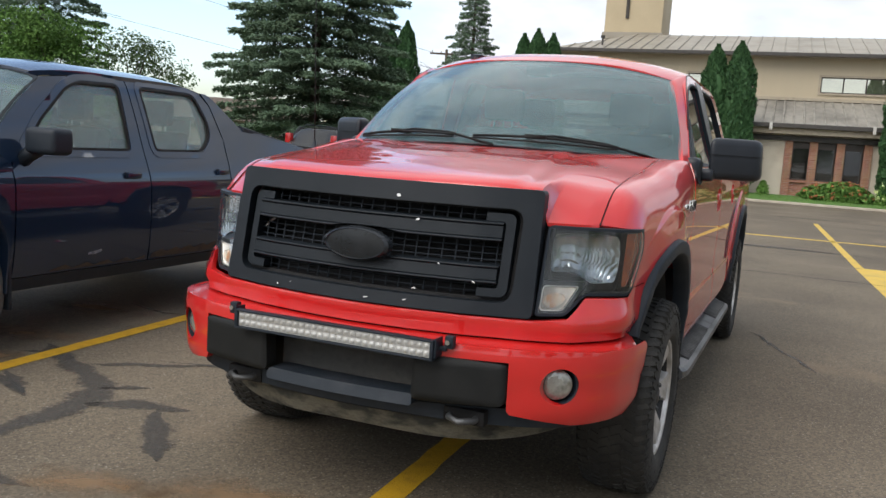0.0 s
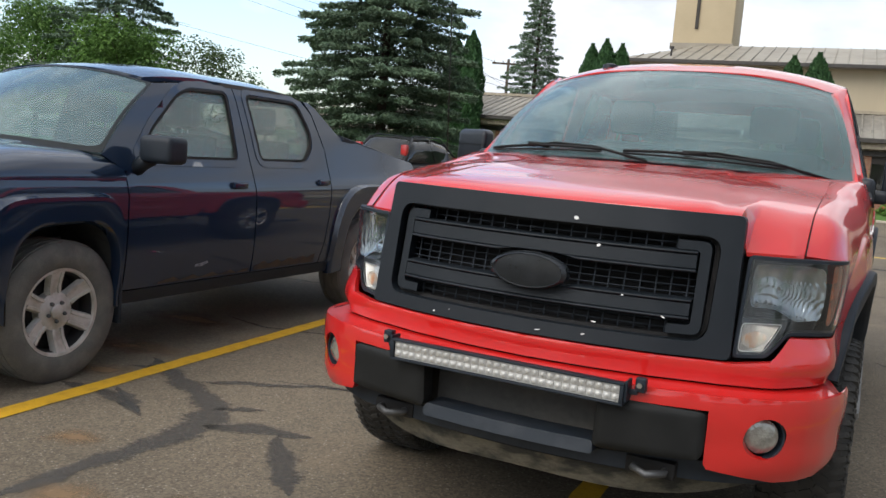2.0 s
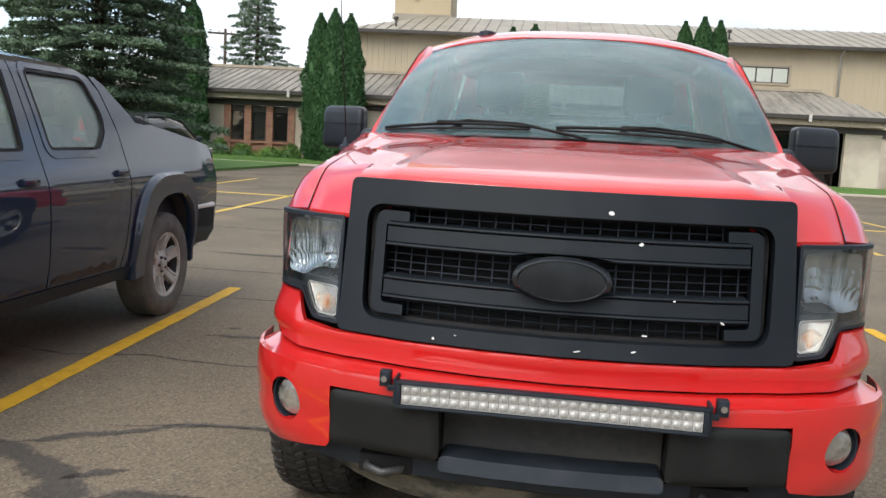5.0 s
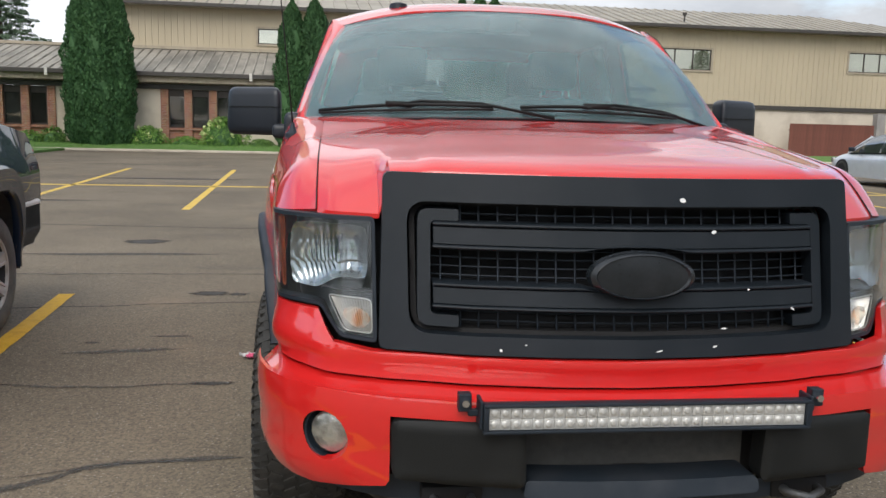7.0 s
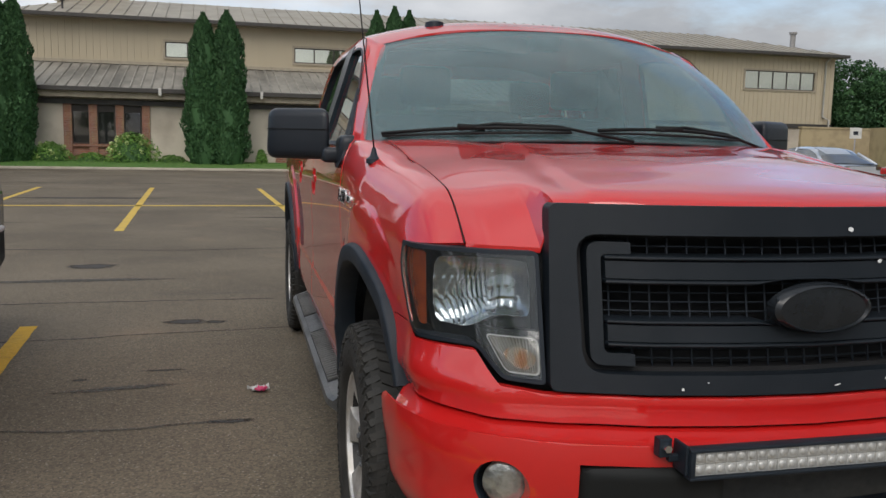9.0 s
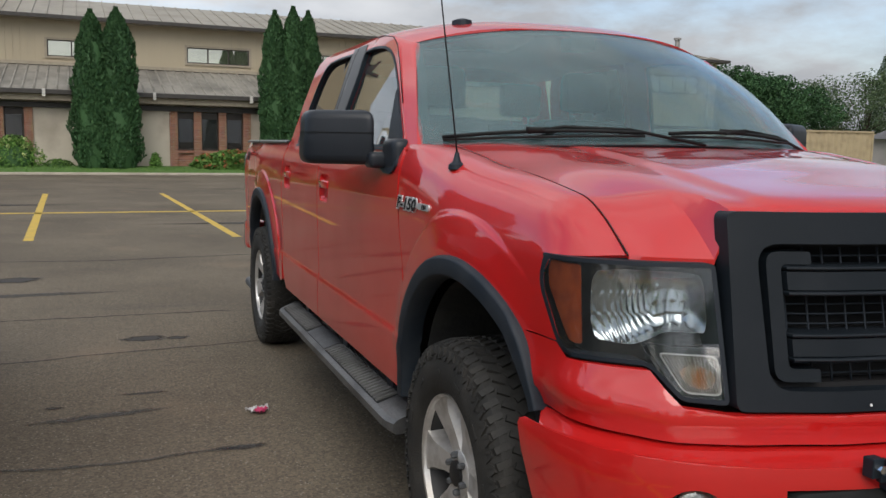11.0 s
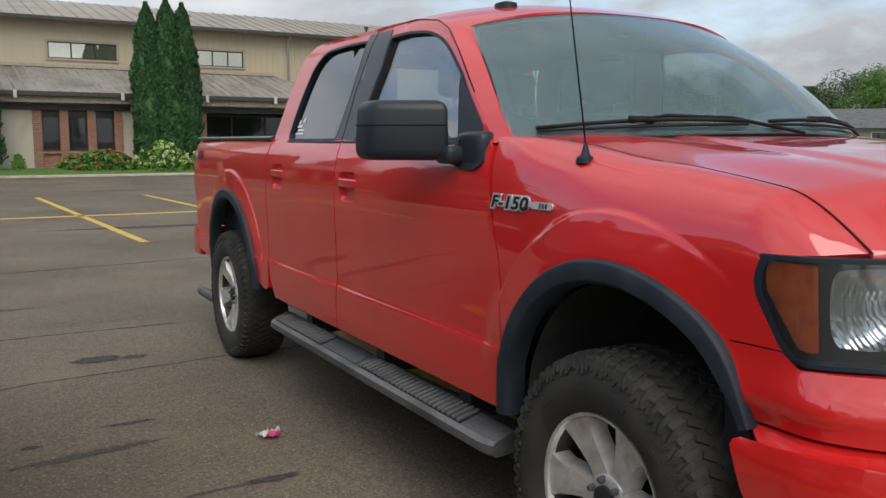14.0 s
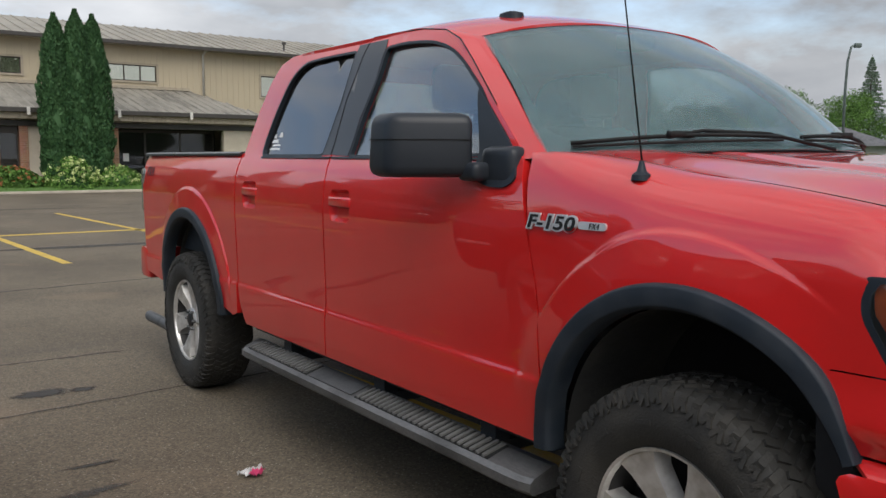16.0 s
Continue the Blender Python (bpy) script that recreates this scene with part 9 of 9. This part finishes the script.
def house(m, w, d, eave, ridge, wall_mat, roof_mat, label, wins=()):
    ho = thing("house", label, "house", "houses round the lot", m)
    part("wall", boxes((-w / 2, -d / 2, 0, w / 2, d / 2, eave)), wall_mat, ho, smooth=False)
    bm = bmesh.new()
    o = 0.5
    a = [bm.verts.new(p) for p in ((-w / 2 - o, -d / 2 - o, eave - 0.1), (w / 2 + o, -d / 2 - o, eave - 0.1), (w / 2 + o, d / 2 + o, eave - 0.1), (-w / 2 - o, d / 2 + o, eave - 0.1), (-w / 2 + d * 0.3, 0, ridge), (w / 2 - d * 0.3, 0, ridge))]
    for q in ((0, 1, 5, 4), (1, 2, 5), (2, 3, 4, 5), (3, 0, 4), (3, 2, 1, 0)):
        bm.faces.new([a[i] for i in q])
    part("roof", bm, roof_mat, ho, smooth=False)
    for x, z, ww, hh in wins:
        wn_ = part("window", boxes((x - ww / 2 - 0.06, -d / 2 - 0.04, z - 0.06, x + ww / 2 + 0.06, -d / 2, z + hh + 0.06)), M_WHITEM, ho, smooth=False)
        part("pane", boxes((x - ww / 2, -d / 2 - 0.05, z, x + ww / 2, -d / 2 - 0.042, z + hh)), M_DKWIN, wn_, smooth=False)
    part("chimney", boxes((w * 0.2, 0.2, ridge - 0.6, w * 0.2 + 0.5, 0.7, ridge + 0.5)), wall_mat, ho, smooth=False)
    return ho


house(pose(52.5, 38.0, 0, 0, 0, -52), 16, 8, 2.4, 3.7, M_GREYW, M_ROOFGR, "low grey bungalow with a hipped shingle roof", ((-6, 1.0, 1.4, 1.0), (-3.6, 0.9, 0.9, 1.2), (-1.2, 0.2, 1.0, 2.0), (1.8, 1.0, 2.0, 1.0), (5.0, 1.0, 1.4, 1.0)))
house(pose(-34.5, 45.5, 0, 0, 0, 38), 11, 8, 2.2, 3.6, M_CONC, mk("brown_shingles", (0.15, 0.115, 0.09), 0.9, var=0.2, scale=4), "low cream house with a brown shingle roof", ((-3.5, 0.9, 1.4, 1.0), (0, 0.9, 1.6, 1.0), (3.6, 0.9, 1.4, 1.0)))

# tan boundary wall, shipping container and sign
bwall = part("boundary_wall", boxes((28.3, -2.2, 0, 46, -2.0, 2.55), (28.25, -2.25, 2.55, 46.05, -1.95, 2.64)), M_CONTAINER, None, "", False, BLD)
tagged(bwall, "plain tan boundary wall beyond the hall", "wall", kind="structure")
cont = thing("shipping_container", "tan corrugated shipping container beside the hall", "container", m=BLD @ pose(30.6, -6.8, 0, 0, 0, -12))
bm = bmesh.new()
n, last = 60, None
for i in range(n + 1):
    x = 6.0 * i / n
    y = 0.035 if (i // 2) % 2 else 0.0
    a, b = bm.verts.new((x, y, 0.15)), bm.verts.new((x, y, 2.5))
    if last:
        bm.faces.new((last[0], a, b, last[1]))
    last = (a, b)
part("corrugated_side", bm, M_CONTAINER, cont, smooth=False)
part("frame", boxes((-0.1, -0.05, 0, 0.0, 2.4, 2.6), (6.0, -0.05, 0, 6.1, 2.4, 2.6), (0, -0.05, 2.5, 6.0, 2.4, 2.6), (0, -0.05, 0, 6.0, 2.4, 0.15), (0, 2.35, 0.15, 6, 2.4, 2.5), (-0.04, 0.05, 0.15, 0, 2.35, 2.5)), M_CONTAINER, cont, smooth=False)
sign = thing("sign_post", "small white sign on a thin metal post", "sign", m=pose(23.7, 29.5, 0, 0, 0, -18))
bm = bmesh.new()
tube(bm, [(0, 0, 0), (0, 0, 2.25)], 0.03, 8)
part("post", bm, M_GREYW, sign)
part("panel", boxes((-0.24, -0.045, 1.85, 0.24, -0.031, 2.3), bevel=0.004), M_WHITEM, sign, smooth=False)
part("sign_mark", boxes((-0.10, -0.049, 2.0, 0.10, -0.0455, 2.15)), M_PLASTIC, sign, smooth=False)

# low green verge round the far side of the lot
for name, x0, y0, x1, y1 in (("verge", -70, 20, -11.6, 34.6), ("verge", 40, 18, 90, 36)):
    v_ = part(name, boxes((x0, y0, 0, x1, y1, 0.09)), M_TURF, None, "", False)
    tagged(v_, "grassy verge at the edge of the parking lot", "lawn", kind="structure")
